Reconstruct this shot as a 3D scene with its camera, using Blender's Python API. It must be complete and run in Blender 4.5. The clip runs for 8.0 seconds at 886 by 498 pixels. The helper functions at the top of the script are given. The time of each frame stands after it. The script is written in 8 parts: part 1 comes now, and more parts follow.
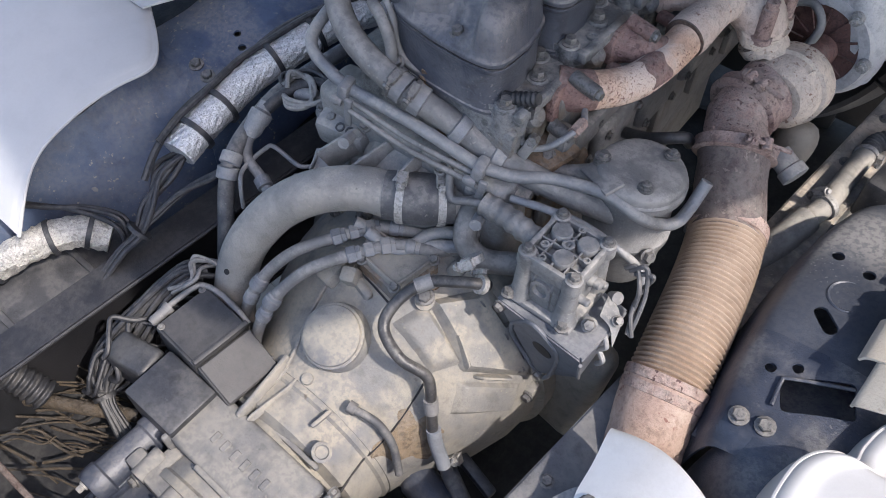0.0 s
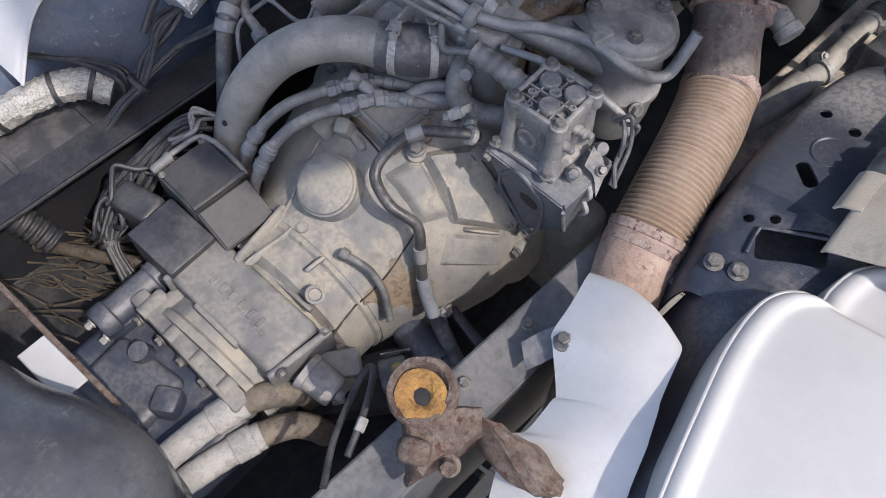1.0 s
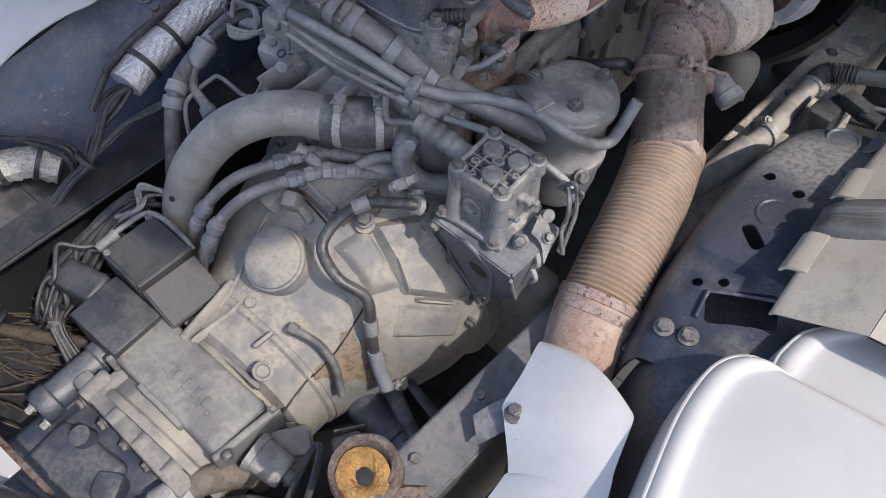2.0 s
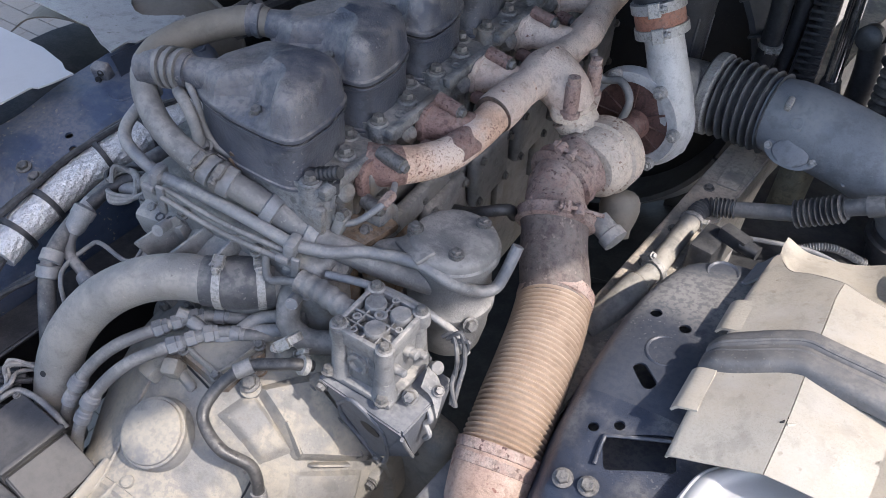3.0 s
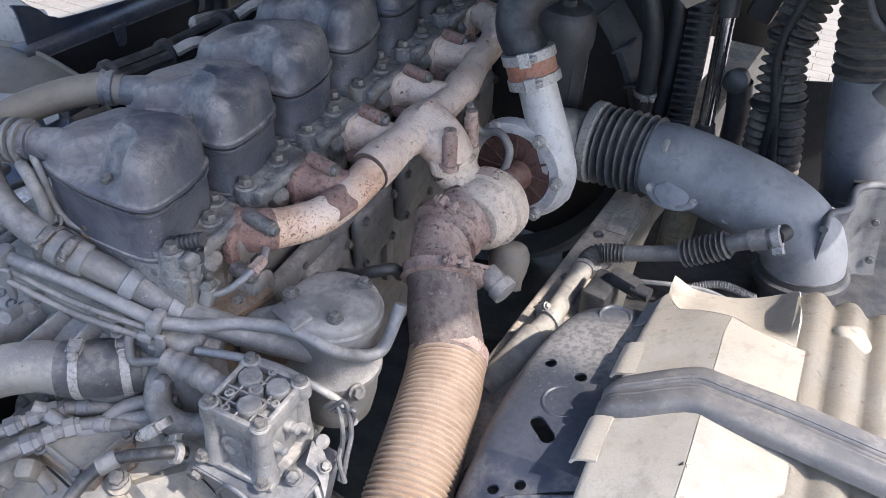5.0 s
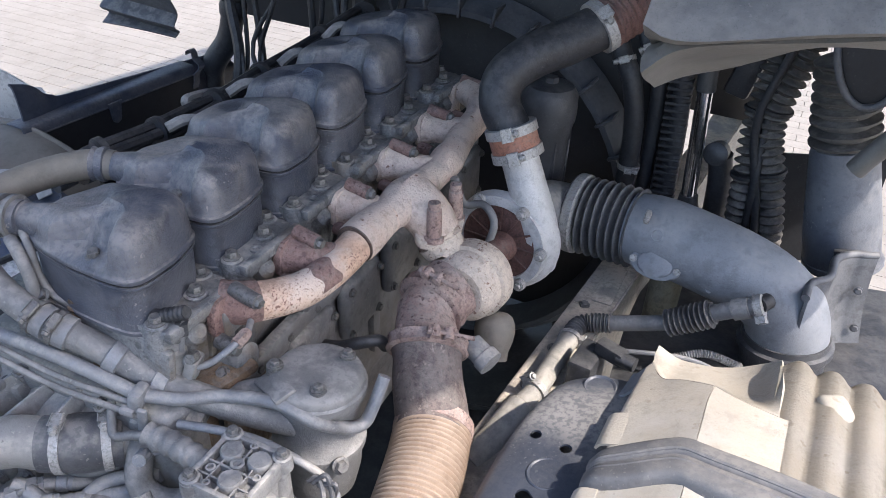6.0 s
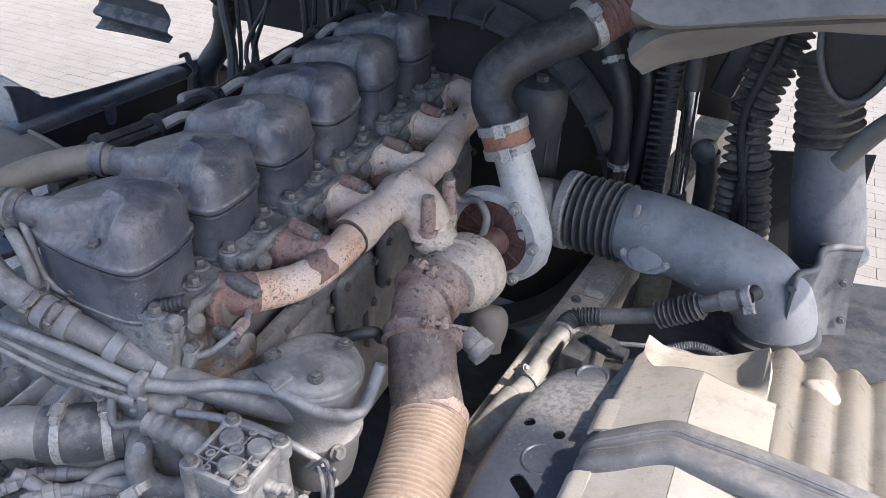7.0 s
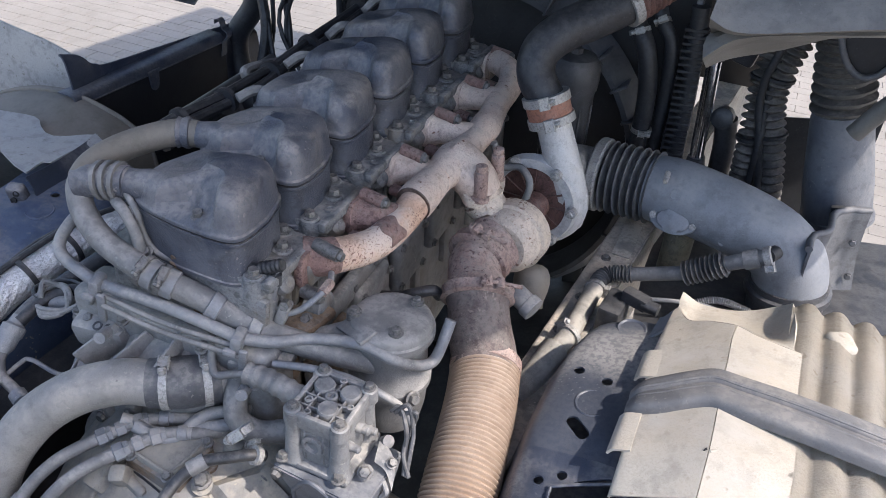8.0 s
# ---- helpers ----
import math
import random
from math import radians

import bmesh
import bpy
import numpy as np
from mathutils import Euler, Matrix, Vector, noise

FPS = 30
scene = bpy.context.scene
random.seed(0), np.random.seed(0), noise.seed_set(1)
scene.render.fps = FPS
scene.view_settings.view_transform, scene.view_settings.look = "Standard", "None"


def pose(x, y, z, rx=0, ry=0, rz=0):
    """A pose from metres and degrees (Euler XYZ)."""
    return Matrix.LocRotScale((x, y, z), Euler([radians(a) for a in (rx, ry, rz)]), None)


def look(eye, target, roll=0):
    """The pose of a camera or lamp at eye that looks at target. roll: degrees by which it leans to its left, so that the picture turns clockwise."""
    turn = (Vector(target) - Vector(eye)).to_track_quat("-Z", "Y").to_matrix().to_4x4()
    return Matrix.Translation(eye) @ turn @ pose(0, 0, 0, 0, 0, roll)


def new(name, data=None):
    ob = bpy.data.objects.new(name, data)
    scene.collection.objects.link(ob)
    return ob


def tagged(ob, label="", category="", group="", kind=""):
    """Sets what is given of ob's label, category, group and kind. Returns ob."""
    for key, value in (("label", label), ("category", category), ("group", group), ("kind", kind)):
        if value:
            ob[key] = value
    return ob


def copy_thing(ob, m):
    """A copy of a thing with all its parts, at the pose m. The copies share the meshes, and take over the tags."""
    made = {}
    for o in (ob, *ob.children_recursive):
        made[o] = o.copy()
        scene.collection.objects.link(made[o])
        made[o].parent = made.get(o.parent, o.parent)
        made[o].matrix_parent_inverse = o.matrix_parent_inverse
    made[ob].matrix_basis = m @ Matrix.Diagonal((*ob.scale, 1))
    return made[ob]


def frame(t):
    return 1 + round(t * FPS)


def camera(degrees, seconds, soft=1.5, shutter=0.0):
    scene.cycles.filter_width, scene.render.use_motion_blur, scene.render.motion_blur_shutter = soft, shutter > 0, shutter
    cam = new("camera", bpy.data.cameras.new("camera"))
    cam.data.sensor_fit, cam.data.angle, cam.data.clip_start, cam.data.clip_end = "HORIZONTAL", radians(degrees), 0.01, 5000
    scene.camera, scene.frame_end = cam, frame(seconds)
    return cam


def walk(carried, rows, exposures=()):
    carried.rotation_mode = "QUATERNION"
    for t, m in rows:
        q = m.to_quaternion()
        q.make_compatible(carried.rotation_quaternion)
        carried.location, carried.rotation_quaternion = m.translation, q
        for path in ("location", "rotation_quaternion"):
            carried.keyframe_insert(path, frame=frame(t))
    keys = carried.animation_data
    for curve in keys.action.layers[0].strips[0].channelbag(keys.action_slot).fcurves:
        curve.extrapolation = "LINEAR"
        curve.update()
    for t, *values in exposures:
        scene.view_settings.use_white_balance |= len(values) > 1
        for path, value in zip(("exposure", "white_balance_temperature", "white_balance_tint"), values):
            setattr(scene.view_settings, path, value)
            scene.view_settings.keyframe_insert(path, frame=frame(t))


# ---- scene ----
EXPOSURES = [(0.0, 1.18, 6550, 14), (1.2, 0.80, 6550, 14), (2.5, 1.06, 6550, 14), (3.0, 1.40, 6550, 14), (3.5, 1.60, 6550, 14), (6.5, 1.63, 6550, 14), (8.0, 1.38, 6550, 14)]
cam = camera(58.1, 8.0, soft=0.3)
PATH = [
    (0, (-0.043, -0.017, 2.086), (-0.791, 0.97, 0.515), 2.4),
    (0.5, (0.018, -0.049, 2.056), (-0.737, 0.907, 0.47), 1.8),
    (1, (0.053, -0.063, 2.061), (-0.604, 0.755, 0.358), 2.3),
    (1.2, (0.06, -0.074, 2.062), (-0.593, 0.736, 0.354), 2.4),
    (2.5, (0.103, 0.031, 2.043), (-0.645, 1.141, 0.557), 2.8),
    (3, (0.124, 0.054, 2.043), (-0.617, 1.311, 0.675), 3.7),
    (3.5, (0.14, 0.054, 2.032), (-0.585, 1.445, 0.792), 4.1),
    (4, (0.131, 0.058, 2.03), (-0.499, 1.503, 0.799), 4.8),
    (5.3, (0.166, 0.116, 1.988), (-0.468, 1.577, 0.779), 3.9),
    (5.5, (0.165, 0.11, 2.0), (-0.479, 1.59, 0.819), 3.8),
    (6, (0.182, 0.108, 2.005), (-0.486, 1.655, 0.928), 3.8),
    (6.5, (0.194, 0.104, 1.994), (-0.467, 1.661, 0.927), 3.8),
    (7, (0.193, 0.073, 1.992), (-0.461, 1.642, 0.938), 3.8),
    (7.5, (0.137, -0.004, 2.036), (-0.459, 1.521, 0.888), 4.4),
    (8, (0.106, -0.068, 2.076), (-0.476, 1.457, 0.92), 4.7),
]
walk(cam, [(t, look(eye, target, roll)) for t, eye, target, roll in PATH], EXPOSURES)
# ---- light ----
SUN_FROM = Vector((0.63, -0.05, 0.775)).normalized()
world = bpy.data.worlds.new("sky")
scene.world = world
world.use_nodes = True
wn = world.node_tree
sky = wn.nodes.new("ShaderNodeTexSky")
sky.sky_type = "NISHITA"
sky.sun_disc = False
sky.sun_elevation = math.asin(SUN_FROM.z)
sky.sun_rotation = math.atan2(SUN_FROM.x, SUN_FROM.y)
sky.dust_density = 2.0
wn.nodes["Background"].inputs["Strength"].default_value = 0.15
wn.links.new(sky.outputs[0], wn.nodes["Background"].inputs["Color"])
sun = new("sun", bpy.data.lights.new("sun", "SUN"))
sun.data.energy = 2.1
sun.data.angle = radians(0.9)
sun.data.color = (1.0, 0.94, 0.86)
sun.matrix_world = look(SUN_FROM * 20, (0, 0, 0))


# ---- materials ----
DUST = (0.335, 0.315, 0.285)


def material(name, base, other, dust=0.0, rough=0.6, metal=0.0, scale=9.0, bump=0.15, chips=None, chip_amount=0.0,
             chip_scale=60.0, fine=230.0, dust_colour=DUST, streak=None, grain=0.8, patch=0.78, side=0.08, chip_soft=0.04):
    """A worn surface: two tones in patches, fine grain, settled dust on what faces up, chips or rust specks."""
    m = bpy.data.materials.new(name)
    m.use_nodes = True
    nt = m.node_tree
    n, ln = nt.nodes, nt.links
    bsdf = n["Principled BSDF"]
    geo = n.new("ShaderNodeNewGeometry")
    info = n.new("ShaderNodeObjectInfo")

    def tex(s, detail=5.0, rgh=0.6):
        t = n.new("ShaderNodeTexNoise")
        t.inputs["Scale"].default_value = s
        t.inputs["Detail"].default_value = detail
        t.inputs["Roughness"].default_value = rgh
        ln.new(geo.outputs["Position"], t.inputs["Vector"])
        return t.outputs["Fac"]

    def span(src, lo, hi, a=0.0, b=1.0):
        r = n.new("ShaderNodeMapRange")
        r.interpolation_type = "SMOOTHSTEP"
        ln.new(src, r.inputs[0])
        for i, v in enumerate((lo, hi, a, b)):
            r.inputs[i + 1].default_value = v
        return r.outputs[0]

    def maths(op, a, b):
        t = n.new("ShaderNodeMath")
        t.operation = op
        for i, v in enumerate((a, b)):
            if isinstance(v, (int, float)):
                t.inputs[i].default_value = v
            else:
                ln.new(v, t.inputs[i])
        return t.outputs[0]

    def mix(fac, a, b):
        t = n.new("ShaderNodeMix")
        t.data_type = "RGBA"
        if isinstance(fac, (int, float)):
            t.inputs[0].default_value = fac
        else:
            ln.new(fac, t.inputs[0])
        for i, v in ((6, a), (7, b)):
            if isinstance(v, tuple):
                t.inputs[i].default_value = (*v, 1)
            else:
                ln.new(v, t.inputs[i])
        return t.outputs[2]

    big, small = tex(scale), tex(fine, 3.0, 0.7)
    colour = mix(span(big, 0.35, 0.65), base, other)
    colour = mix(maths("MULTIPLY", span(small, 0.47, 0.60), 0.36 * grain), colour, tuple(c * 0.45 for c in base))
    colour = mix(maths("MULTIPLY", span(tex(scale * 5.5, 5.0, 0.6), 0.5, 0.64), 0.75 * grain), colour, tuple(c * 0.4 for c in base))
    colour = mix(maths("MULTIPLY", span(tex(fine * 2.2, 2.0, 0.5), 0.60, 0.67), 0.6 * min(grain, 1.0)), colour, tuple(c * 0.28 for c in base))
    if streak:
        colour = mix(span(tex(scale * 0.6, 6.0, 0.65), 0.52, 0.68), colour, streak)
    if dust > 0:
        sep = n.new("ShaderNodeSeparateXYZ")
        ln.new(geo.outputs["Normal"], sep.inputs[0])
        up = span(sep.outputs["Z"], -0.05, 0.85, side, 1.0)
        mask = maths("MULTIPLY", up, span(tex(scale * 2.3, 6.0, patch * 0.85), 0.40, 0.58, 0.12, 1.0))
        mask = maths("MULTIPLY", mask, span(tex(fine * 0.5, 4.0, 0.65), 0.40, 0.56, 0.52, 1.0))
        spots = maths("MULTIPLY", span(tex(fine * 0.9, 1.0, 0.5), 0.66, 0.70), 0.75)
        mask = maths("MAXIMUM", mask, maths("MULTIPLY", spots, span(tex(scale * 1.7), 0.45, 0.6)))
        mask = maths("MULTIPLY", mask, dust)
        mask = maths("MULTIPLY", mask, span(info.outputs["Random"], 0.0, 1.0, 0.85, 1.1))
        colour = mix(mask, colour, dust_colour)
        ln.new(maths("MULTIPLY_ADD", mask, 0.35), bsdf.inputs["Roughness"])
        bsdf.inputs["Roughness"].links[0].from_node.inputs[2].default_value = rough
        if metal:
            ln.new(maths("MULTIPLY", maths("SUBTRACT", 1.0, mask), metal), bsdf.inputs["Metallic"])
    else:
        ln.new(span(small, 0.2, 0.8, max(rough - 0.08, 0.02), rough + 0.1), bsdf.inputs["Roughness"])
        bsdf.inputs["Metallic"].default_value = metal
    if chips:
        spot = span(tex(chip_scale, 4.0, 0.55), 0.62 - chip_amount, 0.62 + chip_soft - chip_amount)
        wide = span(tex(scale * 1.4, 4.0), 0.40, 0.60)
        colour = mix(maths("MULTIPLY", spot, wide), colour, chips)
    ln.new(colour, bsdf.inputs["Base Color"])
    if bump:
        bp = n.new("ShaderNodeBump")
        bp.inputs["Strength"].default_value = min(1.0, bump * 1.5)
        bp.inputs["Distance"].default_value = 0.006
        ln.new(maths("ADD", maths("MULTIPLY", tex(fine * 1.1, 4.0), 0.6), maths("MULTIPLY", tex(scale * 4.0, 3.0), 0.45)), bp.inputs["Height"])
        ln.new(bp.outputs[0], bsdf.inputs["Normal"])
    return m


PLASTIC = material("dusty_black_plastic", (0.062, 0.071, 0.094), (0.112, 0.119, 0.140), dust=0.54, rough=0.38, scale=6, bump=0.3, grain=0.7, patch=0.65, dust_colour=(0.40, 0.365, 0.33),
                   chips=(0.045, 0.055, 0.08), chip_amount=0.11, chip_scale=9, chip_soft=0.08, side=0.10)
CASTING = material("dusty_grey_casting", (0.18, 0.185, 0.196), (0.26, 0.26, 0.26), dust=0.95, rough=0.6, metal=0.15, scale=8, bump=0.25, grain=0.5, patch=0.62, dust_colour=(0.385, 0.365, 0.33), side=0.2,
                   streak=(0.16, 0.15, 0.14))
VALVE = material("dirty_valve_alloy", (0.16, 0.165, 0.175), (0.215, 0.215, 0.215), dust=0.8, rough=0.55, metal=0.15, scale=10, bump=0.2, grain=0.55, patch=0.7, dust_colour=(0.38, 0.365, 0.335), side=0.12)
IRON = material("dusty_dark_iron", (0.138, 0.146, 0.155), (0.218, 0.224, 0.23), dust=0.85, rough=0.55, metal=0.15, scale=10, bump=0.3, grain=1.0, patch=0.7, dust_colour=(0.36, 0.34, 0.31),
                streak=(0.20, 0.165, 0.13))
WETRUBBER = material("oily_black_hose", (0.026, 0.027, 0.03), (0.045, 0.045, 0.047), dust=0.3, rough=0.35, scale=16, bump=0.15, grain=0.4)
NAVY = material("scuffed_navy_steel", (0.030, 0.040, 0.065), (0.048, 0.06, 0.09), dust=0.35, rough=0.34, metal=0.1, scale=4, bump=0.2, grain=0.4, patch=0.62, dust_colour=(0.36, 0.345, 0.32))
ALLOY = material("dusty_alloy_gearbox", (0.18, 0.18, 0.178), (0.264, 0.251, 0.224), dust=0.9, rough=0.6, metal=0.1, scale=7, bump=0.16, patch=0.6, grain=0.45, side=0.25,
                 dust_colour=(0.335, 0.305, 0.25), streak=(0.145, 0.15, 0.165), chips=(0.15, 0.125, 0.10), chip_amount=-0.03, chip_scale=45, chip_soft=0.1)
SHIFTCASE = material("dull_shift_housing", (0.15, 0.15, 0.15), (0.21, 0.205, 0.195), dust=0.85, rough=0.6, metal=0.1, scale=8, bump=0.14, patch=0.62, grain=0.5, side=0.25,
                     dust_colour=(0.275, 0.26, 0.23), streak=(0.14, 0.145, 0.155))
SOIL = material("caked_brown_dirt", (0.19, 0.14, 0.09), (0.25, 0.19, 0.125), dust=0.4, rough=0.85, scale=14, bump=0.5)
DARKMETAL = material("oily_dark_metal", (0.038, 0.041, 0.049), (0.062, 0.064, 0.068), dust=0.22, rough=0.42, metal=0.2, scale=8, bump=0.1, grain=0.6, patch=0.65, dust_colour=(0.26, 0.25, 0.235))
RUBBER = material("dusty_rubber", (0.055, 0.058, 0.066), (0.085, 0.088, 0.095), dust=0.45, rough=0.5, scale=12, bump=0.2, grain=0.4, patch=0.6)
HOSE = material("dusty_grey_hose", (0.122, 0.124, 0.128), (0.185, 0.183, 0.178), dust=0.85, rough=0.5, scale=8, bump=0.25, grain=0.35, patch=0.6, dust_colour=(0.33, 0.315, 0.295),
                streak=(0.12, 0.12, 0.125), side=0.15)
PIPE = material("dusty_painted_pipe", (0.17, 0.18, 0.20), (0.24, 0.247, 0.26), dust=0.85, rough=0.45, metal=0.15, scale=7, bump=0.25, grain=0.35, patch=0.6, dust_colour=(0.36, 0.345, 0.32),
                streak=(0.15, 0.15, 0.155), side=0.15)
WARMPIPE = material("dusty_tan_grey_pipe", (0.21, 0.206, 0.198), (0.28, 0.272, 0.257), dust=0.8, rough=0.5, metal=0.1, scale=7, bump=0.3, grain=0.35, patch=0.6,
                    dust_colour=(0.385, 0.357, 0.317), side=0.25, streak=(0.215, 0.21, 0.205), chips=(0.17, 0.155, 0.14), chip_amount=-0.05, chip_scale=60)
SHROUD = material("dusty_shroud_plastic", (0.05, 0.055, 0.065), (0.07, 0.075, 0.085), dust=0.3, rough=0.45, scale=6, bump=0.1, grain=0.4, dust_colour=(0.2, 0.2, 0.205))
SATINBLACK = material("dusty_satin_black", (0.032, 0.034, 0.04), (0.05, 0.052, 0.058), dust=0.3, rough=0.45, scale=10, bump=0.2, grain=0.4, patch=0.6, dust_colour=(0.22, 0.215, 0.21))
CABLE = material("black_cable", (0.018, 0.020, 0.025), (0.03, 0.032, 0.038), dust=0.14, rough=0.5, scale=20, bump=0.1)
MANIFOLD = material("scaled_manifold_iron", (0.56, 0.43, 0.355), (0.64, 0.535, 0.46), dust=0.5, rough=0.85, scale=12, bump=0.6, grain=0.55, patch=0.65,
                    dust_colour=(0.60, 0.53, 0.46), chips=(0.20, 0.115, 0.09), chip_amount=-0.03, chip_scale=95)
HEATPIPE = material("heat_tinted_manifold_pipe", (0.62, 0.415, 0.30), (0.66, 0.51, 0.41), rough=0.85, scale=10, bump=0.5, grain=0.5,
                    streak=(0.66, 0.55, 0.47), chips=(0.20, 0.11, 0.085), chip_amount=0.055, chip_scale=240)
OXIDE = material("brown_oxide_iron", (0.32, 0.215, 0.185), (0.44, 0.33, 0.285), dust=0.4, rough=0.85, scale=18, bump=0.6,
                 chips=(0.10, 0.06, 0.055), chip_amount=0.03, chip_scale=120)
MAROON = material("dark_red_oxide", (0.215, 0.125, 0.108), (0.29, 0.185, 0.16), dust=0.25, rough=0.85, scale=20, bump=0.5, chips=(0.11, 0.06, 0.055), chip_amount=0.02, chip_scale=130)
TURBINE = material("pale_heat_iron", (0.66, 0.56, 0.46), (0.56, 0.47, 0.385), dust=0.3, rough=0.85, scale=16, bump=0.5, grain=0.5,
                   chips=(0.22, 0.135, 0.105), chip_amount=0.05, chip_scale=150)
RUSTYTAN = material("rust_flaked_tan_tube", (0.37, 0.26, 0.21), (0.44, 0.335, 0.275), rough=0.8, scale=12, bump=0.4, grain=0.5, streak=(0.50, 0.41, 0.35), chips=(0.19, 0.085, 0.07), chip_amount=0.02, chip_scale=75)
FLEX = material("heat_tanned_flex_steel", (0.34, 0.25, 0.185), (0.42, 0.325, 0.25), dust=0.35, rough=0.5, metal=0.15, scale=10, bump=0.1, grain=0.3,
                dust_colour=(0.39, 0.32, 0.25))
BURNT = material("burnt_steel_tube", (0.125, 0.098, 0.092), (0.19, 0.15, 0.135), dust=0.3, rough=0.7, metal=0.2, scale=16, bump=0.35,
                 chips=(0.27, 0.225, 0.195), chip_amount=0.02, chip_scale=90)
SILVER = material("silver_alloy", (0.46, 0.465, 0.47), (0.54, 0.54, 0.54), dust=0.5, rough=0.52, metal=0.2, scale=12, bump=0.2, grain=0.4, patch=0.6, dust_colour=(0.52, 0.49, 0.44))
STEEL = material("zinc_steel", (0.36, 0.36, 0.355), (0.44, 0.43, 0.41), dust=0.5, rough=0.5, metal=0.35, scale=30, bump=0.1)
BOLT = material("dusty_bolt", (0.135, 0.135, 0.138), (0.19, 0.187, 0.18), dust=0.5, rough=0.5, metal=0.5, scale=40, bump=0.15)
SANDRAIL = material("sand_dusted_rail", (0.21, 0.20, 0.185), (0.30, 0.28, 0.245), dust=1.1, patch=0.65, grain=0.6, rough=0.6, scale=7, bump=0.25, dust_colour=(0.50, 0.44, 0.365))
GREYRAIL = material("dull_grey_rail", (0.085, 0.09, 0.10), (0.13, 0.135, 0.145), dust=0.5, patch=0.6, grain=0.6, rough=0.5, scale=6, bump=0.08, dust_colour=(0.25, 0.245, 0.235))
BLACKRAIL = material("black_rail_paint", (0.014, 0.015, 0.018), (0.022, 0.022, 0.025), dust=0.09, rough=0.42, scale=7, bump=0.15, grain=0.4)
BRACKET = material("dull_blue_grey_sheet", (0.085, 0.095, 0.115), (0.13, 0.14, 0.16), dust=0.6, rough=0.5, scale=7, bump=0.15, grain=0.4, patch=0.6, dust_colour=(0.33, 0.325, 0.315))
BLUE = material("dark_blue_panel", (0.0467, 0.0748, 0.136), (0.0723, 0.102, 0.166), dust=0.35, rough=0.42, scale=5, bump=0.08, grain=0.4,
                chips=(0.25, 0.235, 0.21), chip_amount=-0.01, chip_scale=90)
PLATE = material("dusty_support_plate", (0.035, 0.045, 0.068), (0.055, 0.066, 0.09), dust=0.78, rough=0.38, metal=0.1, scale=1.3, bump=0.1, grain=0.25, patch=0.45, side=0.2, dust_colour=(0.34, 0.33, 0.31))
CREAM = material("dusty_cream_shield", (0.40, 0.37, 0.315), (0.46, 0.425, 0.36), dust=0.5, rough=0.65, scale=6, bump=0.2, grain=0.35, patch=0.65, streak=(0.47, 0.45, 0.41),
                 chips=(0.30, 0.265, 0.215), chip_amount=0.02, chip_scale=50, chip_soft=0.10, dust_colour=(0.45, 0.40, 0.325))
PALESHIELD = material("dusty_pale_sheet", (0.33, 0.335, 0.33), (0.40, 0.40, 0.39), dust=0.4, rough=0.5, scale=7, bump=0.15, grain=0.5, patch=0.7, dust_colour=(0.36, 0.35, 0.33),
                      chips=(0.20, 0.19, 0.175), chip_amount=0.0, chip_scale=70)
WHITE = material("white_guard", (0.455, 0.46, 0.465), (0.495, 0.495, 0.495), dust=0.06, rough=0.42, scale=4, bump=0.03, grain=0.06,
                 chips=(0.25, 0.22, 0.20), chip_amount=-0.13, chip_scale=90)
SHEET = material("pale_zinc_sheet", (0.64, 0.635, 0.62), (0.70, 0.69, 0.67), dust=0.08, rough=0.34, metal=0.35, scale=5, bump=0.04, grain=0.08,
                 chips=(0.22, 0.16, 0.12), chip_amount=-0.11, chip_scale=90)
DUCT = material("dusty_air_duct", (0.165, 0.18, 0.205), (0.215, 0.23, 0.252), dust=0.6, rough=0.52, scale=5, bump=0.12, grain=0.4, patch=0.6, dust_colour=(0.31, 0.315, 0.32))
ECU = material("dusty_control_unit", (0.036, 0.037, 0.041), (0.055, 0.055, 0.056), dust=0.5, rough=0.5, scale=8, bump=0.1, grain=0.5, patch=0.6, dust_colour=(0.105, 0.10, 0.096), side=0.2)
GREYLIP = material("grey_cab_edge", (0.10, 0.098, 0.092), (0.14, 0.136, 0.126), dust=0.3, rough=0.5, scale=6, bump=0.08, grain=0.4)
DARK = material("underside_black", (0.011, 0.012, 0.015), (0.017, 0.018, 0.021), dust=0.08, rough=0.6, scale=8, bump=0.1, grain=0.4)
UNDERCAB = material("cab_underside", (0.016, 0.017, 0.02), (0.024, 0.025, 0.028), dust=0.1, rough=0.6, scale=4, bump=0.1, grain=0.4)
GLOSSDARK = material("glossy_dark_plastic", (0.05, 0.054, 0.064), (0.07, 0.075, 0.085), dust=0.12, rough=0.24, scale=5, bump=0.05, grain=0.3)
OLIVE = material("olive_dusty_arch", (0.15, 0.135, 0.11), (0.20, 0.18, 0.15), dust=0.35, dust_colour=(0.27, 0.25, 0.22), rough=0.6, scale=6, bump=0.1, grain=0.3)
STAIN = material("rust_stained_casting", (0.17, 0.125, 0.09), (0.225, 0.145, 0.085), dust=0.45, rough=0.8, scale=16, bump=0.5, streak=(0.16, 0.15, 0.14))
SLEEVE = material("pale_fabric_sleeve", (0.30, 0.30, 0.295), (0.40, 0.395, 0.38), dust=0.3, rough=0.85, scale=16, bump=0.3, grain=0.5)
BROWNHOSE = material("dirty_brown_hose", (0.11, 0.095, 0.08), (0.17, 0.145, 0.115), dust=0.5, rough=0.7, scale=18, bump=0.3, dust_colour=(0.30, 0.25, 0.19))
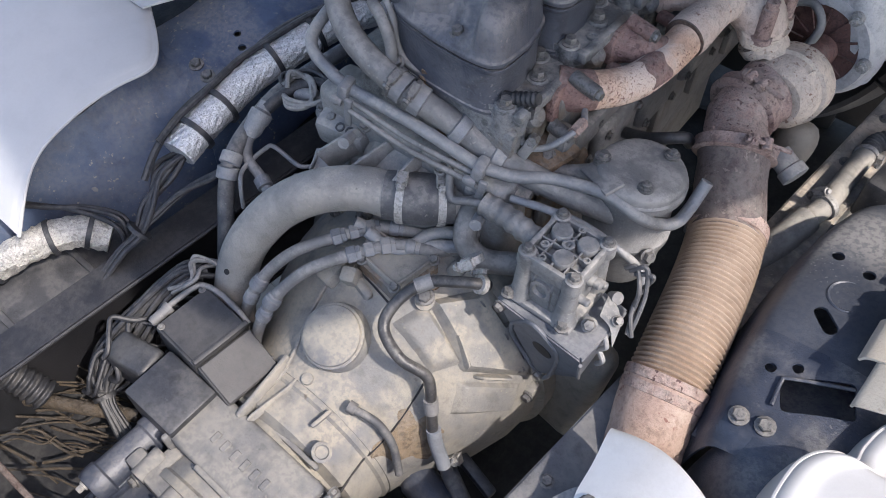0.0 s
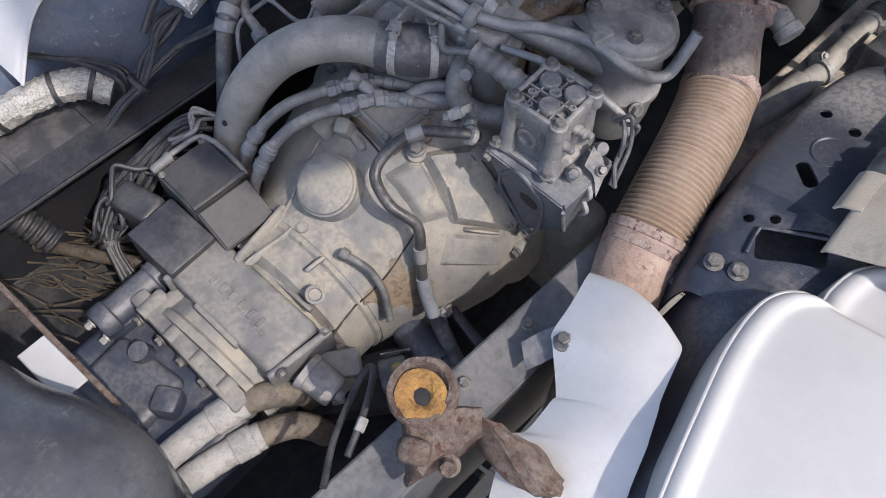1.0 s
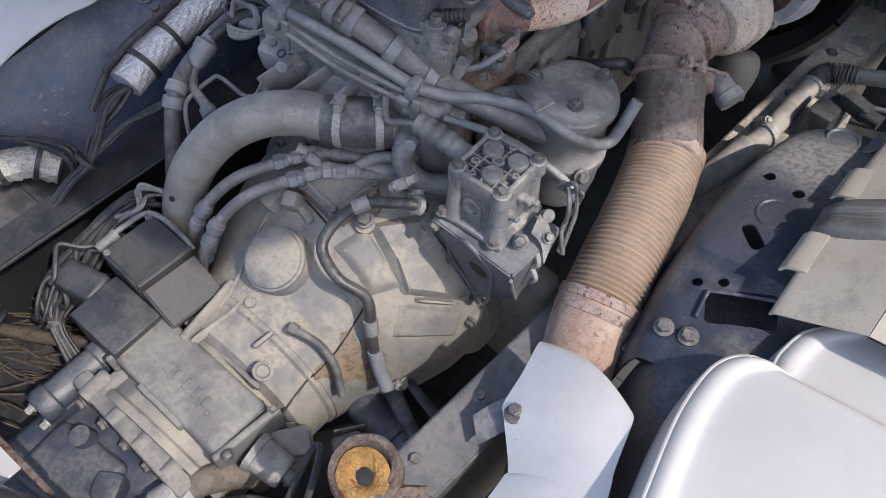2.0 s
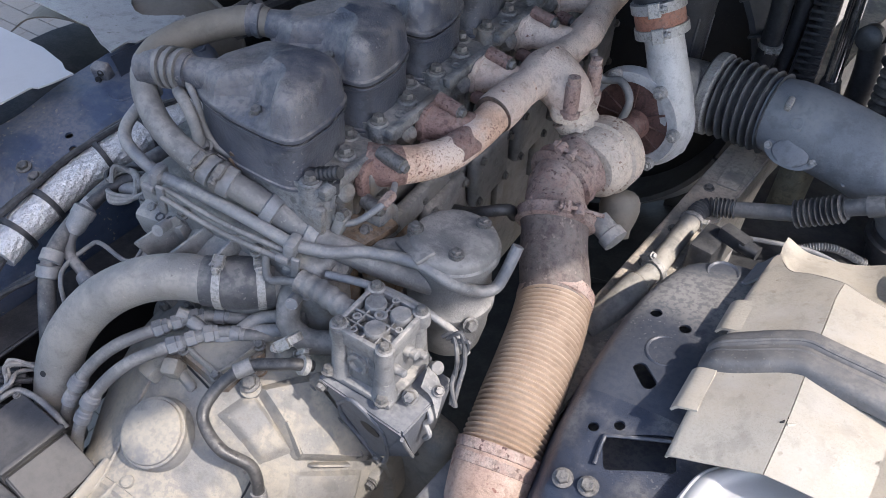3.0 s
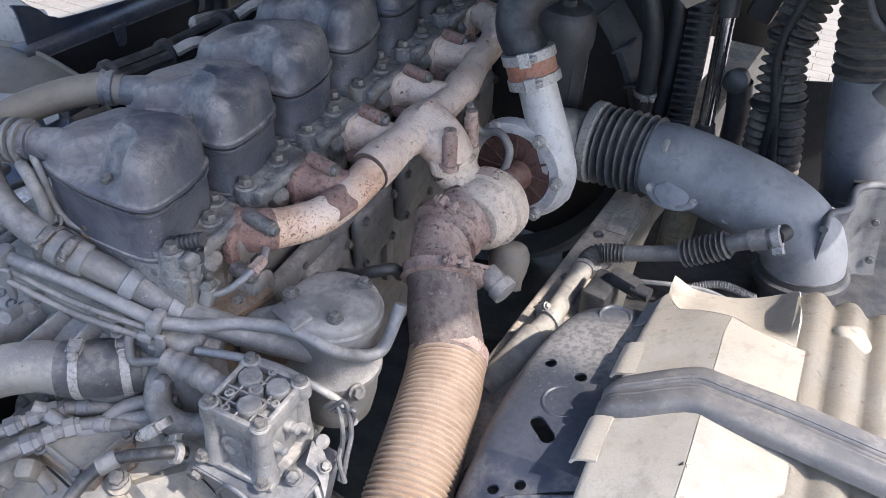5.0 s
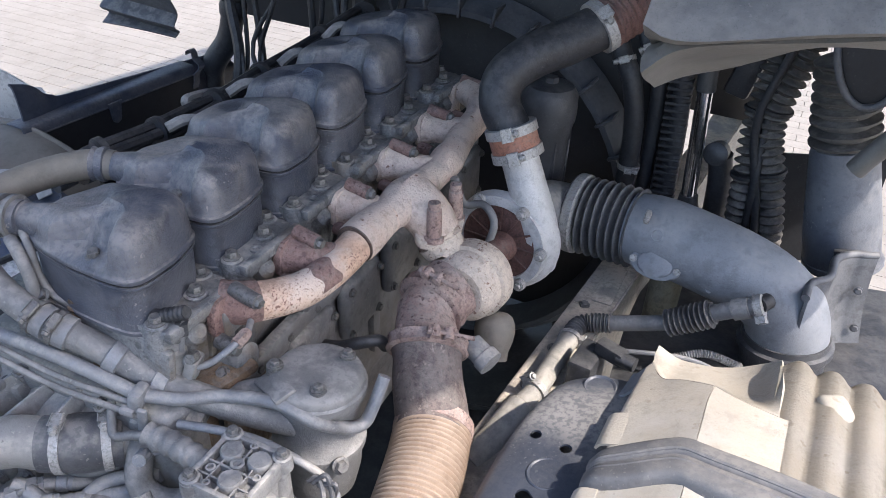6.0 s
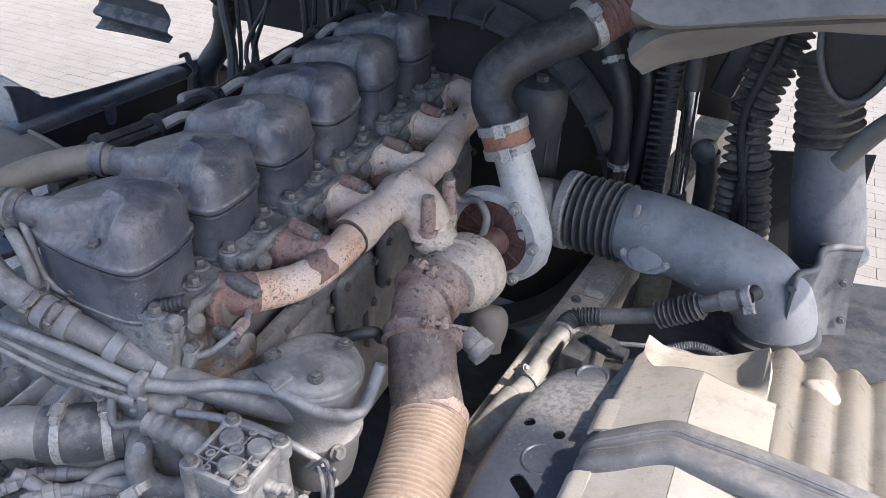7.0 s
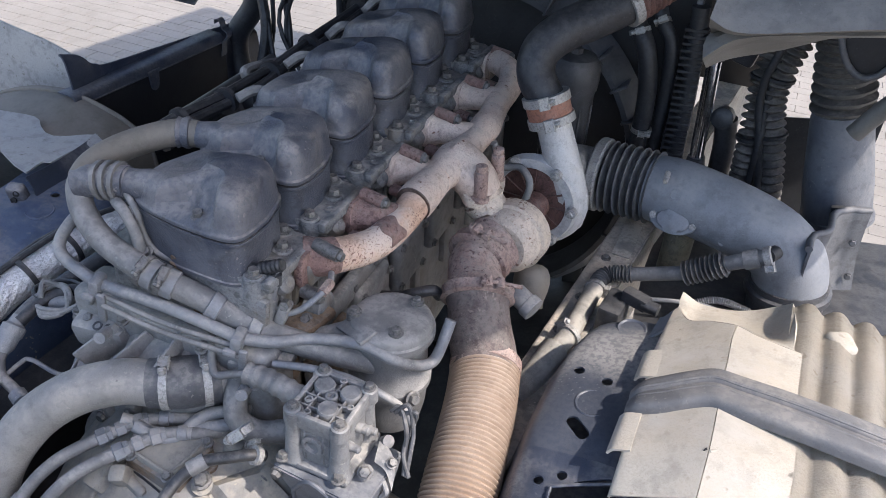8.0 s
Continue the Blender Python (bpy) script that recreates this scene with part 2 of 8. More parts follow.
FOIL = material("quilted_foil", (0.66, 0.67, 0.68), (0.78, 0.78, 0.78), dust=0.15, rough=0.38, metal=0.6, scale=25, bump=0.5, grain=0.4)
RUST = material("flaking_rust", (0.085, 0.055, 0.043), (0.15, 0.105, 0.085), dust=0.3, rough=0.9, scale=22, bump=1.0, chips=(0.08, 0.035, 0.025), chip_amount=0.03)
GREASE = material("old_yellow_grease", (0.42, 0.23, 0.06), (0.33, 0.17, 0.05), rough=0.45, scale=30, bump=0.6, chips=(0.12, 0.06, 0.03), chip_amount=0.02)
ORANGE = material("orange_silicone_hose", (0.34, 0.145, 0.09), (0.27, 0.12, 0.085), dust=0.5, rough=0.6, scale=20, bump=0.1)
CONDUIT = material("sun_faded_rubber", (0.055, 0.052, 0.05), (0.09, 0.083, 0.076), dust=0.6, rough=0.55, scale=9, bump=0.2, grain=0.4, patch=0.6, dust_colour=(0.27, 0.245, 0.215))
REDCORE = material("red_brown_core_plate", (0.125, 0.062, 0.052), (0.165, 0.085, 0.07), dust=0.25, rough=0.7, scale=18, bump=0.3)
PAVING = material("pale_concrete_paving", (0.265, 0.243, 0.212), (0.30, 0.275, 0.242), rough=0.9, scale=1.5, bump=0.15, fine=60, grain=0.2)
JOINT = material("paving_sand", (0.235, 0.213, 0.183), (0.265, 0.242, 0.212), rough=0.95, scale=3, bump=0.2)


# ---- mesh helpers ----
ORIGIN = {}


def finish(name, bm, mat, origin, sharp=38):
    bm.transform(Matrix.Translation(-Vector(origin)))
    bmesh.ops.recalc_face_normals(bm, faces=bm.faces[:])
    me = bpy.data.meshes.new(name)
    bm.to_mesh(me)
    bm.free()
    me.materials.append(mat)
    me.shade_smooth()
    me.set_sharp_from_angle(angle=radians(sharp))
    return new(name, me)


def thing(name, at, label, category, group="", kind=""):
    """An Empty at the base of a thing that has parts."""
    ob = new(name)
    ob.empty_display_size = 0.03
    ob.location = at
    ORIGIN[ob] = Vector(at)
    return tagged(ob, label, category, group, kind)


def part(name, bm, mat, parent, label="", sharp=38):
    ob = finish(name, bm, mat, ORIGIN[parent], sharp)
    ob.parent = parent
    ORIGIN[ob] = ORIGIN[parent]
    return tagged(ob, label)


def solo(name, bm, mat, label, category="", group="", kind="", sharp=38):
    """A thing of one mesh, its origin at its base."""
    lo = Vector((sum(v.co.x for v in bm.verts) / len(bm.verts), sum(v.co.y for v in bm.verts) / len(bm.verts), min(v.co.z for v in bm.verts)))
    ob = finish(name, bm, mat, lo, sharp)
    ob.location = lo
    ORIGIN[ob] = lo
    return tagged(ob, label, category, group, kind)


def axes(d, up=(0, 0, 1)):
    """A turn whose z axis lies along d."""
    z = Vector(d).normalized()
    u = Vector(up)
    if abs(z.dot(u)) > 0.98:
        u = Vector((0, 1, 0))
    x = u.cross(z).normalized()
    return Matrix((x, z.cross(x), z)).transposed()


def skin(bm, rings, close=True, caps=True):
    """Faces between rings of points with equal counts."""
    made = [[bm.verts.new(p) for p in r] for r in rings]
    k = len(rings[0])
    for a, b in zip(made, made[1:]):
        for i in range(k if close else k - 1):
            bm.faces.new((a[i], a[(i + 1) % k], b[(i + 1) % k], b[i]))
    if caps and close:
        bm.faces.new(made[0][::-1])
        bm.faces.new(made[-1])
    return bm


def smooth_line(pts, per=8):
    """Points on a smooth curve through pts."""
    p = [Vector(q) for q in pts]
    if len(p) < 3:
        return [p[0].lerp(p[-1], i / per) for i in range(per + 1)]
    p = [2 * p[0] - p[1], *p, 2 * p[-1] - p[-2]]
    out = []
    for i in range(1, len(p) - 2):
        a, b, c, d = p[i - 1:i + 3]
        for k in range(per):
            t = k / per
            out.append(0.5 * (2 * b + (c - a) * t + (2 * a - 5 * b + 4 * c - d) * t * t + (3 * b - a - 3 * c + d) * t ** 3))
    return [*out, p[-2]]


def tube(pts, r, sides=14, per=7, radius=None, bm=None, straight=False, caps=True):
    """A round tube along a smooth line; radius(s, total) gives the radius at a length s."""
    bm = bm or bmesh.new()
    line = [Vector(p) for p in pts] if straight else smooth_line(pts, per)
    total = sum((b - a).length for a, b in zip(line, line[1:]))
    s, rings, u = 0.0, [], None
    for i, p in enumerate(line):
        d = (line[min(i + 1, len(line) - 1)] - line[max(i - 1, 0)]).normalized()
        if u is None:
            u = axes(d).col[0].copy()
        u = (u - d * u.dot(d)).normalized()
        v = d.cross(u)
        if i:
            s += (p - line[i - 1]).length
        q = radius(s, total) if radius else r
        rings.append([p + (u * math.cos(a) + v * math.sin(a)) * q for a in (2 * math.pi * k / sides for k in range(sides))])
    return skin(bm, rings, caps=caps)


def even(pts, step):
    """The smooth line through pts, cut at an even step."""
    line = smooth_line(pts, 24)
    out, left = [line[0]], step
    for a, b in zip(line, line[1:]):
        gap = (b - a).length
        while gap >= left and gap > 0:
            a = a.lerp(b, left / gap)
            out.append(a)
            gap -= left
            left = step
        left -= gap
    return out


def bellows(pts, r, pitch, depth, sides=28, bm=None, ends=0.0):
    """A corrugated tube."""
    line = even(pts, pitch / 8)

    def wave(s, total):
        if s < ends or s > total - ends:
            return r - depth * 0.5
        return r - depth * 0.5 + depth * 0.5 * math.copysign(abs(math.cos(2 * math.pi * s / pitch)) ** 0.7, math.cos(2 * math.pi * s / pitch))
    return tube(line, r, sides, radius=wave, bm=bm, straight=True)


def lathe(profile, at, d, sides=28, bm=None, caps=True):
    """A turned shape: profile of (height along d, radius)."""
    bm = bm or bmesh.new()
    m, o = axes(d), Vector(at)
    rings = [[o + m @ Vector((r * math.cos(a), r * math.sin(a), h)) for a in (2 * math.pi * k / sides for k in range(sides))] for h, r in profile]
    return skin(bm, rings, caps=caps)


def block(size, at, turn=(0, 0, 0), bevel=0.004, segs=2, bm=None, taper=1.0):
    """A box with rounded edges; taper scales its top."""
    bm = bm or bmesh.new()
    t = bmesh.new()
    bmesh.ops.create_cube(t, size=1)
    for v in t.verts:
        k = taper if v.co.z > 0 else 1
        v.co = Vector((v.co.x * size[0] * k, v.co.y * size[1] * k, v.co.z * size[2]))
    if bevel:
        bmesh.ops.bevel(t, geom=t.edges[:], offset=min(bevel, min(size) * 0.45), segments=segs, affect="EDGES", profile=0.5)
    t.transform(pose(*at, *turn))
    return merge(bm, t)


def merge(bm, other):
    me = bpy.data.meshes.new("t")
    other.to_mesh(me)
    other.free()
    bm.from_mesh(me)
    bpy.data.meshes.remove(me)
    return bm


def outline(w, h, r, n=5):
    """A rounded rectangle about the origin."""
    out = []
    for cx, cy, a0 in ((w / 2 - r, h / 2 - r, 0), (-w / 2 + r, h / 2 - r, 90), (-w / 2 + r, -h / 2 + r, 180), (w / 2 - r, -h / 2 + r, 270)):
        for k in range(n + 1):
            a = radians(a0 + 90 * k / n)
            out.append((cx + r * math.cos(a), cy + r * math.sin(a)))
    return out


def prism(shape, z0, z1, m=None, bevel=0.0, bm=None):
    """A plate: a flat outline with thickness."""
    bm = bm or bmesh.new()
    t = bmesh.new()
    skin(t, [[(x, y, z0) for x, y in shape], [(x, y, z1) for x, y in shape]])
    if bevel:
        edges = [e for e in t.edges if abs(e.verts[0].co.z - e.verts[1].co.z) < 1e-6]
        bmesh.ops.bevel(t, geom=edges, offset=bevel, segments=2, affect="EDGES", profile=0.5)
    if m is not None:
        t.transform(m)
    return merge(bm, t)


def sheet(rows, thick=0.003, per=5, bm=None):
    """A bent sheet through a grid of points, with thickness."""
    bm = bm or bmesh.new()
    across = [smooth_line(r, per) for r in rows]
    grid = list(zip(*[smooth_line(c, per) for c in zip(*across)]))
    grid = [list(r) for r in grid]
    nr, nc = len(grid), len(grid[0])

    def normal(i, j):
        a = grid[min(i + 1, nr - 1)][j] - grid[max(i - 1, 0)][j]
        b = grid[i][min(j + 1, nc - 1)] - grid[i][max(j - 1, 0)]
        return a.cross(b).normalized() * thick
    top = [[bm.verts.new(p) for p in r] for r in grid]
    low = [[bm.verts.new(grid[i][j] + normal(i, j)) for j in range(nc)] for i in range(nr)]
    for i in range(nr - 1):
        for j in range(nc - 1):
            bm.faces.new((top[i][j], top[i][j + 1], top[i + 1][j + 1], top[i + 1][j]))
            bm.faces.new((low[i][j], low[i + 1][j], low[i + 1][j + 1], low[i][j + 1]))
    for i in range(nr - 1):
        for j in (0, nc - 1):
            bm.faces.new((top[i][j], top[i + 1][j], low[i + 1][j], low[i][j]))
    for j in range(nc - 1):
        for i in (0, nr - 1):
            bm.faces.new((top[i][j], low[i][j], low[i][j + 1], top[i][j + 1]))
    return bm


def bolt(at, d, r=0.009, h=0.009, bm=None, washer=1.35):
    """A hex head on its flange."""
    bm = bm or bmesh.new()
    lathe([(0, r * washer), (h * 0.22, r * washer), (h * 0.3, r * 1.05)], at, d, 14, bm)
    return lathe([(h * 0.2, r), (h * 0.85, r), (h, r * 0.85)], at, d, 6, bm)


def band(at, d, r, w=0.012, thick=0.0025, bm=None):
    """A flat ring round a pipe."""
    return lathe([(-w / 2, r - 0.002), (-w / 2, r + thick), (w / 2, r + thick), (w / 2, r - 0.002)], at, d, 28, bm)


def clamp(parent, at, d, r, w=0.012, screw=(0, 0, 1), mat=None, name="hose_clamp"):
    """A worm clamp: band, housing and screw, as parts."""
    d, s = Vector(d).normalized(), Vector(screw)
    s = (s - d * s.dot(d)).normalized()
    side = d.cross(s)
    at = Vector(at)
    b = part(name, band(at, d, r, w), mat or STEEL, parent)
    q = at + s * (r + 0.006)
    bm = bmesh.new()
    t = bmesh.new()
    bmesh.ops.create_cube(t, size=1)
    m = Matrix((d, side, s)).transposed().to_4x4()
    t.transform(Matrix.Translation(q) @ m @ Matrix.Diagonal((w * 1.15, 0.018, 0.010, 1)))
    bmesh.ops.bevel(t, geom=t.edges[:], offset=0.002, segments=1, affect="EDGES")
    merge(bm, t)
    lathe([(0, 0.0045), (0.022, 0.0045)], q - side * 0.004, side, 10, bm)
    bolt(q + side * 0.016, side, 0.0055, 0.007, bm)
    part("screw", bm, mat or STEEL, b)
    return b


def along(pts, f, per=8):
    """Place and direction at the fraction f of a smooth line."""
    line = smooth_line(pts, per)
    i = min(int(f * (len(line) - 1)), len(line) - 2)
    k = f * (len(line) - 1) - i
    return line[i].lerp(line[i + 1], k), (line[i + 1] - line[i]).normalized()


def cable(pts, r=0.004, wob=0.0, seed=0, mat=None, parent=None, name="cable", bm=None):
    rng = random.Random(seed)
    p = [Vector(q) + Vector([rng.uniform(-wob, wob) for _ in range(3)]) for q in pts]
    return tube(p, r, 8, 6, bm=bm)

# ---- ground ----
bm = bmesh.new()
bmesh.ops.create_grid(bm, x_segments=1, y_segments=1, size=400)
ground = solo("ground", bm, JOINT, "pale sandy bed under the paving of the yard", "ground", kind="structure")

# ---- chassis ----


def rail_x(y):
    return -0.274 + 0.104 * y


def rail_z(y):
    return 0.985 + 0.07 * (y - 1.45)


def beam(inner, width, z, y0, y1, depth, sgn):
    """A channel rail that follows the frame's opening; inner(y) is the edge that faces the engine."""
    bm = bmesh.new()
    rings = []
    for y in (y0, y1):
        x = inner(y)
        o = [(0, 0), (width, 0), (width, -depth), (width - 0.01, -depth), (width - 0.01, -0.012), (0, -0.012)]
        rings.append([(x + sgn * a, y, z(y) + b) for a, b in o])
    skin(bm, rings)
    bmesh.ops.bevel(bm, geom=[e for e in bm.edges if abs(e.verts[0].co.y - e.verts[1].co.y) > 0.5], offset=0.004, segments=2, affect="EDGES")
    return bm


rail = thing("frame_rail", (-0.15, 0.8, 0.72), "dark steel frame rail with sandy dust along its top", "truck frame", "frame rails")
part("web", beam(rail_x, 0.092, rail_z, 0.80, 3.2, 0.28, 1), SANDRAIL, rail)
# same rail; the blue-grey colour holds the shade that lies on this stretch
part("web", beam(rail_x, 0.092, rail_z, -0.9, 0.80, 0.28, 1), GREYRAIL, rail, "near stretch with its shade put in as dull blue-grey, thin dust")
for y in (0.33, 0.47, 1.24, 1.36, 1.52, 1.75):
    part("bolt", bolt((rail_x(y) + 0.03, y, rail_z(y) - 0.001), (0, -0.07, 1), 0.009, 0.008), BOLT, rail)
slotp = prism(outline(0.045, 0.16, 0.006), 0, 0.006, pose(rail_x(1.62) + 0.05, 1.62, rail_z(1.62) - 0.002, 4), 0.002)
part("cover_plate", slotp, SANDRAIL, rail)
rail = thing("frame_rail", (-0.99, 0.3, 0.65), "black painted steel frame rail beside the gearbox", "truck frame", "frame rails")
part("web", beam(lambda y: -1.017 + 0.10 * y, 0.082, lambda y: 0.875 + 0.08 * y, -0.9, 3.0, 0.28, -1), BLACKRAIL, rail)
part("edge_bead", tube([(-1.017 + 0.10 * y - 0.001, y, 0.875 + 0.08 * y - 0.004) for y in (-0.9, 0.5, 1.8, 3.0)], 0.004, 8, 4), BLACKRAIL, rail)
part("lower_flange", beam(lambda y: -1.017 + 0.10 * y, 0.080, lambda y: 0.607 + 0.08 * y, -0.9, 3.0, 0.012, -1), BLACKRAIL, rail)

# added black sheets: stand in for the shade below the engine, hide bright ground
pan = thing("noise_shield", (-0.6, 1.0, 0.42), "black sheet added under the engine to keep the gaps between the rails dark", "engine shield")
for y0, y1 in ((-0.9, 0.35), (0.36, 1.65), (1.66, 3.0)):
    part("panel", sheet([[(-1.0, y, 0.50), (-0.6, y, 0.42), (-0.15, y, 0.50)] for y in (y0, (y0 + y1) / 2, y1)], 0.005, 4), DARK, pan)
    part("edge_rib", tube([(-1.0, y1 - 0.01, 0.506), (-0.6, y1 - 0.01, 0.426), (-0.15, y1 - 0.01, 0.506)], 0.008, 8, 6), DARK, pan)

# ---- engine ----
PITCH, RISE = 0.1665, 0.0125
engine = thing("engine_block", (-0.64, 1.2, 0.62), "dusty grey cast iron six cylinder engine block", "engine block")
bm = bmesh.new()
block((0.36, 1.06, 0.36), (-0.66, 1.25, 0.98), (4.2, 0, 0), 0.015, 2, bm)
block((0.30, 1.0, 0.3), (-0.66, 1.25, 0.72), (4.2, 0, 0), 0.03, 2, bm)
part("crankcase", bm, CASTING, engine)
for i in range(7):
    part("side_rib", block((0.02, 0.03, 0.3), (-0.475, 0.78 + PITCH * i, 0.99 + RISE * i), (4, 0, 0), 0.006, 2), STAIN if i == 0 else CASTING, engine)
for i in range(12):
    part("side_bolt", bolt((-0.462, 0.80 + 0.0835 * i, 1.13 + 0.00625 * i), (1, 0, 0), 0.008, 0.008), BOLT, engine)
# stepped side covers below the ports
for i in range(6):
    y, z = 0.862 + PITCH * i, RISE * i
    c = part("side_cover", block((0.03, 0.130, 0.135), (-0.458, y, 1.055 + z), (4, 0, 0), 0.014, 3), STAIN if i == 0 else CASTING, engine)
    for dy in (-0.052, 0.052):
        for dz in (-0.05, 0.05):
            part("cover_bolt", bolt((-0.443, y + dy, 1.055 + z + dz), (1, 0, 0), 0.0075, 0.008), BOLT, c)
    part("port_boss", lathe([(0, 0.030), (0.03, 0.027), (0.034, 0.02)], (-0.475, y - 0.02, 1.19 + z), (1, 0, 0.1), 20), IRON, engine)
bm = bmesh.new()
block((0.022, 0.98, 0.045), (-0.468, 1.27, 1.165), (4.2, 0, 0), 0.005, 2, bm)
part("side_flange", bm, CASTING, engine)


def cylinder_head(neck):
    """One cylinder head with its plastic rocker cover, built at the first cylinder; the two rear covers have a hose neck."""
    cx, cy = -0.64, 0.802
    head = thing("cylinder_head", (cx, cy, 1.12), "grey cast cylinder head under a dusty black plastic rocker cover", "cylinder head", "cylinder heads")
    bm = bmesh.new()
    prism(outline(0.30, 0.158, 0.012), 1.12, 1.285, pose(cx - 0.005, cy, 0), 0.004, bm)
    prism(outline(0.10, 0.150, 0.02), 1.275, 1.303, pose(-0.535, cy, 0), 0.006, bm)
    block((0.05, 0.055, 0.05), (-0.487, cy + 0.045, 1.262), (0, 0, 0), 0.01, 2, bm)
    block((0.016, 0.150, 0.02), (-0.484, cy, 1.298), (0, 0, 0), 0.005, 2, bm)
    part("casting", bm, IRON, head)
    for dy in (-0.07, -0.025, 0.02, 0.062):
        part("side_rib", block((0.03, 0.016, 0.10), (-0.502, cy + dy, 1.222), (0, 6, 0), 0.006, 2), IRON, head)
    for dx, dy, h in ((0.0, -0.062, 0.0), (0.0, 0.020, 0.0), (-0.028, 0.064, -0.002)):
        boss = lathe([(-0.03, 0.021), (0.0, 0.0185), (0.007, 0.0175), (0.009, 0.015)], (-0.513 + dx, cy + dy, 1.298 + h), (0, 0, 1), 20)
        part("bolt_boss", boss, IRON, head)
        part("head_bolt", bolt((-0.513 + dx, cy + dy, 1.306 + h), (0, 0, 1), 0.0098, 0.013, washer=1.4), BOLT, head)
    part("side_plug", lathe([(0, 0.020), (0.020, 0.018), (0.028, 0.010)], (-0.500, cy - 0.018, 1.262), (0.8, 0, 0.5), 16), IRON, head)
    part("sensor_hole", lathe([(0, 0.010), (0.004, 0.010), (0.004, 0.006), (0.001, 0.005)], (-0.497, cy - 0.022, 1.303), (0, 0, 1), 16), IRON, head)
    # the cover: a skirt, a lip and a low rounded lid whose shoulders narrow to a neck
    shape = []
    for k in range(72):
        a = 2 * math.pi * k / 72
        c, s = math.cos(a), math.sin(a)
        x = 0.105 * math.copysign(abs(c) ** 0.34, c) + (0.012 if c > 0 else 0.0)
        y = 0.079 * math.copysign(abs(s) ** 0.34, s)
        if y > 0 and x > 0.06:
            x -= 0.016 * (y / 0.079) * (x - 0.06) / 0.057
        u = max(0.0, (0.03 - x) / 0.135)
        if neck:
            y *= 1 - (0.30 * u ** 1.5 if y < 0 else 0.90 * max(0.0, (u - 0.72) / 0.28) ** 1.6)
        else:
            y *= 1 - (0.22 if y < 0 else 0.30) * u ** 2.2
        shape.append((x, y))

    def ring(k, z, lean=0.0, shift=0.0):
        return [(cx + 0.002 + x * k, cy - 0.006 + shift + y * k, z + lean * min(x, 0.06)) for x, y in shape]

    bm = bmesh.new()
    skin(bm, [ring(1.015, 1.285), ring(1.015, 1.290), ring(0.99, 1.292), ring(0.985, 1.300), ring(0.968, 1.312), ring(0.968, 1.354), ring(0.985, 1.359), ring(1.0, 1.361), ring(1.0, 1.365)])
    part("skirt", bm, PLASTIC, head)
    bm = bmesh.new()
    skin(bm, [ring(0.94, 1.3652), ring(0.976, 1.3655), ring(0.976, 1.3695), ring(0.955, 1.370)])
    part("seal", bm, DARK, head)
    bm = bmesh.new()
    skin(bm, [ring(0.96, 1.3695), ring(1.010, 1.370), ring(1.014, 1.3725), ring(1.012, 1.376), ring(1.0, 1.3775), ring(0.982, 1.3785), ring(0.974, 1.382, 0.01, 0.001), ring(0.958, 1.392, 0.03, 0.002),
              ring(0.935, 1.405, 0.06, 0.003), ring(0.90, 1.416, 0.10, 0.005), ring(0.845, 1.424, 0.13, 0.007), ring(0.76, 1.4285, 0.14, 0.009), ring(0.65, 1.431, 0.14, 0.010), ring(0.52, 1.4325, 0.14, 0.010), ring(0.36, 1.4335, 0.14, 0.010), ring(0.15, 1.434, 0.14, 0.010)])
    for v in bm.verts:
        v.co.z += 0.0016 * noise.noise(v.co * 18)
        # towards the neck the raised body stands back from the near rim, where the bolt sits
        if v.co.z > 1.379 and v.co.y < cy:
            u = min(1.0, max(0.0, (-0.562 - v.co.x) / 0.036))
            w = min(1.0, max(0.0, (v.co.x + 0.675) / 0.045))
            v.co.y += 0.043 * w * w * (3 - 2 * w) * u * u * (3 - 2 * u) * min(1.0, (v.co.z - 1.379) / 0.016) * min(1.0, (cy - v.co.y) / 0.05)
            v.co.z -= 0.5 * max(0.0, v.co.z - 1.383) * math.exp(-((v.co.x + 0.608) / 0.022) ** 2 - ((v.co.y - 0.742) / 0.018) ** 2)
    lid = part("lid", bm, PLASTIC, head)
    part("boss", lathe([(-0.03, 0.0165), (-0.002, 0.0155), (0.0, 0.013)], (-0.608, cy - 0.0595, 1.384), (0.05, -0.2, 1), 18), PLASTIC, lid)
    part("cover_bolt", bolt((-0.608, cy - 0.0600, 1.3835), (0.05, -0.2, 1), 0.0095, 0.011, washer=1.35), BOLT, lid)
    part("boss", lathe([(-0.03, 0.014), (0.003, 0.0125)], (-0.655, cy + 0.055, 1.420), (0, 0.2, 1), 16), PLASTIC, lid)
    if not neck:
        return head
    lathe_neck = lathe([(-0.10, 0.020), (-0.06, 0.028), (-0.032, 0.0295), (-0.012, 0.0275), (0.008, 0.0240), (0.022, 0.0225), (0.024, 0.0250), (0.031, 0.0250)], (-0.735, cy - 0.036, 1.390), (-1, -0.16, -0.02), 24)
    part("neck", lathe_neck, PLASTIC, lid)
    return head


first_head = cylinder_head(True)
o = ORIGIN[first_head]
copy_thing(first_head, pose(o.x, o.y + PITCH, o.z + RISE))
plain_head = cylinder_head(False)
plain_head.location = (o.x, o.y + PITCH * 2, o.z + RISE * 2)
for i in range(3, 6):
    copy_thing(plain_head, pose(o.x, o.y + PITCH * i, o.z + RISE * i))

# ---- exhaust manifold ----
manifold = thing("exhaust_manifold", (-0.42, 1.1, 1.2), "scaled beige cast iron exhaust manifold with brown rust specks", "exhaust manifold")


def port(i):
    return Vector((-0.472, 0.842 + 0.1625 * i, 1.272 + RISE * i))


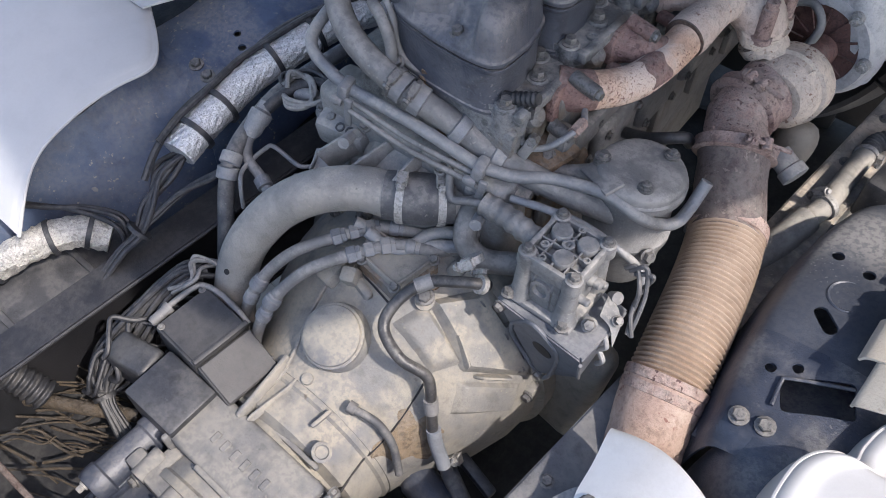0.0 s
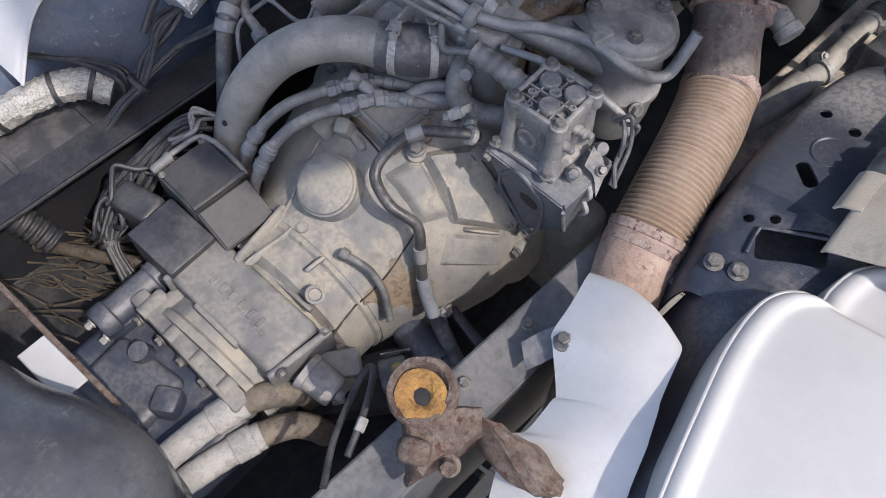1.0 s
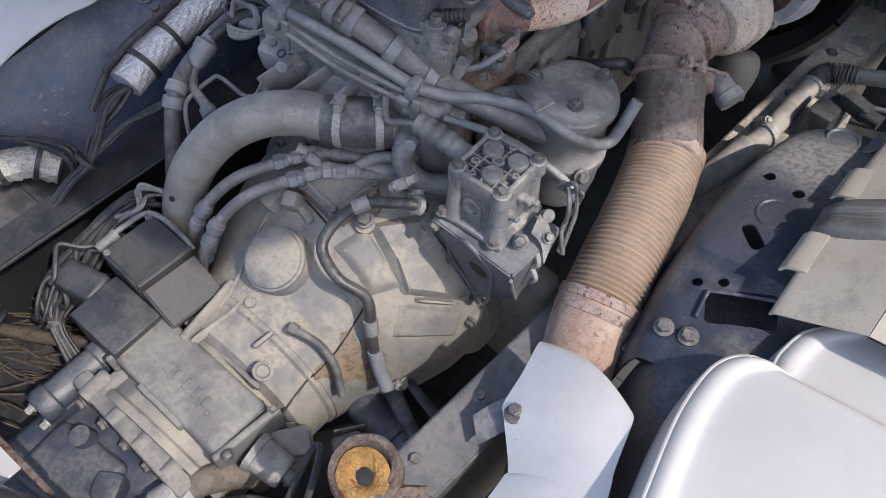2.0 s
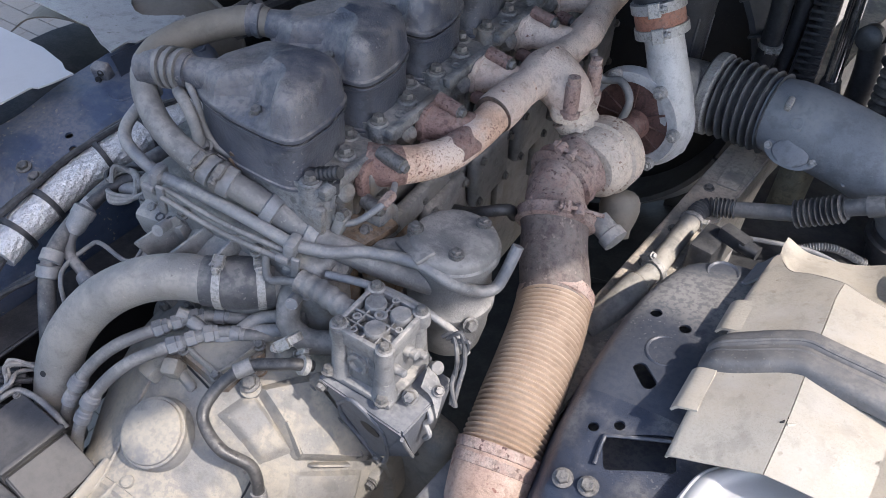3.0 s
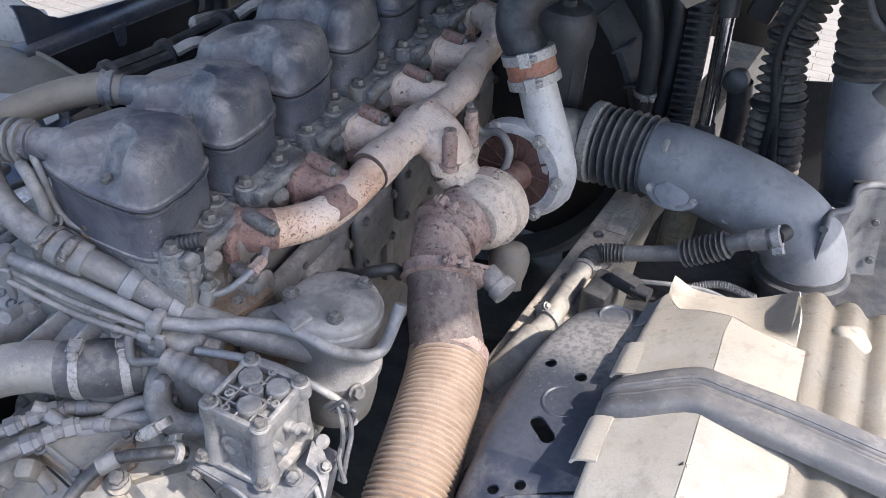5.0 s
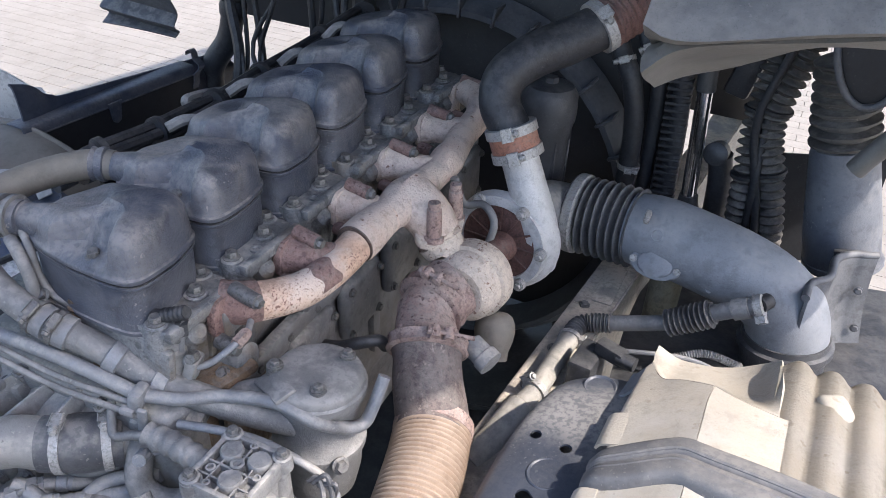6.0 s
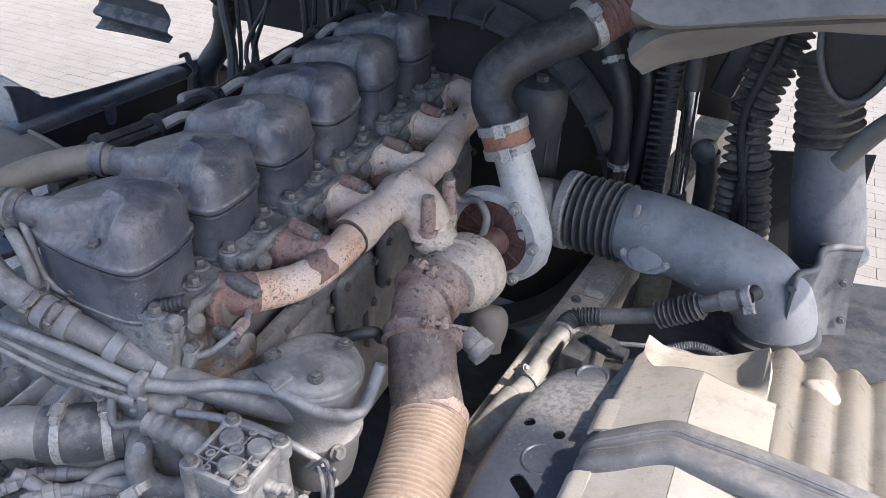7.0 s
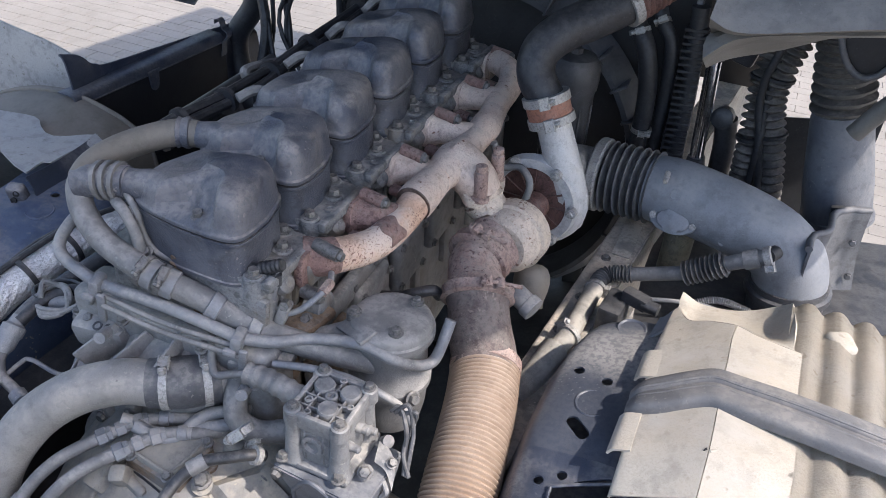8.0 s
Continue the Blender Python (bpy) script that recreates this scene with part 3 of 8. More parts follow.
run = [(-0.494, 0.848, 1.280), (-0.466, 0.866, 1.277), (-0.432, 0.912, 1.271), (-0.410, 0.962, 1.269), (-0.399, 1.03, 1.276), (-0.396, 1.12, 1.289), (-0.392, 1.17, 1.294)]
part("front_pipe", tube(run, 0.034, 22, 8, radius=lambda s, t: 0.0325 - 0.0035 * math.sin(min(s / t, 1) * 3.1)), HEATPIPE, manifold)
part("oxide_elbow", tube(run[:2] + [(-0.452, 0.884, 1.275)], 0.0335, 22, 6, radius=lambda s, t: 0.0345 - 0.0022 * s / t), MAROON, manifold)
run2 = [(-0.394, 1.15, 1.292), (-0.386, 1.25, 1.298), (-0.380, 1.34, 1.304), (-0.382, 1.426, 1.312), (-0.386, 1.483, 1.328), (-0.386, 1.56, 1.342), (-0.41, 1.62, 1.350), (-0.455, 1.655, 1.352)]
part("branch", tube(run2, 0.036, 18, 8, radius=lambda s, t: 0.0285 + 0.0125 * math.exp(-((s - 0.09) / 0.05) ** 2) + 0.005 * math.exp(-((s - 0.25) / 0.03) ** 2)), MANIFOLD, manifold)
p, d = along(run, 0.86)
part("joint_ring", lathe([(-0.026, 0.030), (-0.028, 0.0345), (-0.024, 0.0370), (0.0, 0.0370), (0.03, 0.0345), (0.06, 0.032)], p - d * 0.02, d, 32), MANIFOLD, manifold)
part("ring_gap", lathe([(-0.0315, 0.0295), (-0.0315, 0.0352), (-0.0285, 0.0352), (-0.0285, 0.0295)], p - d * 0.02, d, 32), RUST, manifold)
p, d = along(run, 0.56)
e1 = Vector((0.62, -0.45, 0.66))
e1 = (e1 - d * e1.dot(d)).normalized()
e2 = d.cross(e1)
rows = [[p + d * (w + 0.004 * math.sin(5 * a + w * 300)) + (e1 * math.cos(a) + e2 * math.sin(a)) * 0.0302 for a in (radians(g) for g in range(-75, 60, 15))] for w in (-0.020, -0.008, 0.006, 0.018)]
part("rust_patch", sheet(rows, 0.0012, 3), MAROON, manifold)
joins = [None, (-0.398, 1.045, 1.272), (-0.388, 1.20, 1.284), (-0.382, 1.36, 1.302), (-0.386, 1.50, 1.332), None]
for i in range(6):
    a = port(i)
    f = part("port_flange", prism(outline(0.075, 0.066, 0.02), 0, 0.014, Matrix.Translation(a - Vector((0.010, 0, 0))) @ axes((1, 0, 0.05)).to_4x4(), 0.003),
             MAROON if i in (0, 1) else MANIFOLD, manifold)
    if joins[i]:
        part("branch", tube([a, a + Vector((0.03, 0.004, 0.002)), Vector(joins[i])], 0.032, 18, 7, radius=lambda s, t: 0.0265 + 0.002 * s / t + 0.009 * math.exp(-(s / 0.012) ** 2)), MAROON if i == 1 else MANIFOLD, manifold)
    for k, dz, ln in ((0.012, 0.037, 0.046), (-0.030, -0.030, 0.030)):
        q = a + Vector((0.002, k, dz))
        d = Vector((1, -0.14, -0.06)).normalized()
        sl = part("spacer_sleeve", lathe([(0, 0.0125), (ln, 0.0118), (ln + 0.002, 0.010)], q, d, 16), MAROON if i else BOLT, manifold)
        part("stud_nut", bolt(q + d * ln, d, 0.0085, 0.010), BOLT, sl)
# the foot that carries the turbocharger
foot = Vector((-0.322, 1.238, 1.245))
bm = bmesh.new()
tube([(-0.392, 1.250, 1.298), (-0.365, 1.246, 1.290), (-0.338, 1.243, 1.272), foot + Vector((0, 0.006, 0.002))], 0.05, 22, 6, bm=bm, radius=lambda s, t: 0.050 - 0.008 * s / t)
part("turbo_foot", bm, MANIFOLD, manifold)
ear = [(0.037 * math.cos(a) * (1 - 0.25 * abs(math.sin(a)) ** 3), 0.062 * math.sin(a)) for a in (2 * math.pi * k / 36 for k in range(36))]
bm = prism(ear, -0.010, 0.008, Matrix.Translation(foot + Vector((0.002, 0.010, 0.008))) @ pose(0, 0, 0, 4, 8, -8), 0.003)
part("turbo_flange", bm, TURBINE, manifold)
for dx, dy in ((0.010, -0.030), (0.014, 0.052)):
    q = foot + Vector((dx, dy, 0.010))
    bm = lathe([(-0.004, 0.0185), (0.006, 0.0180), (0.007, 0.0140), (0.058, 0.0134), (0.060, 0.011), (0.072, 0.011), (0.073, 0.008)], q, (-0.05, 0.03, 1), 18)
    part("stud_sleeve", bm, OXIDE, manifold)

# ---- turbocharger ----
turbo = thing("turbocharger", (-0.25, 1.28, 1.09), "turbocharger with speckled pale iron turbine and silver compressor", "turbocharger")
tc = Vector((-0.256, 1.232, 1.172))
bm = bmesh.new()
rings = []
ax = Vector((0.10, 1, -0.03)).normalized()
m3 = axes(ax)
for k in range(25):
    a = 2 * math.pi * k / 24 + 2.2
    rr = 0.044 - 0.014 * k / 24
    R = 0.032
    c = tc + m3 @ Vector((math.cos(a) * R, math.sin(a) * R, 0))
    rad = (m3 @ Vector((math.cos(a), math.sin(a), 0)))
    rings.append([c + rad * rr * math.cos(b) + ax * rr * 1.15 * math.sin(b) for b in (2 * math.pi * j / 14 for j in range(14))])
skin(bm, rings)
lathe([(-0.05, 0.050), (-0.034, 0.064), (-0.006, 0.066), (-0.004, 0.073), (0.03, 0.073), (0.044, 0.064), (0.054, 0.050), (0.056, 0.030)], tc + Vector((0.012, 0, 0)), ax, 36, bm)
tube([foot + Vector((0, 0, -0.008)), foot + Vector((0.02, 0.004, -0.03)), tc + Vector((-0.045, 0, 0.03))], 0.04, 16, 6, bm=bm)
part("turbine_housing", bm, TURBINE, turbo)
part("bearing_housing", lathe([(0.05, 0.028), (0.10, 0.026), (0.15, 0.032)], tc, ax, 24), REDCORE, turbo)
cc = Vector((-0.254, 1.405, 1.165))
part("core_plate", lathe([(-0.008, 0.02), (-0.010, 0.082), (0.012, 0.086)], cc, ax, 36), REDCORE, turbo)
bm = bmesh.new()
for k in range(12):
    a = 2 * math.pi * k / 12
    c = cc + m3 @ Vector((math.cos(a) * 0.052, math.sin(a) * 0.052, -0.011))
    t = bmesh.new()
    bmesh.ops.create_cube(t, size=1)
    t.transform(Matrix.Translation(c) @ m3.to_4x4() @ Matrix.Rotation(a, 4, "Z") @ Matrix.Diagonal((0.05, 0.004, 0.006, 1)))
    merge(bm, t)
part("core_ribs", bm, REDCORE, turbo)
bm = bmesh.new()
lathe([(-0.006, 0.078), (-0.014, 0.080), (-0.014, 0.100), (0.01, 0.104), (0.01, 0.086)], cc, ax, 40, bm, False)
rings = []
for k in range(31):
    a = radians(-230 + 235 * k / 30)
    rr = 0.018 + 0.022 * k / 30
    R = 0.092
    rad = m3 @ Vector((math.cos(a), math.sin(a), 0))
    c = cc + rad * R + ax * 0.035
    rings.append([c + rad * rr * math.cos(b) + ax * rr * math.sin(b) for b in (2 * math.pi * j / 16 for j in range(16))])
skin(bm, rings)
part("compressor_housing", bm, SILVER, turbo)
out = [(-0.184, 1.435, 1.12), (-0.180, 1.43, 1.165), (-0.193, 1.428, 1.22), (-0.219, 1.428, 1.285), (-0.238, 1.43, 1.33), (-0.25, 1.43, 1.352)]
part("compressor_outlet", tube(out, 0.04, 24, 8, radius=lambda s, t: 0.042 - 0.006 * s / t), SILVER, turbo)
for a in (60, 20, -25, -70, 120, 175, 230):
    q = cc + m3 @ Vector((math.cos(radians(a)) * 0.096, math.sin(radians(a)) * 0.096, -0.014))
    bm = lathe([(0, 0.013), (0.012, 0.012)], q, -ax, 14)
    bolt(q - ax * 0.012, -ax, 0.0075, 0.008, bm)
    part("housing_bolt", bm, STEEL, turbo)
part("oil_line", tube([(-0.345, 1.36, 1.30), (-0.325, 1.37, 1.245), (-0.285, 1.375, 1.25), (-0.255, 1.36, 1.225), (-0.262, 1.345, 1.17)], 0.008, 10, 8), HOSE, turbo)
part("line_fitting", lathe([(0, 0.012), (0.025, 0.012), (0.026, 0.009)], (-0.262, 1.345, 1.15), (0, 0, 1), 6), BOLT, turbo)
part("inlet_collar", tube([(-0.25, 1.48, 1.172), (-0.235, 1.56, 1.165), (-0.215, 1.615, 1.15), (-0.155, 1.634, 1.142)], 0.058, 24, 7), CASTING, turbo)

# ---- exhaust pipe ----
exhaust = thing("exhaust_downpipe", (-0.14, 0.7, 0.82), "burnt exhaust downpipe with a long tan corrugated flexible section", "exhaust pipe")
neck = [(-0.266, 1.196, 1.170), (-0.281, 1.152, 1.160), (-0.274, 1.110, 1.149), (-0.250, 1.070, 1.133), (-0.226, 1.026, 1.098), (-0.204, 0.998, 1.066), (-0.190, 0.978, 1.045)]
part("outlet_elbow", tube(neck[:4], 0.056, 32, 8, radius=lambda s, t: 0.052 + 0.009 * abs(2 * s / t - 1) ** 3 + 0.0025 * math.exp(-((s / t - 0.52) / 0.06) ** 2)), OXIDE, exhaust)
part("burnt_tube", tube(neck[3:], 0.06, 28, 8, radius=lambda s, t: 0.0575 + 0.006 * max(0, 1 - s / 0.025) + 0.005 * s / t), BURNT, exhaust)
flexline = [(-0.190, 0.978, 1.045), (-0.172, 0.915, 1.034), (-0.157, 0.845, 1.022), (-0.143, 0.765, 1.003), (-0.130, 0.690, 0.975)]
part("flexible_section", bellows(flexline, 0.0655, 0.0088, 0.007, 40, ends=0.004), FLEX, exhaust)
part("end_sleeve", lathe([(-0.012, 0.0645), (-0.010, 0.067), (0.012, 0.067), (0.014, 0.062)], (-0.1915, 0.983, 1.046), Vector((0.018, -0.063, -0.014)), 32), OXIDE, exhaust)
low = [(-0.132, 0.698, 0.979), (-0.125, 0.665, 0.960), (-0.115, 0.628, 0.937), (-0.103, 0.588, 0.908), (-0.085, 0.54, 0.865), (-0.06, 0.47, 0.80), (-0.03, 0.38, 0.70)]
part("lower_sleeve", tube(low[:3], 0.066, 32, 8, radius=lambda s, t: 0.0665 - 0.004 * (s / t) ** 2), RUSTYTAN, exhaust)
part("lower_tube", tube(low[1:], 0.06, 28, 8, radius=lambda s, t: 0.0615), RUSTYTAN, exhaust)
for f, r in ((0.02, 0.0685), (0.30, 0.0675)):
    p, d = along(low[:3], f)
    part("end_collar", lathe([(-0.009, r - 0.004), (-0.008, r), (0.007, r), (0.009, r - 0.004)], p, d, 36), OXIDE, exhaust)
for q, d, r in ((neck[3], Vector((0.022, -0.055, -0.036)), 0.066), (neck[1], Vector((-0.010, -0.055, -0.013)), 0.062)):
    d = d.normalized()
    q = Vector(q)
    b = part("band_clamp", lathe([(-0.013, r - 0.012), (-0.013, r), (-0.010, r + 0.004), (-0.004, r + 0.002), (0.004, r + 0.002), (0.010, r + 0.005), (0.013, r), (0.013, r - 0.012)], q, d, 44), OXIDE, exhaust)
    s = Vector((0.15, 0.3, 1))
    s = (s - d * s.dot(d)).normalized()
    e = d.cross(s).normalized()
    t = q + s * (r + 0.012)
    bm = lathe([(0, 0.004), (0.075, 0.004)], t - e * 0.055, e, 10)
    bolt(t + e * 0.018, e, 0.0075, 0.009, bm)
    for k in (-0.012, 0.012):
        lathe([(-0.010, 0.0085), (0.010, 0.0085)], t + e * k - s * 0.002, d, 12, bm)
        lathe([(0, 0.0065), (0.016, 0.0075)], t + e * k - s * 0.014, s, 8, bm)
    part("clamp_screw", bm, OXIDE, b)

# ---- gearbox ----
gearbox = thing("gearbox", (-0.61, 0.2, 0.5), "dusty pale alloy gearbox and flywheel housing with brown dirt stains", "gearbox")
GA = Vector((-0.61, 0.70, 0.735))
gd = Vector((0, -1, -0.07)).normalized()
bm = bmesh.new()
lathe([(-0.06, 0.30), (0.03, 0.30), (0.04, 0.285), (0.10, 0.278), (0.17, 0.255), (0.23, 0.225), (0.29, 0.19), (0.33, 0.178)], GA, gd, 48, bm)
part("flywheel_housing", bm, ALLOY, gearbox)
part("starter_flange", block((0.20, 0.07, 0.36), (-0.335, 0.745, 0.735), (4, 6, -6), 0.03, 4), ALLOY, gearbox)
part("case_bolt", bolt((-0.285, 0.705, 0.85), (0, -1, 0.1), 0.011, 0.012), BOLT, gearbox)
bm = bmesh.new()
lathe([(0.30, 0.172), (0.34, 0.176), (0.345, 0.170), (0.40, 0.168), (0.412, 0.150), (0.56, 0.150), (0.565, 0.156), (0.58, 0.156)], GA, gd, 40, bm)
part("gear_case", bm, ALLOY, gearbox)

# ---- gearbox fittings ----
n_up = Vector((0.03, -0.50, 0.86)).normalized()
rc = Vector((-0.606, 0.432, 0.957))
bm = lathe([(-0.03, 0.056), (-0.001, 0.056), (0.0, 0.0545), (0.0, 0.052), (0.005, 0.051), (0.0065, 0.049), (0.009, 0.03), (0.0095, 0.008)], rc, n_up, 48)
part("round_cover", bm, ALLOY, gearbox)
bm = lathe([(-0.04, 0.060), (-0.014, 0.058), (-0.008, 0.0555)], rc, n_up, 40)
part("cover_seat", bm, ALLOY, gearbox)
hm = Matrix.Translation((-0.600, 0.586, 1.014)) @ pose(0, 0, 0, 4, 2, -10)
tri_line = [(-0.050, -0.020), (-0.039, -0.043), (-0.020, -0.043), (0.040, -0.040), (0.052, -0.030), (0.052, 0.038), (0.040, 0.048), (0.030, 0.047), (-0.033, 0.008)]
part("cover_seam", prism([(x * 1.16, y * 1.14) for x, y in tri_line], -0.04, 0.004, hm, 0.002), STAIN, gearbox)
tcov = part("triangle_cover", prism(tri_line, -0.03, 0.014, hm, 0.004), ALLOY, gearbox)
part("cover_rim", tube([hm @ Vector((x * 0.9, y * 0.9, 0.014)) for x, y in [*tri_line, tri_line[0]]], 0.0035, 8, 3), ALLOY, tcov)
for x, y in ((-0.047, -0.018), (-0.030, -0.046), (0.048, -0.040), (0.050, 0.044)):
    part("cover_bolt", bolt(hm @ Vector((x, y, 0.012)), (0, -0.28, 1), 0.0078, 0.009), BOLT, tcov)
q = Vector((-0.521, 0.569, 0.984))
part("drain_boss", lathe([(-0.02, 0.019), (0.012, 0.017), (0.013, 0.009), (0.004, 0.008)], q, (0.3, -0.35, 0.9), 22), ALLOY, gearbox)
part("drain_boss", lathe([(-0.02, 0.016), (0.010, 0.014), (0.011, 0.008), (0.003, 0.007)], (-0.531, 0.600, 0.996), (0.25, -0.35, 0.9), 22), STAIN, gearbox)
for x, y, z, rx, rz, s in ((-0.68, 0.53, 0.975, 24, -10, (0.035, 0.07, 0.05)), (-0.645, 0.525, 0.99, 26, 20, (0.03, 0.03, 0.05))):
    part("case_lug", block(s, (x, y, z), (rx, -6, rz), 0.008, 2), ALLOY, gearbox)
for a in (-38, -22, -8, 6, 20, 34, 48, 62, 78):
    s, c = math.sin(radians(a)), math.cos(radians(a))
    part("case_lug", block((0.03, 0.03, 0.03), (-0.61 + 0.285 * s, 0.645, 0.735 + 0.285 * c), (0, a, 0), 0.008, 2), ALLOY, gearbox)


def bell_at(deg, h, lift=0.0):
    """A point over the flywheel housing: angle from the top, length along its axis."""
    prof = ((-0.06, 0.30), (0.03, 0.30), (0.04, 0.285), (0.10, 0.278), (0.17, 0.255), (0.23, 0.225), (0.29, 0.19), (0.33, 0.178), (0.345, 0.170), (0.60, 0.165))
    r = next(a[1] + (b[1] - a[1]) * (h - a[0]) / (b[0] - a[0]) for a, b in zip(prof, prof[1:]) if h <= b[0])
    r += lift
    c = math.cos(radians(deg)) * r
    return GA + gd * h + Vector((math.sin(radians(deg)) * r, gd.z * c, -gd.y * c))


def bell_strip(ends, w, lift, n=10):
    """A cast rib that lies on the housing between two (angle, length) places."""
    (d0, h0), (d1, h1) = ends
    a, b = bell_at(d0, h0), bell_at(d1, h1)
    line = [bell_at(d0 + (d1 - d0) * k / n, h0 + (h1 - h0) * k / n) for k in range(n + 1)]
    rings = []
    for k, p in enumerate(line):
        out = p - GA
        out = (out - gd * out.dot(gd)).normalized()
        d = (line[min(k + 1, n)] - line[max(k - 1, 0)]).normalized()
        s = d.cross(out).normalized()
        e = 0.55 if k in (0, n) else 1.0
        rings.append([p + s * w * e - out * 0.008, p + s * w * 0.75 * e + out * lift * 0.7 * e, p + s * w * 0.35 * e + out * lift * e, p - s * w * 0.35 * e + out * lift * e, p - s * w * 0.75 * e + out * lift * 0.7 * e, p - s * w * e - out * 0.008])
    return skin(bmesh.new(), rings)


def bell_panel(corners, lift, edge=0.16, n=14, rough=0.0):
    """A raised plate of the casting, four (angle, length) corners in turn, with sloping flanks that sink into the housing."""
    c = [Vector(q) for q in corners]
    bm = bmesh.new()
    rows = []
    for i in range(n + 1):
        row = []
        for j in range(n + 1):
            u, v = i / n, j / n
            q = (c[0] * (1 - u) + c[1] * u) * (1 - v) + (c[3] * (1 - u) + c[2] * u) * v
            if rough:
                q += Vector((6 * noise.noise(Vector((u * 4, v * 4, 1.7))), 0.014 * noise.noise(Vector((u * 4, v * 4, 7.3))))) * rough
            k = min(1.0, min(u, v, 1 - u, 1 - v) / edge)
            row.append(bm.verts.new(bell_at(q.x, q.y, -0.005 + (lift + 0.005) * k * k * (3 - 2 * k))))
        rows.append(row)
    for a, b in zip(rows, rows[1:]):
        for j in range(n):
            bm.faces.new((a[j], a[j + 1], b[j + 1], b[j]))
    bmesh.ops.recalc_face_normals(bm, faces=bm.faces)
    return bm


# ribs, two raised plates with a step between them, and joints across the housing
for ends, w, lift in ((((-16.9, 0.158), (-18.5, 0.263)), 0.0045, 0.005), (((-18.5, 0.263), (-14.5, 0.326)), 0.0045, 0.005), (((-14.5, 0.326), (-21, 0.43)), 0.0045, 0.005), (((-5, 0.33), (-11, 0.43)), 0.004, 0.006),
                      (((-9, 0.15), (3, 0.165)), 0.010, 0.010), (((-24, 0.15), (-12, 0.15)), 0.014, 0.016), (((52, 0.135), (62, 0.085)), 0.005, 0.019), (((34, 0.118), (47, 0.140)), 0.004, 0.021)):
    part("cast_ridge", bell_strip(ends, w, lift), ALLOY, gearbox)
part("raised_panel", bell_panel(((13.5, 0.178), (18, 0.110), (47, 0.138), (41, 0.190)), 0.012, 0.2), ALLOY, gearbox)
part("raised_panel", bell_panel(((19, 0.112), (29, 0.035), (71, 0.045), (47, 0.150)), 0.018, 0.1, 18), ALLOY, gearbox)
part("raised_panel", bell_panel(((48, 0.165), (70, 0.06), (80, 0.10), (60, 0.205)), 0.009, 0.14), ALLOY, gearbox)
part("dirt_patch", bell_panel(((46, 0.248), (64, 0.215), (84, 0.26), (55, 0.345)), 0.0012, 0.04, 18, 1.0), SOIL, gearbox, "caked brown dirt")
q = bell_at(50, 0.10)
part("boss", lathe([(-0.02, 0.022), (0.006, 0.019), (0.008, 0.012)], q, q - (GA + gd * 0.10), 24), ALLOY, gearbox)
for d0, h0, d1, h1 in ((38.3, 0.147, 40, 0.178), (40.5, 0.195, 45, 0.235), (45, 0.235, 52.4, 0.289), (52.4, 0.289, 57, 0.38), (57, 0.38, 62, 0.45), (-6, 0.14, 12, 0.155)):
    part("joint_seam", bell_strip(((d0, h0), (d1, h1)), 0.0022, 0.0016), DARK, gearbox)
for a in (-38, -22, 34, 48, 62, 78):
    s, c = math.sin(radians(a)), math.cos(radians(a))
    part("case_bolt", bolt((-0.61 + 0.288 * s, 0.63, 0.735 + 0.288 * c), (0, -1, 0), 0.009, 0.01), BOLT, gearbox)
part("plug", bolt((-0.517, 0.566, 1.005), (0.1, -0.4, 1), 0.012, 0.012), BOLT, gearbox)
part("vent", lathe([(0, 0.012), (0.014, 0.010), (0.015, 0.005)], (-0.609, 0.372, 0.885), (0, -0.3, 1), 18), ALLOY, gearbox)
# ribs along the case
for x, y, z, ln, rz, rx in ((-0.66, 0.318, 0.875, 0.13, 0, 12),):
    part("case_rib", block((0.010, ln, 0.03), (x, y, z), (rx, (x + 0.61) * 260, rz), 0.004, 2), ALLOY, gearbox)
# shift housing
part("shift_housing", block((0.262, 0.112, 0.09), (-0.597, 0.213, 0.822), (4, 0, -2), 0.012, 3), SHIFTCASE, gearbox)
part("end_wall", block((0.03, 0.105, 0.10), (-0.478, 0.212, 0.806), (4, 0, -2), 0.008, 2), SHIFTCASE, gearbox)
part("end_rim", block((0.014, 0.128, 0.118), (-0.461, 0.213, 0.806), (4, 6, -8), 0.010, 3), SHIFTCASE, gearbox)
part("end_rim", block((0.012, 0.122, 0.104), (-0.726, 0.213, 0.815), (4, 0, -2), 0.006, 2), SHIFTCASE, gearbox)
for y, z in ((0.165, 0.86), (0.262, 0.866), (0.162, 0.765), (0.266, 0.77)):
    part("rim_bolt", bolt((-0.453, y, z), (1, -0.1, 0.05), 0.008, 0.010), BOLT, gearbox)
can = lathe([(0, 0.036), (0.012, 0.034), (0.014, 0.031), (0.060, 0.030), (0.066, 0.027), (0.068, 0.012), (0.080, 0.011)], (-0.452, 0.207, 0.800), (0.93, 0.12, -0.25), 30)
part("shift_canister", can, CASTING, gearbox)
for k in range(6):
    part("cast_mark", block((0.012, 0.020, 0.004), (-0.660 + 0.024 * k, 0.207 - 0.001 * k, 0.8668), (4, 0, -2), 0.0025, 1), SHIFTCASE, gearbox)
part("flank_channel", block((0.11, 0.014, 0.02), (-0.60, 0.155, 0.848), (4, 0, -2), 0.005, 2), SHIFTCASE, gearbox)
part("flank_channel", block((0.20, 0.010, 0.012), (-0.60, 0.281, 0.850), (4, 0, -2), 0.004, 2), SHIFTCASE, gearbox)
bm = bmesh.new()
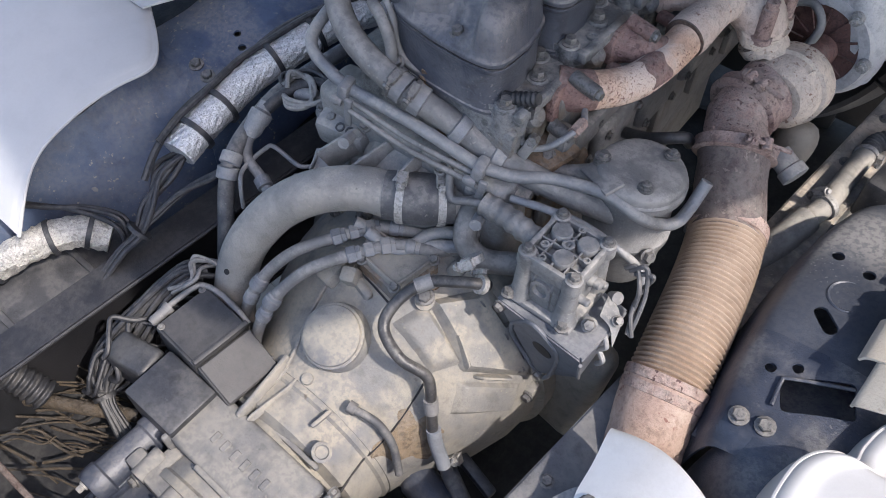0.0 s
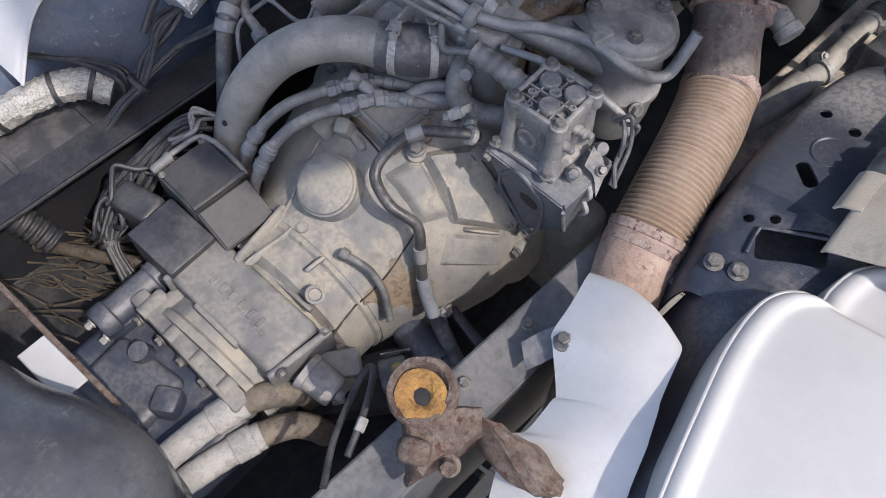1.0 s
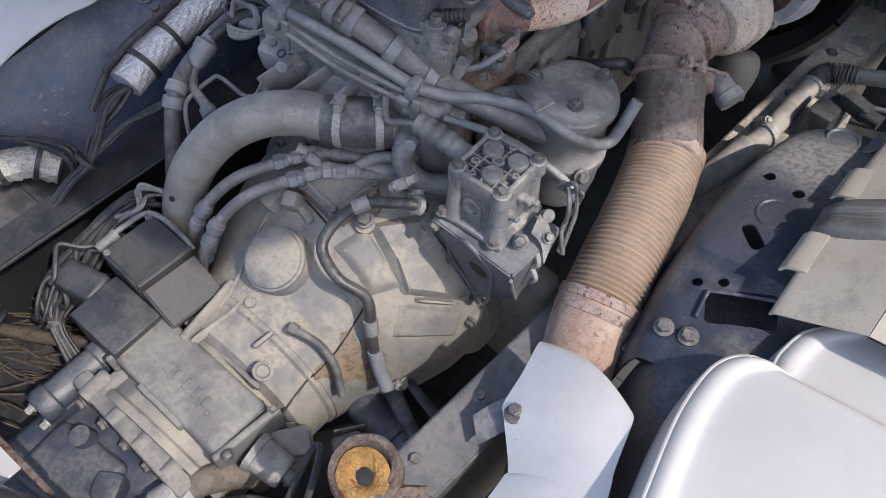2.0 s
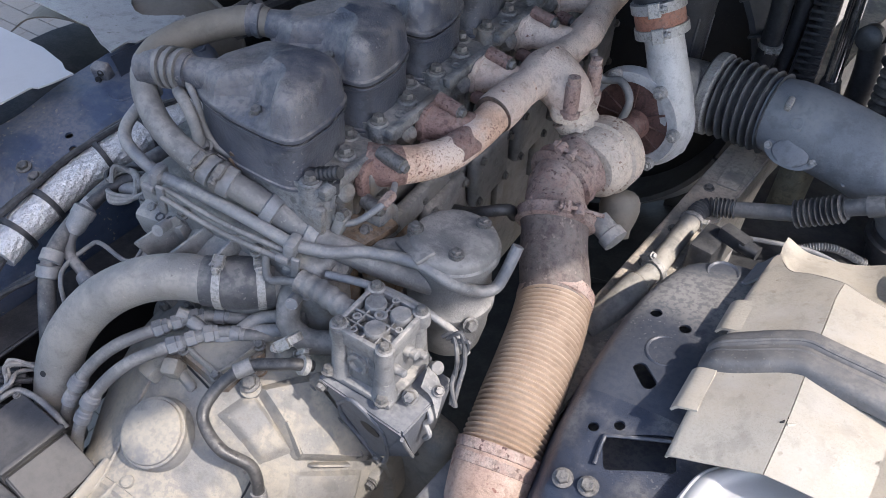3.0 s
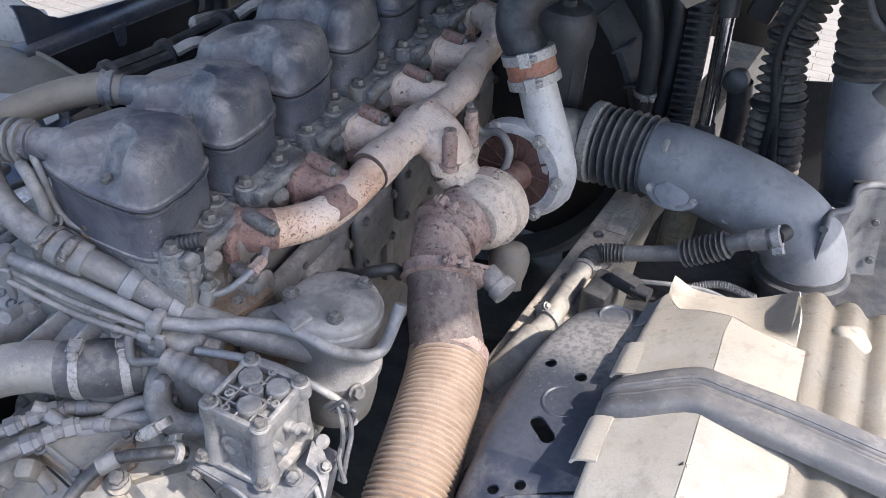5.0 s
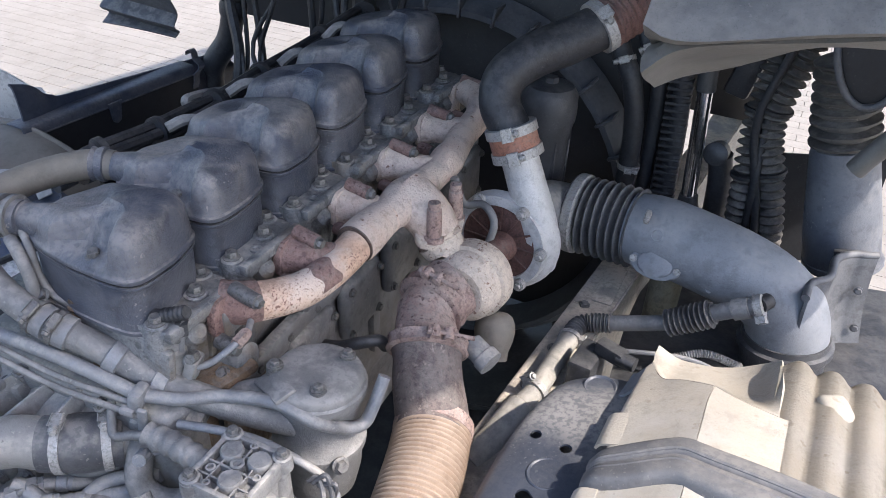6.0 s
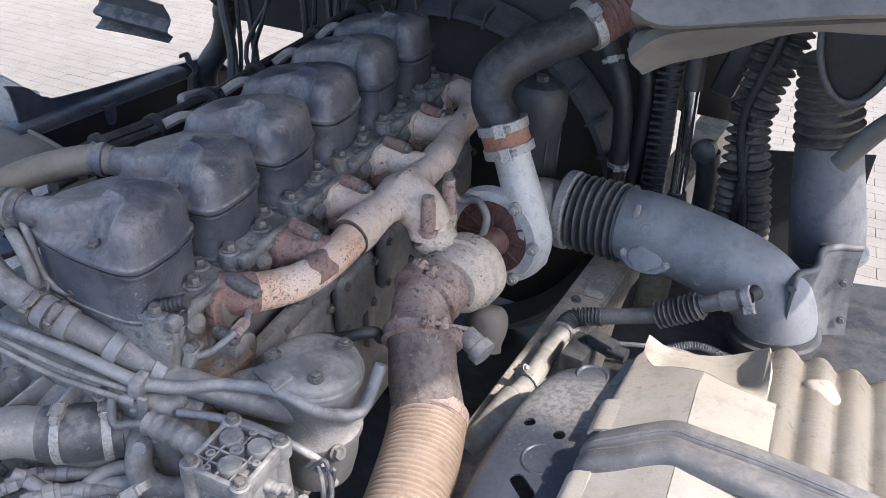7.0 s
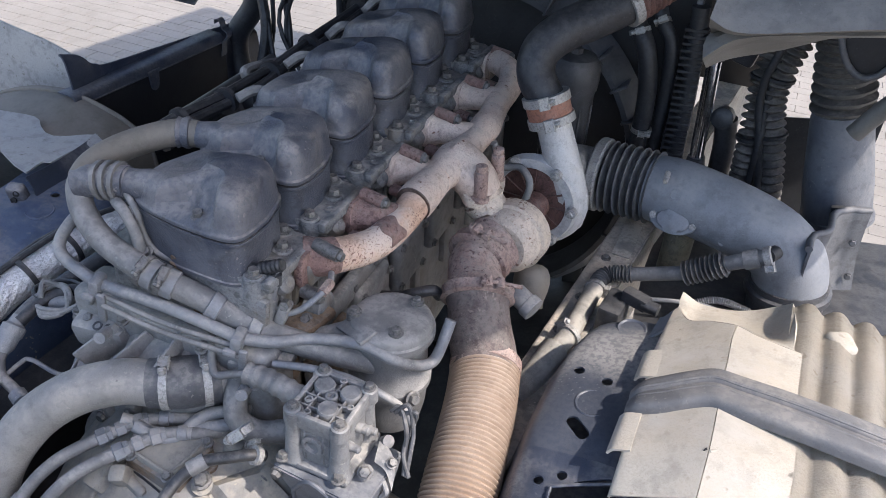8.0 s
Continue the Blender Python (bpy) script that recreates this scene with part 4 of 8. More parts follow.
for k, (x, y) in enumerate(((-0.508, 0.296),)):
    lathe([(0, 0.017), (0.006, 0.017), (0.008, 0.012), (0.004, 0.010)], (x, y, 0.872 - 0.02 * k), (0.4, -0.1, 1), 20, bm)
block((0.008, 0.04, 0.01), (-0.545, 0.335, 0.883), (10, 14, -8), 0.003, 2, bm)
part("cast_boss", bm, ALLOY, gearbox)
bm = bmesh.new()
block((0.29, 0.036, 0.09), (-0.63, 0.105, 0.765), (4, 4, -3), 0.008, 2, bm)
for k in range(4):
    block((0.032, 0.07, 0.035), (-0.72 + 0.06 * k, 0.135, 0.80 - 0.004 * k), (8, 4, -6), 0.01, 2, bm)
    lathe([(0, 0.015), (0.05, 0.017), (0.054, 0.014)], (-0.735 + 0.068 * k, 0.088, 0.808 - 0.005 * k), (0, 1, 0.05), 16, bm)
part("end_flange", bm, SHIFTCASE, gearbox)
bm = bmesh.new()
block((0.34, 0.26, 0.2), (-0.65, -0.02, 0.64), (4, 0, -2), 0.02, 3, bm)
block((0.16, 0.12, 0.05), (-0.68, 0.0, 0.74), (0, 0, 6), 0.02, 3, bm)
block((0.05, 0.05, 0.06), (-0.60, 0.02, 0.75), (0, 0, 30), 0.012, 2, bm)
lathe([(0, 0.02), (0.03, 0.018)], (-0.70, 0.05, 0.755), (0, -0.2, 1), 18, bm)
part("range_case", bm, NAVY, gearbox)
for k in range(5):
    part("case_bolt", bolt((-0.75 + 0.055 * k, 0.085, 0.775 - 0.006 * k), (0, -1, 0.2), 0.009, 0.01), BOLT, gearbox)
bm = lathe([(0, 0.032), (0.05, 0.032), (0.055, 0.036), (0.07, 0.036), (0.075, 0.03), (0.085, 0.012), (0.10, 0.012)], (-0.470, 0.275, 0.745), (0.75, -0.55, -0.25), 24)
part("sensor_barrel", bm, CASTING, gearbox)
bm = bmesh.new()
block((0.05, 0.16, 0.05), (-0.452, 0.225, 0.77), (4, 20, -38), 0.008, 2, bm)
part("selector_bracket", bm, SHIFTCASE, gearbox)
# control units on the left of the case
ecu = thing("gearbox_control_unit", (-0.77, 0.32, 0.80), "dark grey plastic gearbox control unit with dusty lid", "control unit")
part("housing", block((0.112, 0.110, 0.10), (-0.811, 0.319, 0.868), (3, 0, -4), 0.005, 2), ECU, ecu)
part("lid", block((0.108, 0.106, 0.006), (-0.811, 0.319, 0.9205), (3, 0, -4), 0.002, 1), ECU, ecu)
part("front_face", block((0.085, 0.108, 0.06), (-0.728, 0.314, 0.868), (3, 28, -4), 0.005, 2), ECU, ecu)
part("face_rim", block((0.080, 0.104, 0.005), (-0.713, 0.3125, 0.896), (3, 28, -4), 0.002, 1), ECU, ecu)
part("ridge", block((0.010, 0.112, 0.012), (-0.757, 0.316, 0.921), (3, 12, -4), 0.003, 2), ECU, ecu)
for x, y, z in ((-0.858, 0.272, 0.922), (-0.862, 0.366, 0.926), (-0.694, 0.268, 0.878), (-0.690, 0.360, 0.884)):
    part("corner_screw", bolt((x, y, z), (0.2, 0, 1), 0.0048, 0.005), BOLT, ecu)
part("wire_frame", tube([(-0.884, 0.283, 0.918), (-0.882, 0.331, 0.922), (-0.872, 0.371, 0.926), (-0.831, 0.381, 0.926), (-0.786, 0.379, 0.92), (-0.76, 0.377, 0.905)], 0.0055, 10, 7), HOSE, ecu)
part("frame_plug", lathe([(0, 0.007), (0.006, 0.0095), (0.030, 0.0095), (0.034, 0.0115), (0.042, 0.0115)], (-0.884, 0.268, 0.913), (0.02, 0.95, 0.1), 14), HOSE, ecu)
for y in (0.30, 0.335):
    part("lug", lathe([(0, 0.010), (0.03, 0.010)], (-0.672, y, 0.80), (0.3, 0, 1), 14), BOLT, ecu)
valve = thing("solenoid_housing", (-0.775, 0.21, 0.76), "black plastic solenoid housing beside the shift housing", "solenoid")
part("body", block((0.115, 0.10, 0.12), (-0.778, 0.213, 0.83), (4, 8, 0), 0.006, 2), DARKMETAL, valve)
part("cap", block((0.10, 0.06, 0.09), (-0.885, 0.222, 0.835), (4, -4, 8), 0.012, 3), DARKMETAL, valve)
act = thing("shift_cylinder", (-0.79, 0.1, 0.745), "blue-grey shift actuator cylinder with bright end bolts", "actuator")
bm = lathe([(0, 0.030), (0.012, 0.034), (0.03, 0.034), (0.034, 0.030), (0.12, 0.030), (0.124, 0.034), (0.15, 0.034)], (-0.795, 0.028, 0.775), (0.02, 1, 0.05), 24)
block((0.06, 0.13, 0.03), (-0.79, 0.10, 0.76), (3, 0, -2), 0.006, 2, bm)
part("barrel", bm, NAVY, act)
for x in (-0.815, -0.772):
    part("end_bolt", bolt((x, 0.027, 0.765), (0, -1, -0.05), 0.007, 0.014), STEEL, act)

# ---- rear housing of the engine, between block and gearbox ----
rear = thing("flywheel_cover", (-0.66, 0.70, 0.9), "dusty grey cast timing housing at the back of the engine", "engine housing")
bm = bmesh.new()
block((0.40, 0.09, 0.26), (-0.665, 0.735, 1.06), (3, 0, 0), 0.02, 3, bm)
part("housing", bm, CASTING, rear)
part("rib", block((0.05, 0.05, 0.14), (-0.52, 0.715, 1.10), (10, 0, 12), 0.012, 2), CASTING, rear)
part("rib", block((0.06, 0.05, 0.10), (-0.77, 0.705, 1.05), (10, 0, -8), 0.015, 2), CASTING, rear)
part("lug", block((0.10, 0.08, 0.06), (-0.80, 0.70, 1.12), (12, 0, 10), 0.012, 2), CASTING, rear)
part("dome", lathe([(-0.05, 0.118), (0.0, 0.114), (0.030, 0.102), (0.048, 0.078), (0.056, 0.045), (0.058, 0.012)], (-0.655, 0.728, 1.105), (0.02, -0.55, 0.83), 36), CASTING, rear)
for k in range(6):
    a = radians(-60 + 24 * k)
    q = Vector((-0.655, 0.728, 1.105)) + axes((0.02, -0.55, 0.83)) @ Vector((0.078 * math.sin(a), 0.078 * math.cos(a) * -1, 0.044))
    part("dome_rib", block((0.008, 0.055, 0.014), q, (34, math.degrees(a) * 0.3, math.degrees(a)), 0.003, 2), CASTING, rear)
for x, z in ((-0.74, 1.17), (-0.58, 1.175), (-0.82, 1.14), (-0.51, 1.15)):
    part("housing_bolt", bolt((x, 0.678, z), (0, -0.6, 1), 0.009, 0.01), BOLT, rear)
for x, y, z, rz in ((-0.770, 0.652, 1.118, -34), (-0.705, 0.655, 1.122, -28), (-0.632, 0.664, 1.140, -8)):
    part("rib", block((0.006, 0.085, 0.055), (x, y, z), (28, 0, rz), 0.002, 2), CASTING, rear)
for x, y in ((-0.792, 0.668), (-0.772, 0.671)):
    part("plug_hole", lathe([(-0.02, 0.0085), (0.003, 0.0085), (0.003, 0.0055), (-0.002, 0.005)], (x, y, 1.142), (0, -0.4, 0.9), 16), DARKMETAL, rear)
part("pad", block((0.085, 0.055, 0.05), (-0.835, 0.705, 1.10), (18, -8, -26), 0.008, 2), CASTING, rear)
for dx, dy in ((-0.028, -0.006), (0.026, 0.010)):
    part("pad_bolt", bolt((-0.835 + dx, 0.700 + dy, 1.127 + 0.3 * dy - 0.14 * dx), (0.1, -0.3, 0.95), 0.0075, 0.009), BOLT, rear)
wire = thing("wire_bracket", (-0.93, 0.56, 1.0), "bent grey steel rod bracket beside the coolant pipe", "bracket")
part("rod", tube([(-0.905, 0.515, 0.985), (-0.913, 0.526, 1.030), (-0.936, 0.555, 1.034), (-0.942, 0.612, 1.036), (-0.932, 0.628, 1.036), (-0.868, 0.624, 1.034), (-0.850, 0.640, 1.030)], 0.0042, 8, 6), PIPE, wire)
coil = thing("looped_cable", (-0.93, 0.70, 1.09), "looped grey sensor cable tied beside the engine", "cable")
for k in range(3):
    part("loop", cable([(-0.968 + 0.006 * k, 0.698, 1.118), (-0.960, 0.724 - 0.004 * k, 1.128 + 0.006 * k), (-0.933, 0.730, 1.132), (-0.902 - 0.005 * k, 0.716, 1.128), (-0.893, 0.684 + 0.005 * k, 1.12), (-0.926, 0.670 + 0.004 * k, 1.112 + 0.004 * k), (-0.958, 0.688, 1.112)], 0.0048, 0.003, 60 + k), HOSE, coil)
part("tail", cable([(-0.893, 0.69, 1.12), (-0.86, 0.70, 1.14), (-0.82, 0.69, 1.17), (-0.79, 0.675, 1.20)], 0.0048, 0.003, 71), HOSE, coil)
mount = thing("pipe_bracket", (-0.83, 0.62, 1.0), "folded grey steel bracket on the engine housing", "bracket")
bm = bmesh.new()
block((0.07, 0.05, 0.006), (-0.812, 0.655, 1.055), (16, -6, 24), 0.002, 1, bm)
block((0.006, 0.05, 0.06), (-0.842, 0.64, 1.03), (0, 10, 24), 0.002, 1, bm)
block((0.012, 0.012, 0.09), (-0.855, 0.62, 1.0), (30, 0, 20), 0.003, 1, bm)
part("plate", bm, PIPE, mount)
part("bolt", bolt((-0.80, 0.66, 1.06), (0, 0, 1), 0.008, 0.008), BOLT, mount)

stain = thing("head_ledge", (-0.53, 0.73, 1.14), "rust and oil stained ledge below the first cylinder head", "engine ledge")
part("ledge", block((0.20, 0.06, 0.022), (-0.545, 0.735, 1.168), (16, 4, 10), 0.006, 2), IRON, stain)
part("face", block((0.19, 0.030, 0.10), (-0.628, 0.752, 1.228), (3, 0, 3), 0.010, 3), IRON, stain)
part("ledge", block((0.075, 0.11, 0.020), (-0.474, 0.800, 1.186), (4, 6, -14), 0.008, 2), STAIN, stain)
part("rust_run", block((0.030, 0.008, 0.080), (-0.546, 0.735, 1.215), (6, 14, 3), 0.003, 2), STAIN, stain)
part("rust_run", block((0.020, 0.010, 0.050), (-0.655, 0.735, 1.255), (6, -4, 3), 0.004, 2), STAIN, stain)
part("rib", block((0.014, 0.03, 0.10), (-0.605, 0.718, 1.215), (6, 10, 0), 0.004, 2), STAIN, stain)
part("rib", block((0.012, 0.10, 0.012), (-0.455, 0.79, 1.172), (8, 0, -6), 0.003, 2), STAIN, stain)

# ---- coolant pipe, the thick bent one ----
cool = thing("coolant_pipe", (-0.846, 0.41, 0.84), "thick dusty grey bent coolant pipe with a clamped rubber sleeve", "coolant pipe")
cpts = [(-0.60, 0.655, 1.11), (-0.640, 0.629, 1.11), (-0.689, 0.607, 1.112), (-0.748, 0.563, 1.100), (-0.799, 0.516, 1.060), (-0.832, 0.471, 1.0), (-0.850, 0.441, 0.93), (-0.848, 0.412, 0.85), (-0.845, 0.40, 0.78)]
part("pipe", tube(cpts, 0.038, 28, 8), WARMPIPE, cool)
sleeve = [(-0.652, 0.624, 1.11), (-0.60, 0.655, 1.11), (-0.561, 0.690, 1.108)]
part("sleeve", tube(sleeve, 0.0425, 28, 8, radius=lambda s, t: 0.0425 - 0.0015 * math.cos(6.28 * s / t)), RUBBER, cool)
for f in (0.24, 0.78):
    p, d = along(sleeve, f)
    clamp(cool, p, d, 0.0425, 0.013, (0, -0.1, 1))
part("engine_stub", tube([(-0.575, 0.678, 1.109), (-0.53, 0.72, 1.10), (-0.50, 0.76, 1.08)], 0.036, 24, 6), CASTING, cool)
part("weep_hole", lathe([(0, 0.0055), (0.001, 0.0055)], (-0.8365, 0.4085, 0.958), (0.22, -0.84, 0.42), 14), DARK, cool)

# ---- thermostat hose along the first cover ----
th = thing("thermostat_hose", (-0.6, 0.70, 1.13), "grey dusty coolant hose with ribbed clamps round the first cylinder", "coolant hose")
hpts = [(-0.845, 0.748, 1.378), (-0.842, 0.735, 1.362), (-0.818, 0.715, 1.338), (-0.760, 0.692, 1.315), (-0.677, 0.687, 1.288), (-0.591, 0.709, 1.250), (-0.519, 0.726, 1.213), (-0.445, 0.752, 1.184), (-0.380, 0.775, 1.166), (-0.33, 0.80, 1.15)]
part("hose", tube(hpts, 0.0205, 20, 8), HOSE, th)
for f, r in ((0.454, 0.0245), (0.491, 0.0245), (0.584, 0.0245), (0.681, 0.0245)):
    p, d = along(hpts, f)
    part("collar", lathe([(-0.011, 0.0215), (-0.009, r), (0.009, r), (0.011, 0.0215)], p, d, 24), PIPE, th)
for f in (0.440, 0.477):
    p, d = along(hpts, f)
    clamp(th, p, d, 0.0243, 0.009, (0.3, -0.5, 1), BOLT)
u = thing("vent_union", (-0.83, 0.79, 1.33), "grey plastic hose union with ribbed collars at the first cover", "hose union")
part("body", tube([(-0.842, 0.738, 1.374), (-0.820, 0.746, 1.382), (-0.79, 0.753, 1.388), (-0.758, 0.760, 1.390)], 0.027, 20, 6), PLASTIC, u)
for f in (0.55, 0.7, 0.85):
    p, d = along([(-0.842, 0.738, 1.374), (-0.820, 0.746, 1.382), (-0.79, 0.753, 1.388), (-0.758, 0.760, 1.390)], f)
    part("collar", band(p, d, 0.027, 0.007, 0.006), HOSE, u)
v = thing("vent_hose", (-0.80, 0.84, 1.36), "dusty olive grey hose between first and second cover", "coolant hose")
vp = [(-0.838, 0.742, 1.380), (-0.842, 0.775, 1.392), (-0.832, 0.825, 1.400), (-0.808, 0.878, 1.404), (-0.782, 0.915, 1.404), (-0.750, 0.930, 1.403)]
part("hose", tube(vp, 0.024, 20, 8), OLIVE, v)
p, d = along(vp, 0.86)
part("collar", lathe([(-0.012, 0.024), (-0.010, 0.028), (-0.003, 0.025), (0.003, 0.028), (0.010, 0.028), (0.012, 0.024)], p, d, 24), PLASTIC, v)

# ---- pipe group over the back of the engine ----
pg = thing("oil_pipe_group", (-0.5, 0.70, 1.12), "blue-grey dusty steel pipes held by two brackets over the engine", "oil pipe")
left_brk, right_brk = Vector((-0.765, 0.668, 1.245)), Vector((-0.513, 0.692, 1.212))
part("riser", tube([(-0.905, 0.80, 1.28), (-0.885, 0.745, 1.285), (-0.876, 0.705, 1.272), (-0.852, 0.682, 1.262), (-0.80, 0.668, 1.256), left_brk], 0.0104, 14, 8), PIPE, pg)
part("pipe", tube([left_brk, (-0.633, 0.677, 1.238), right_brk], 0.0104, 14, 8), PIPE, pg)
for k in (1, 2):
    part("pipe", tube([left_brk + Vector((0.02, -0.010 * k, -0.010 * k - 0.004)), (-0.633, 0.672 - 0.010 * k, 1.228 - 0.010 * k), right_brk + Vector((0.01, -0.009 * k, -0.010 * k))], 0.0048, 10, 8), HOSE, pg)
s_pts = [right_brk, (-0.465, 0.716, 1.206), (-0.42, 0.753, 1.202), (-0.345, 0.774, 1.206), (-0.285, 0.781, 1.191), (-0.258, 0.818, 1.160), (-0.244, 0.845, 1.153), (-0.238, 0.862, 1.175), (-0.234, 0.888, 1.215)]
part("pipe", tube(s_pts, 0.0098, 14, 10), PIPE, pg)
part("pipe", tube([(-0.46, 0.70, 1.175), (-0.40, 0.715, 1.178), (-0.34, 0.735, 1.165), (-0.26, 0.75, 1.13), (-0.235, 0.755, 1.09)], 0.0065, 10, 8), PIPE, pg)
for q in (left_brk, right_brk):
    bm = bmesh.new()
    block((0.020, 0.036, 0.034), q + Vector((0, -0.004, 0)), (0, 10, 14), 0.007, 2, bm)
    block((0.014, 0.008, 0.065), q + Vector((0.012, -0.016, -0.035)), (8, 10, 14), 0.003, 2, bm)
    block((0.022, 0.012, 0.012), q + Vector((-0.004, -0.024, -0.012)), (0, 10, 14), 0.004, 2, bm)
    lathe([(0, 0.010), (0.03, 0.010)], q + Vector((0.022, -0.025, -0.075)), (0.3, -0.8, 0.3), 14, bm)
    part("bracket", bm, PIPE, pg)
part("fitting", tube([(-0.53, 0.70, 1.15), (-0.50, 0.68, 1.145), (-0.47, 0.665, 1.15)], 0.008, 10, 6), PIPE, pg)

# ---- oil separator ----
sep = thing("oil_separator", (-0.322, 0.843, 0.98), "dusty grey cast oil separator canister with bolted lid", "oil separator")
sc = Vector((-0.322, 0.845, 0))
bm = lathe([(0.99, 0.03), (1.0, 0.056), (1.04, 0.064), (1.08, 0.066), (1.09, 0.072), (1.102, 0.072), (1.112, 0.064), (1.17, 0.0625), (1.178, 0.066), (1.192, 0.066)], sc, (0, 0, 1), 40)
part("canister", bm, HOSE, sep)
bm = lathe([(1.190, 0.066), (1.192, 0.0735), (1.203, 0.0735), (1.206, 0.070), (1.214, 0.069), (1.219, 0.065), (1.222, 0.055), (1.223, 0.02)], sc, (0, 0, 1), 40)
tube([sc + Vector((-0.02, -0.01, 1.194)), sc + Vector((-0.07, -0.03, 1.18)), sc + Vector((-0.12, -0.05, 1.165))], 0.018, 18, 6, bm=bm, radius=lambda s, t: 0.024 - 0.010 * s / t)
block((0.075, 0.035, 0.008), sc + Vector((-0.040, -0.050, 1.212)), (14, -12, -28), 0.003, 2, bm)
lid = part("lid", bm, HOSE, sep)
for x, y in ((-0.380, 0.822), (-0.297, 0.820 - 0.012), (-0.300, 0.893)):
    bm = lathe([(-0.02, 0.014), (0.004, 0.0125)], (x, y, 1.222), (0, 0, 1), 16)
    bolt((x, y, 1.226), (0, 0, 1), 0.0075, 0.008, bm)
    part("lid_bolt", bm, BOLT, lid)
part("drain_lug", bolt((-0.258, 0.80, 1.10), (0.8, -0.5, 0.4), 0.010, 0.012), BOLT, sep)

# ---- valve block on its bracket ----
vb = thing("valve_block", (-0.33, 0.66, 1.06), "dusty grey alloy valve block with four round plugs", "valve block")
vx, vy = -0.338, 0.671
part("core", block((0.088, 0.092, 0.092), (vx, vy, 1.121), (0, 0, 0), 0.005, 2), VALVE, vb)
part("base_plate", block((0.112, 0.116, 0.012), (vx + 0.004, vy - 0.002, 1.075), (0, 0, 0), 0.004, 2), VALVE, vb)
for sx, sy in ((-1, -1), (-1, 1), (1, -1), (1, 1)):
    part("corner_column", lathe([(1.078, 0.021), (1.092, 0.0165), (1.145, 0.0135), (1.158, 0.0150), (1.178, 0.0150)], (vx + sx * 0.039, vy + sy * 0.042, 0), (0, 0, 1), 18), VALVE, vb)
for sx, sy, lx, ly in ((0, -1, 0.098, 0.009), (0, 1, 0.098, 0.009), (-1, 0, 0.009, 0.086), (1, 0, 0.009, 0.086)):
    part("top_rim", block((lx, ly, 0.030), (vx + sx * 0.0445, vy + sy * 0.047, 1.167), (0, 0, 0), 0.003, 2), VALVE, vb)
for k, (x, y, lx, ly) in enumerate(((0.0, 0.0, 0.004, 0.090), (-0.022, 0.0, 0.003, 0.085), (0.022, 0.0, 0.003, 0.085), (0.0, 0.022, 0.086, 0.003), (0.0, -0.004, 0.086, 0.004), (0.0, -0.026, 0.086, 0.003))):
    part("top_web", block((lx, ly, 0.012), (vx + x, vy + y, 1.174), (0, 0, 0), 0.001, 1), VALVE, vb)
for x, y in ((-0.377, 0.717), (-0.295, 0.715), (-0.379, 0.629), (-0.297, 0.627)):
    boss = part("bolt_boss", lathe([(-0.02, 0.0145), (0.002, 0.0135), (0.004, 0.011)], (x, y, 1.180), (0, 0, 1), 18), VALVE, vb)
    part("corner_bolt", bolt((x, y, 1.183), (0, 0, 1), 0.0078, 0.010), BOLT, boss)
for x, y in ((-0.360, 0.692), (-0.316, 0.694), (-0.331, 0.650)):
    part("plug", lathe([(-0.02, 0.0165), (0.004, 0.0165), (0.007, 0.0145), (0.0065, 0.011), (0.008, 0.004)], (x, y, 1.177), (0, 0, 1), 26), VALVE, vb)
for x, y, r in ((-0.339, 0.676, 0.010), (-0.366, 0.655, 0.007), (-0.302, 0.668, 0.006), (-0.338, 0.712, 0.006), (-0.355, 0.632, 0.006)):
    part("screw_boss", lathe([(-0.01, r), (0.004, r), (0.0045, r * 0.6), (0.0, r * 0.5)], (x, y, 1.178), (0, 0, 1), 16), VALVE, vb)
for x, w in ((-0.020, 0.006), (0.012, 0.005), (0.024, 0.005)):
    part("front_rib", block((w, 0.010, 0.07), (vx + x, vy - 0.043, 1.118), (0, 0, 0), 0.002, 1), VALVE, vb)
part("front_boss", lathe([(-0.01, 0.020), (0.008, 0.018), (0.009, 0.012), (0.003, 0.010)], (vx - 0.004, vy - 0.044, 1.122), (0, -1, 0.05), 24), VALVE, vb)
for x, y, z, r in ((0.042, -0.026, 1.125, 0.0065), (0.042, 0.006, 1.135, 0.008), (0.042, 0.030, 1.108, 0.0065)):
    part("side_port", lathe([(0, r * 1.25), (0.010, r * 1.2), (0.012, r), (0.022, r), (0.024, r * 0.6)], (vx + x, vy + y, z), (1, -0.05, 0.05), 16), VALVE, vb)
part("flange_bolt", bolt((-0.292, 0.612, 1.081), (0, 0, 1), 0.0085, 0.012), BOLT, vb)
part("flange_bolt", bolt((-0.390, 0.612, 1.081), (0, 0, 1), 0.0085, 0.012), BOLT, vb)
br = thing("valve_bracket", (-0.31, 0.66, 0.86), "wedge shaped grey sheet bracket under the valve block", "bracket")
bm = bmesh.new()
for c in ((-0.405, 0.600, 1.068), (-0.238, 0.588, 1.068), (-0.232, 0.715, 1.068), (-0.385, 0.735, 1.068), (-0.328, 0.645, 0.86), (-0.252, 0.640, 0.935), (-0.255, 0.71, 0.93), (-0.335, 0.72, 0.86)):
    bm.verts.new(c)
bmesh.ops.convex_hull(bm, input=bm.verts[:])
bmesh.ops.bevel(bm, geom=bm.edges[:], offset=0.003, segments=2, affect="EDGES")
part("wedge", bm, BRACKET, br)
loop = [(-0.374, 0.611, 1.015), (-0.335, 0.594, 1.073), (-0.302, 0.596, 1.056), (-0.283, 0.604, 1.015), (-0.299, 0.633, 0.902), (-0.32, 0.644, 0.86), (-0.351, 0.635, 0.908), (-0.377, 0.624, 0.962)]
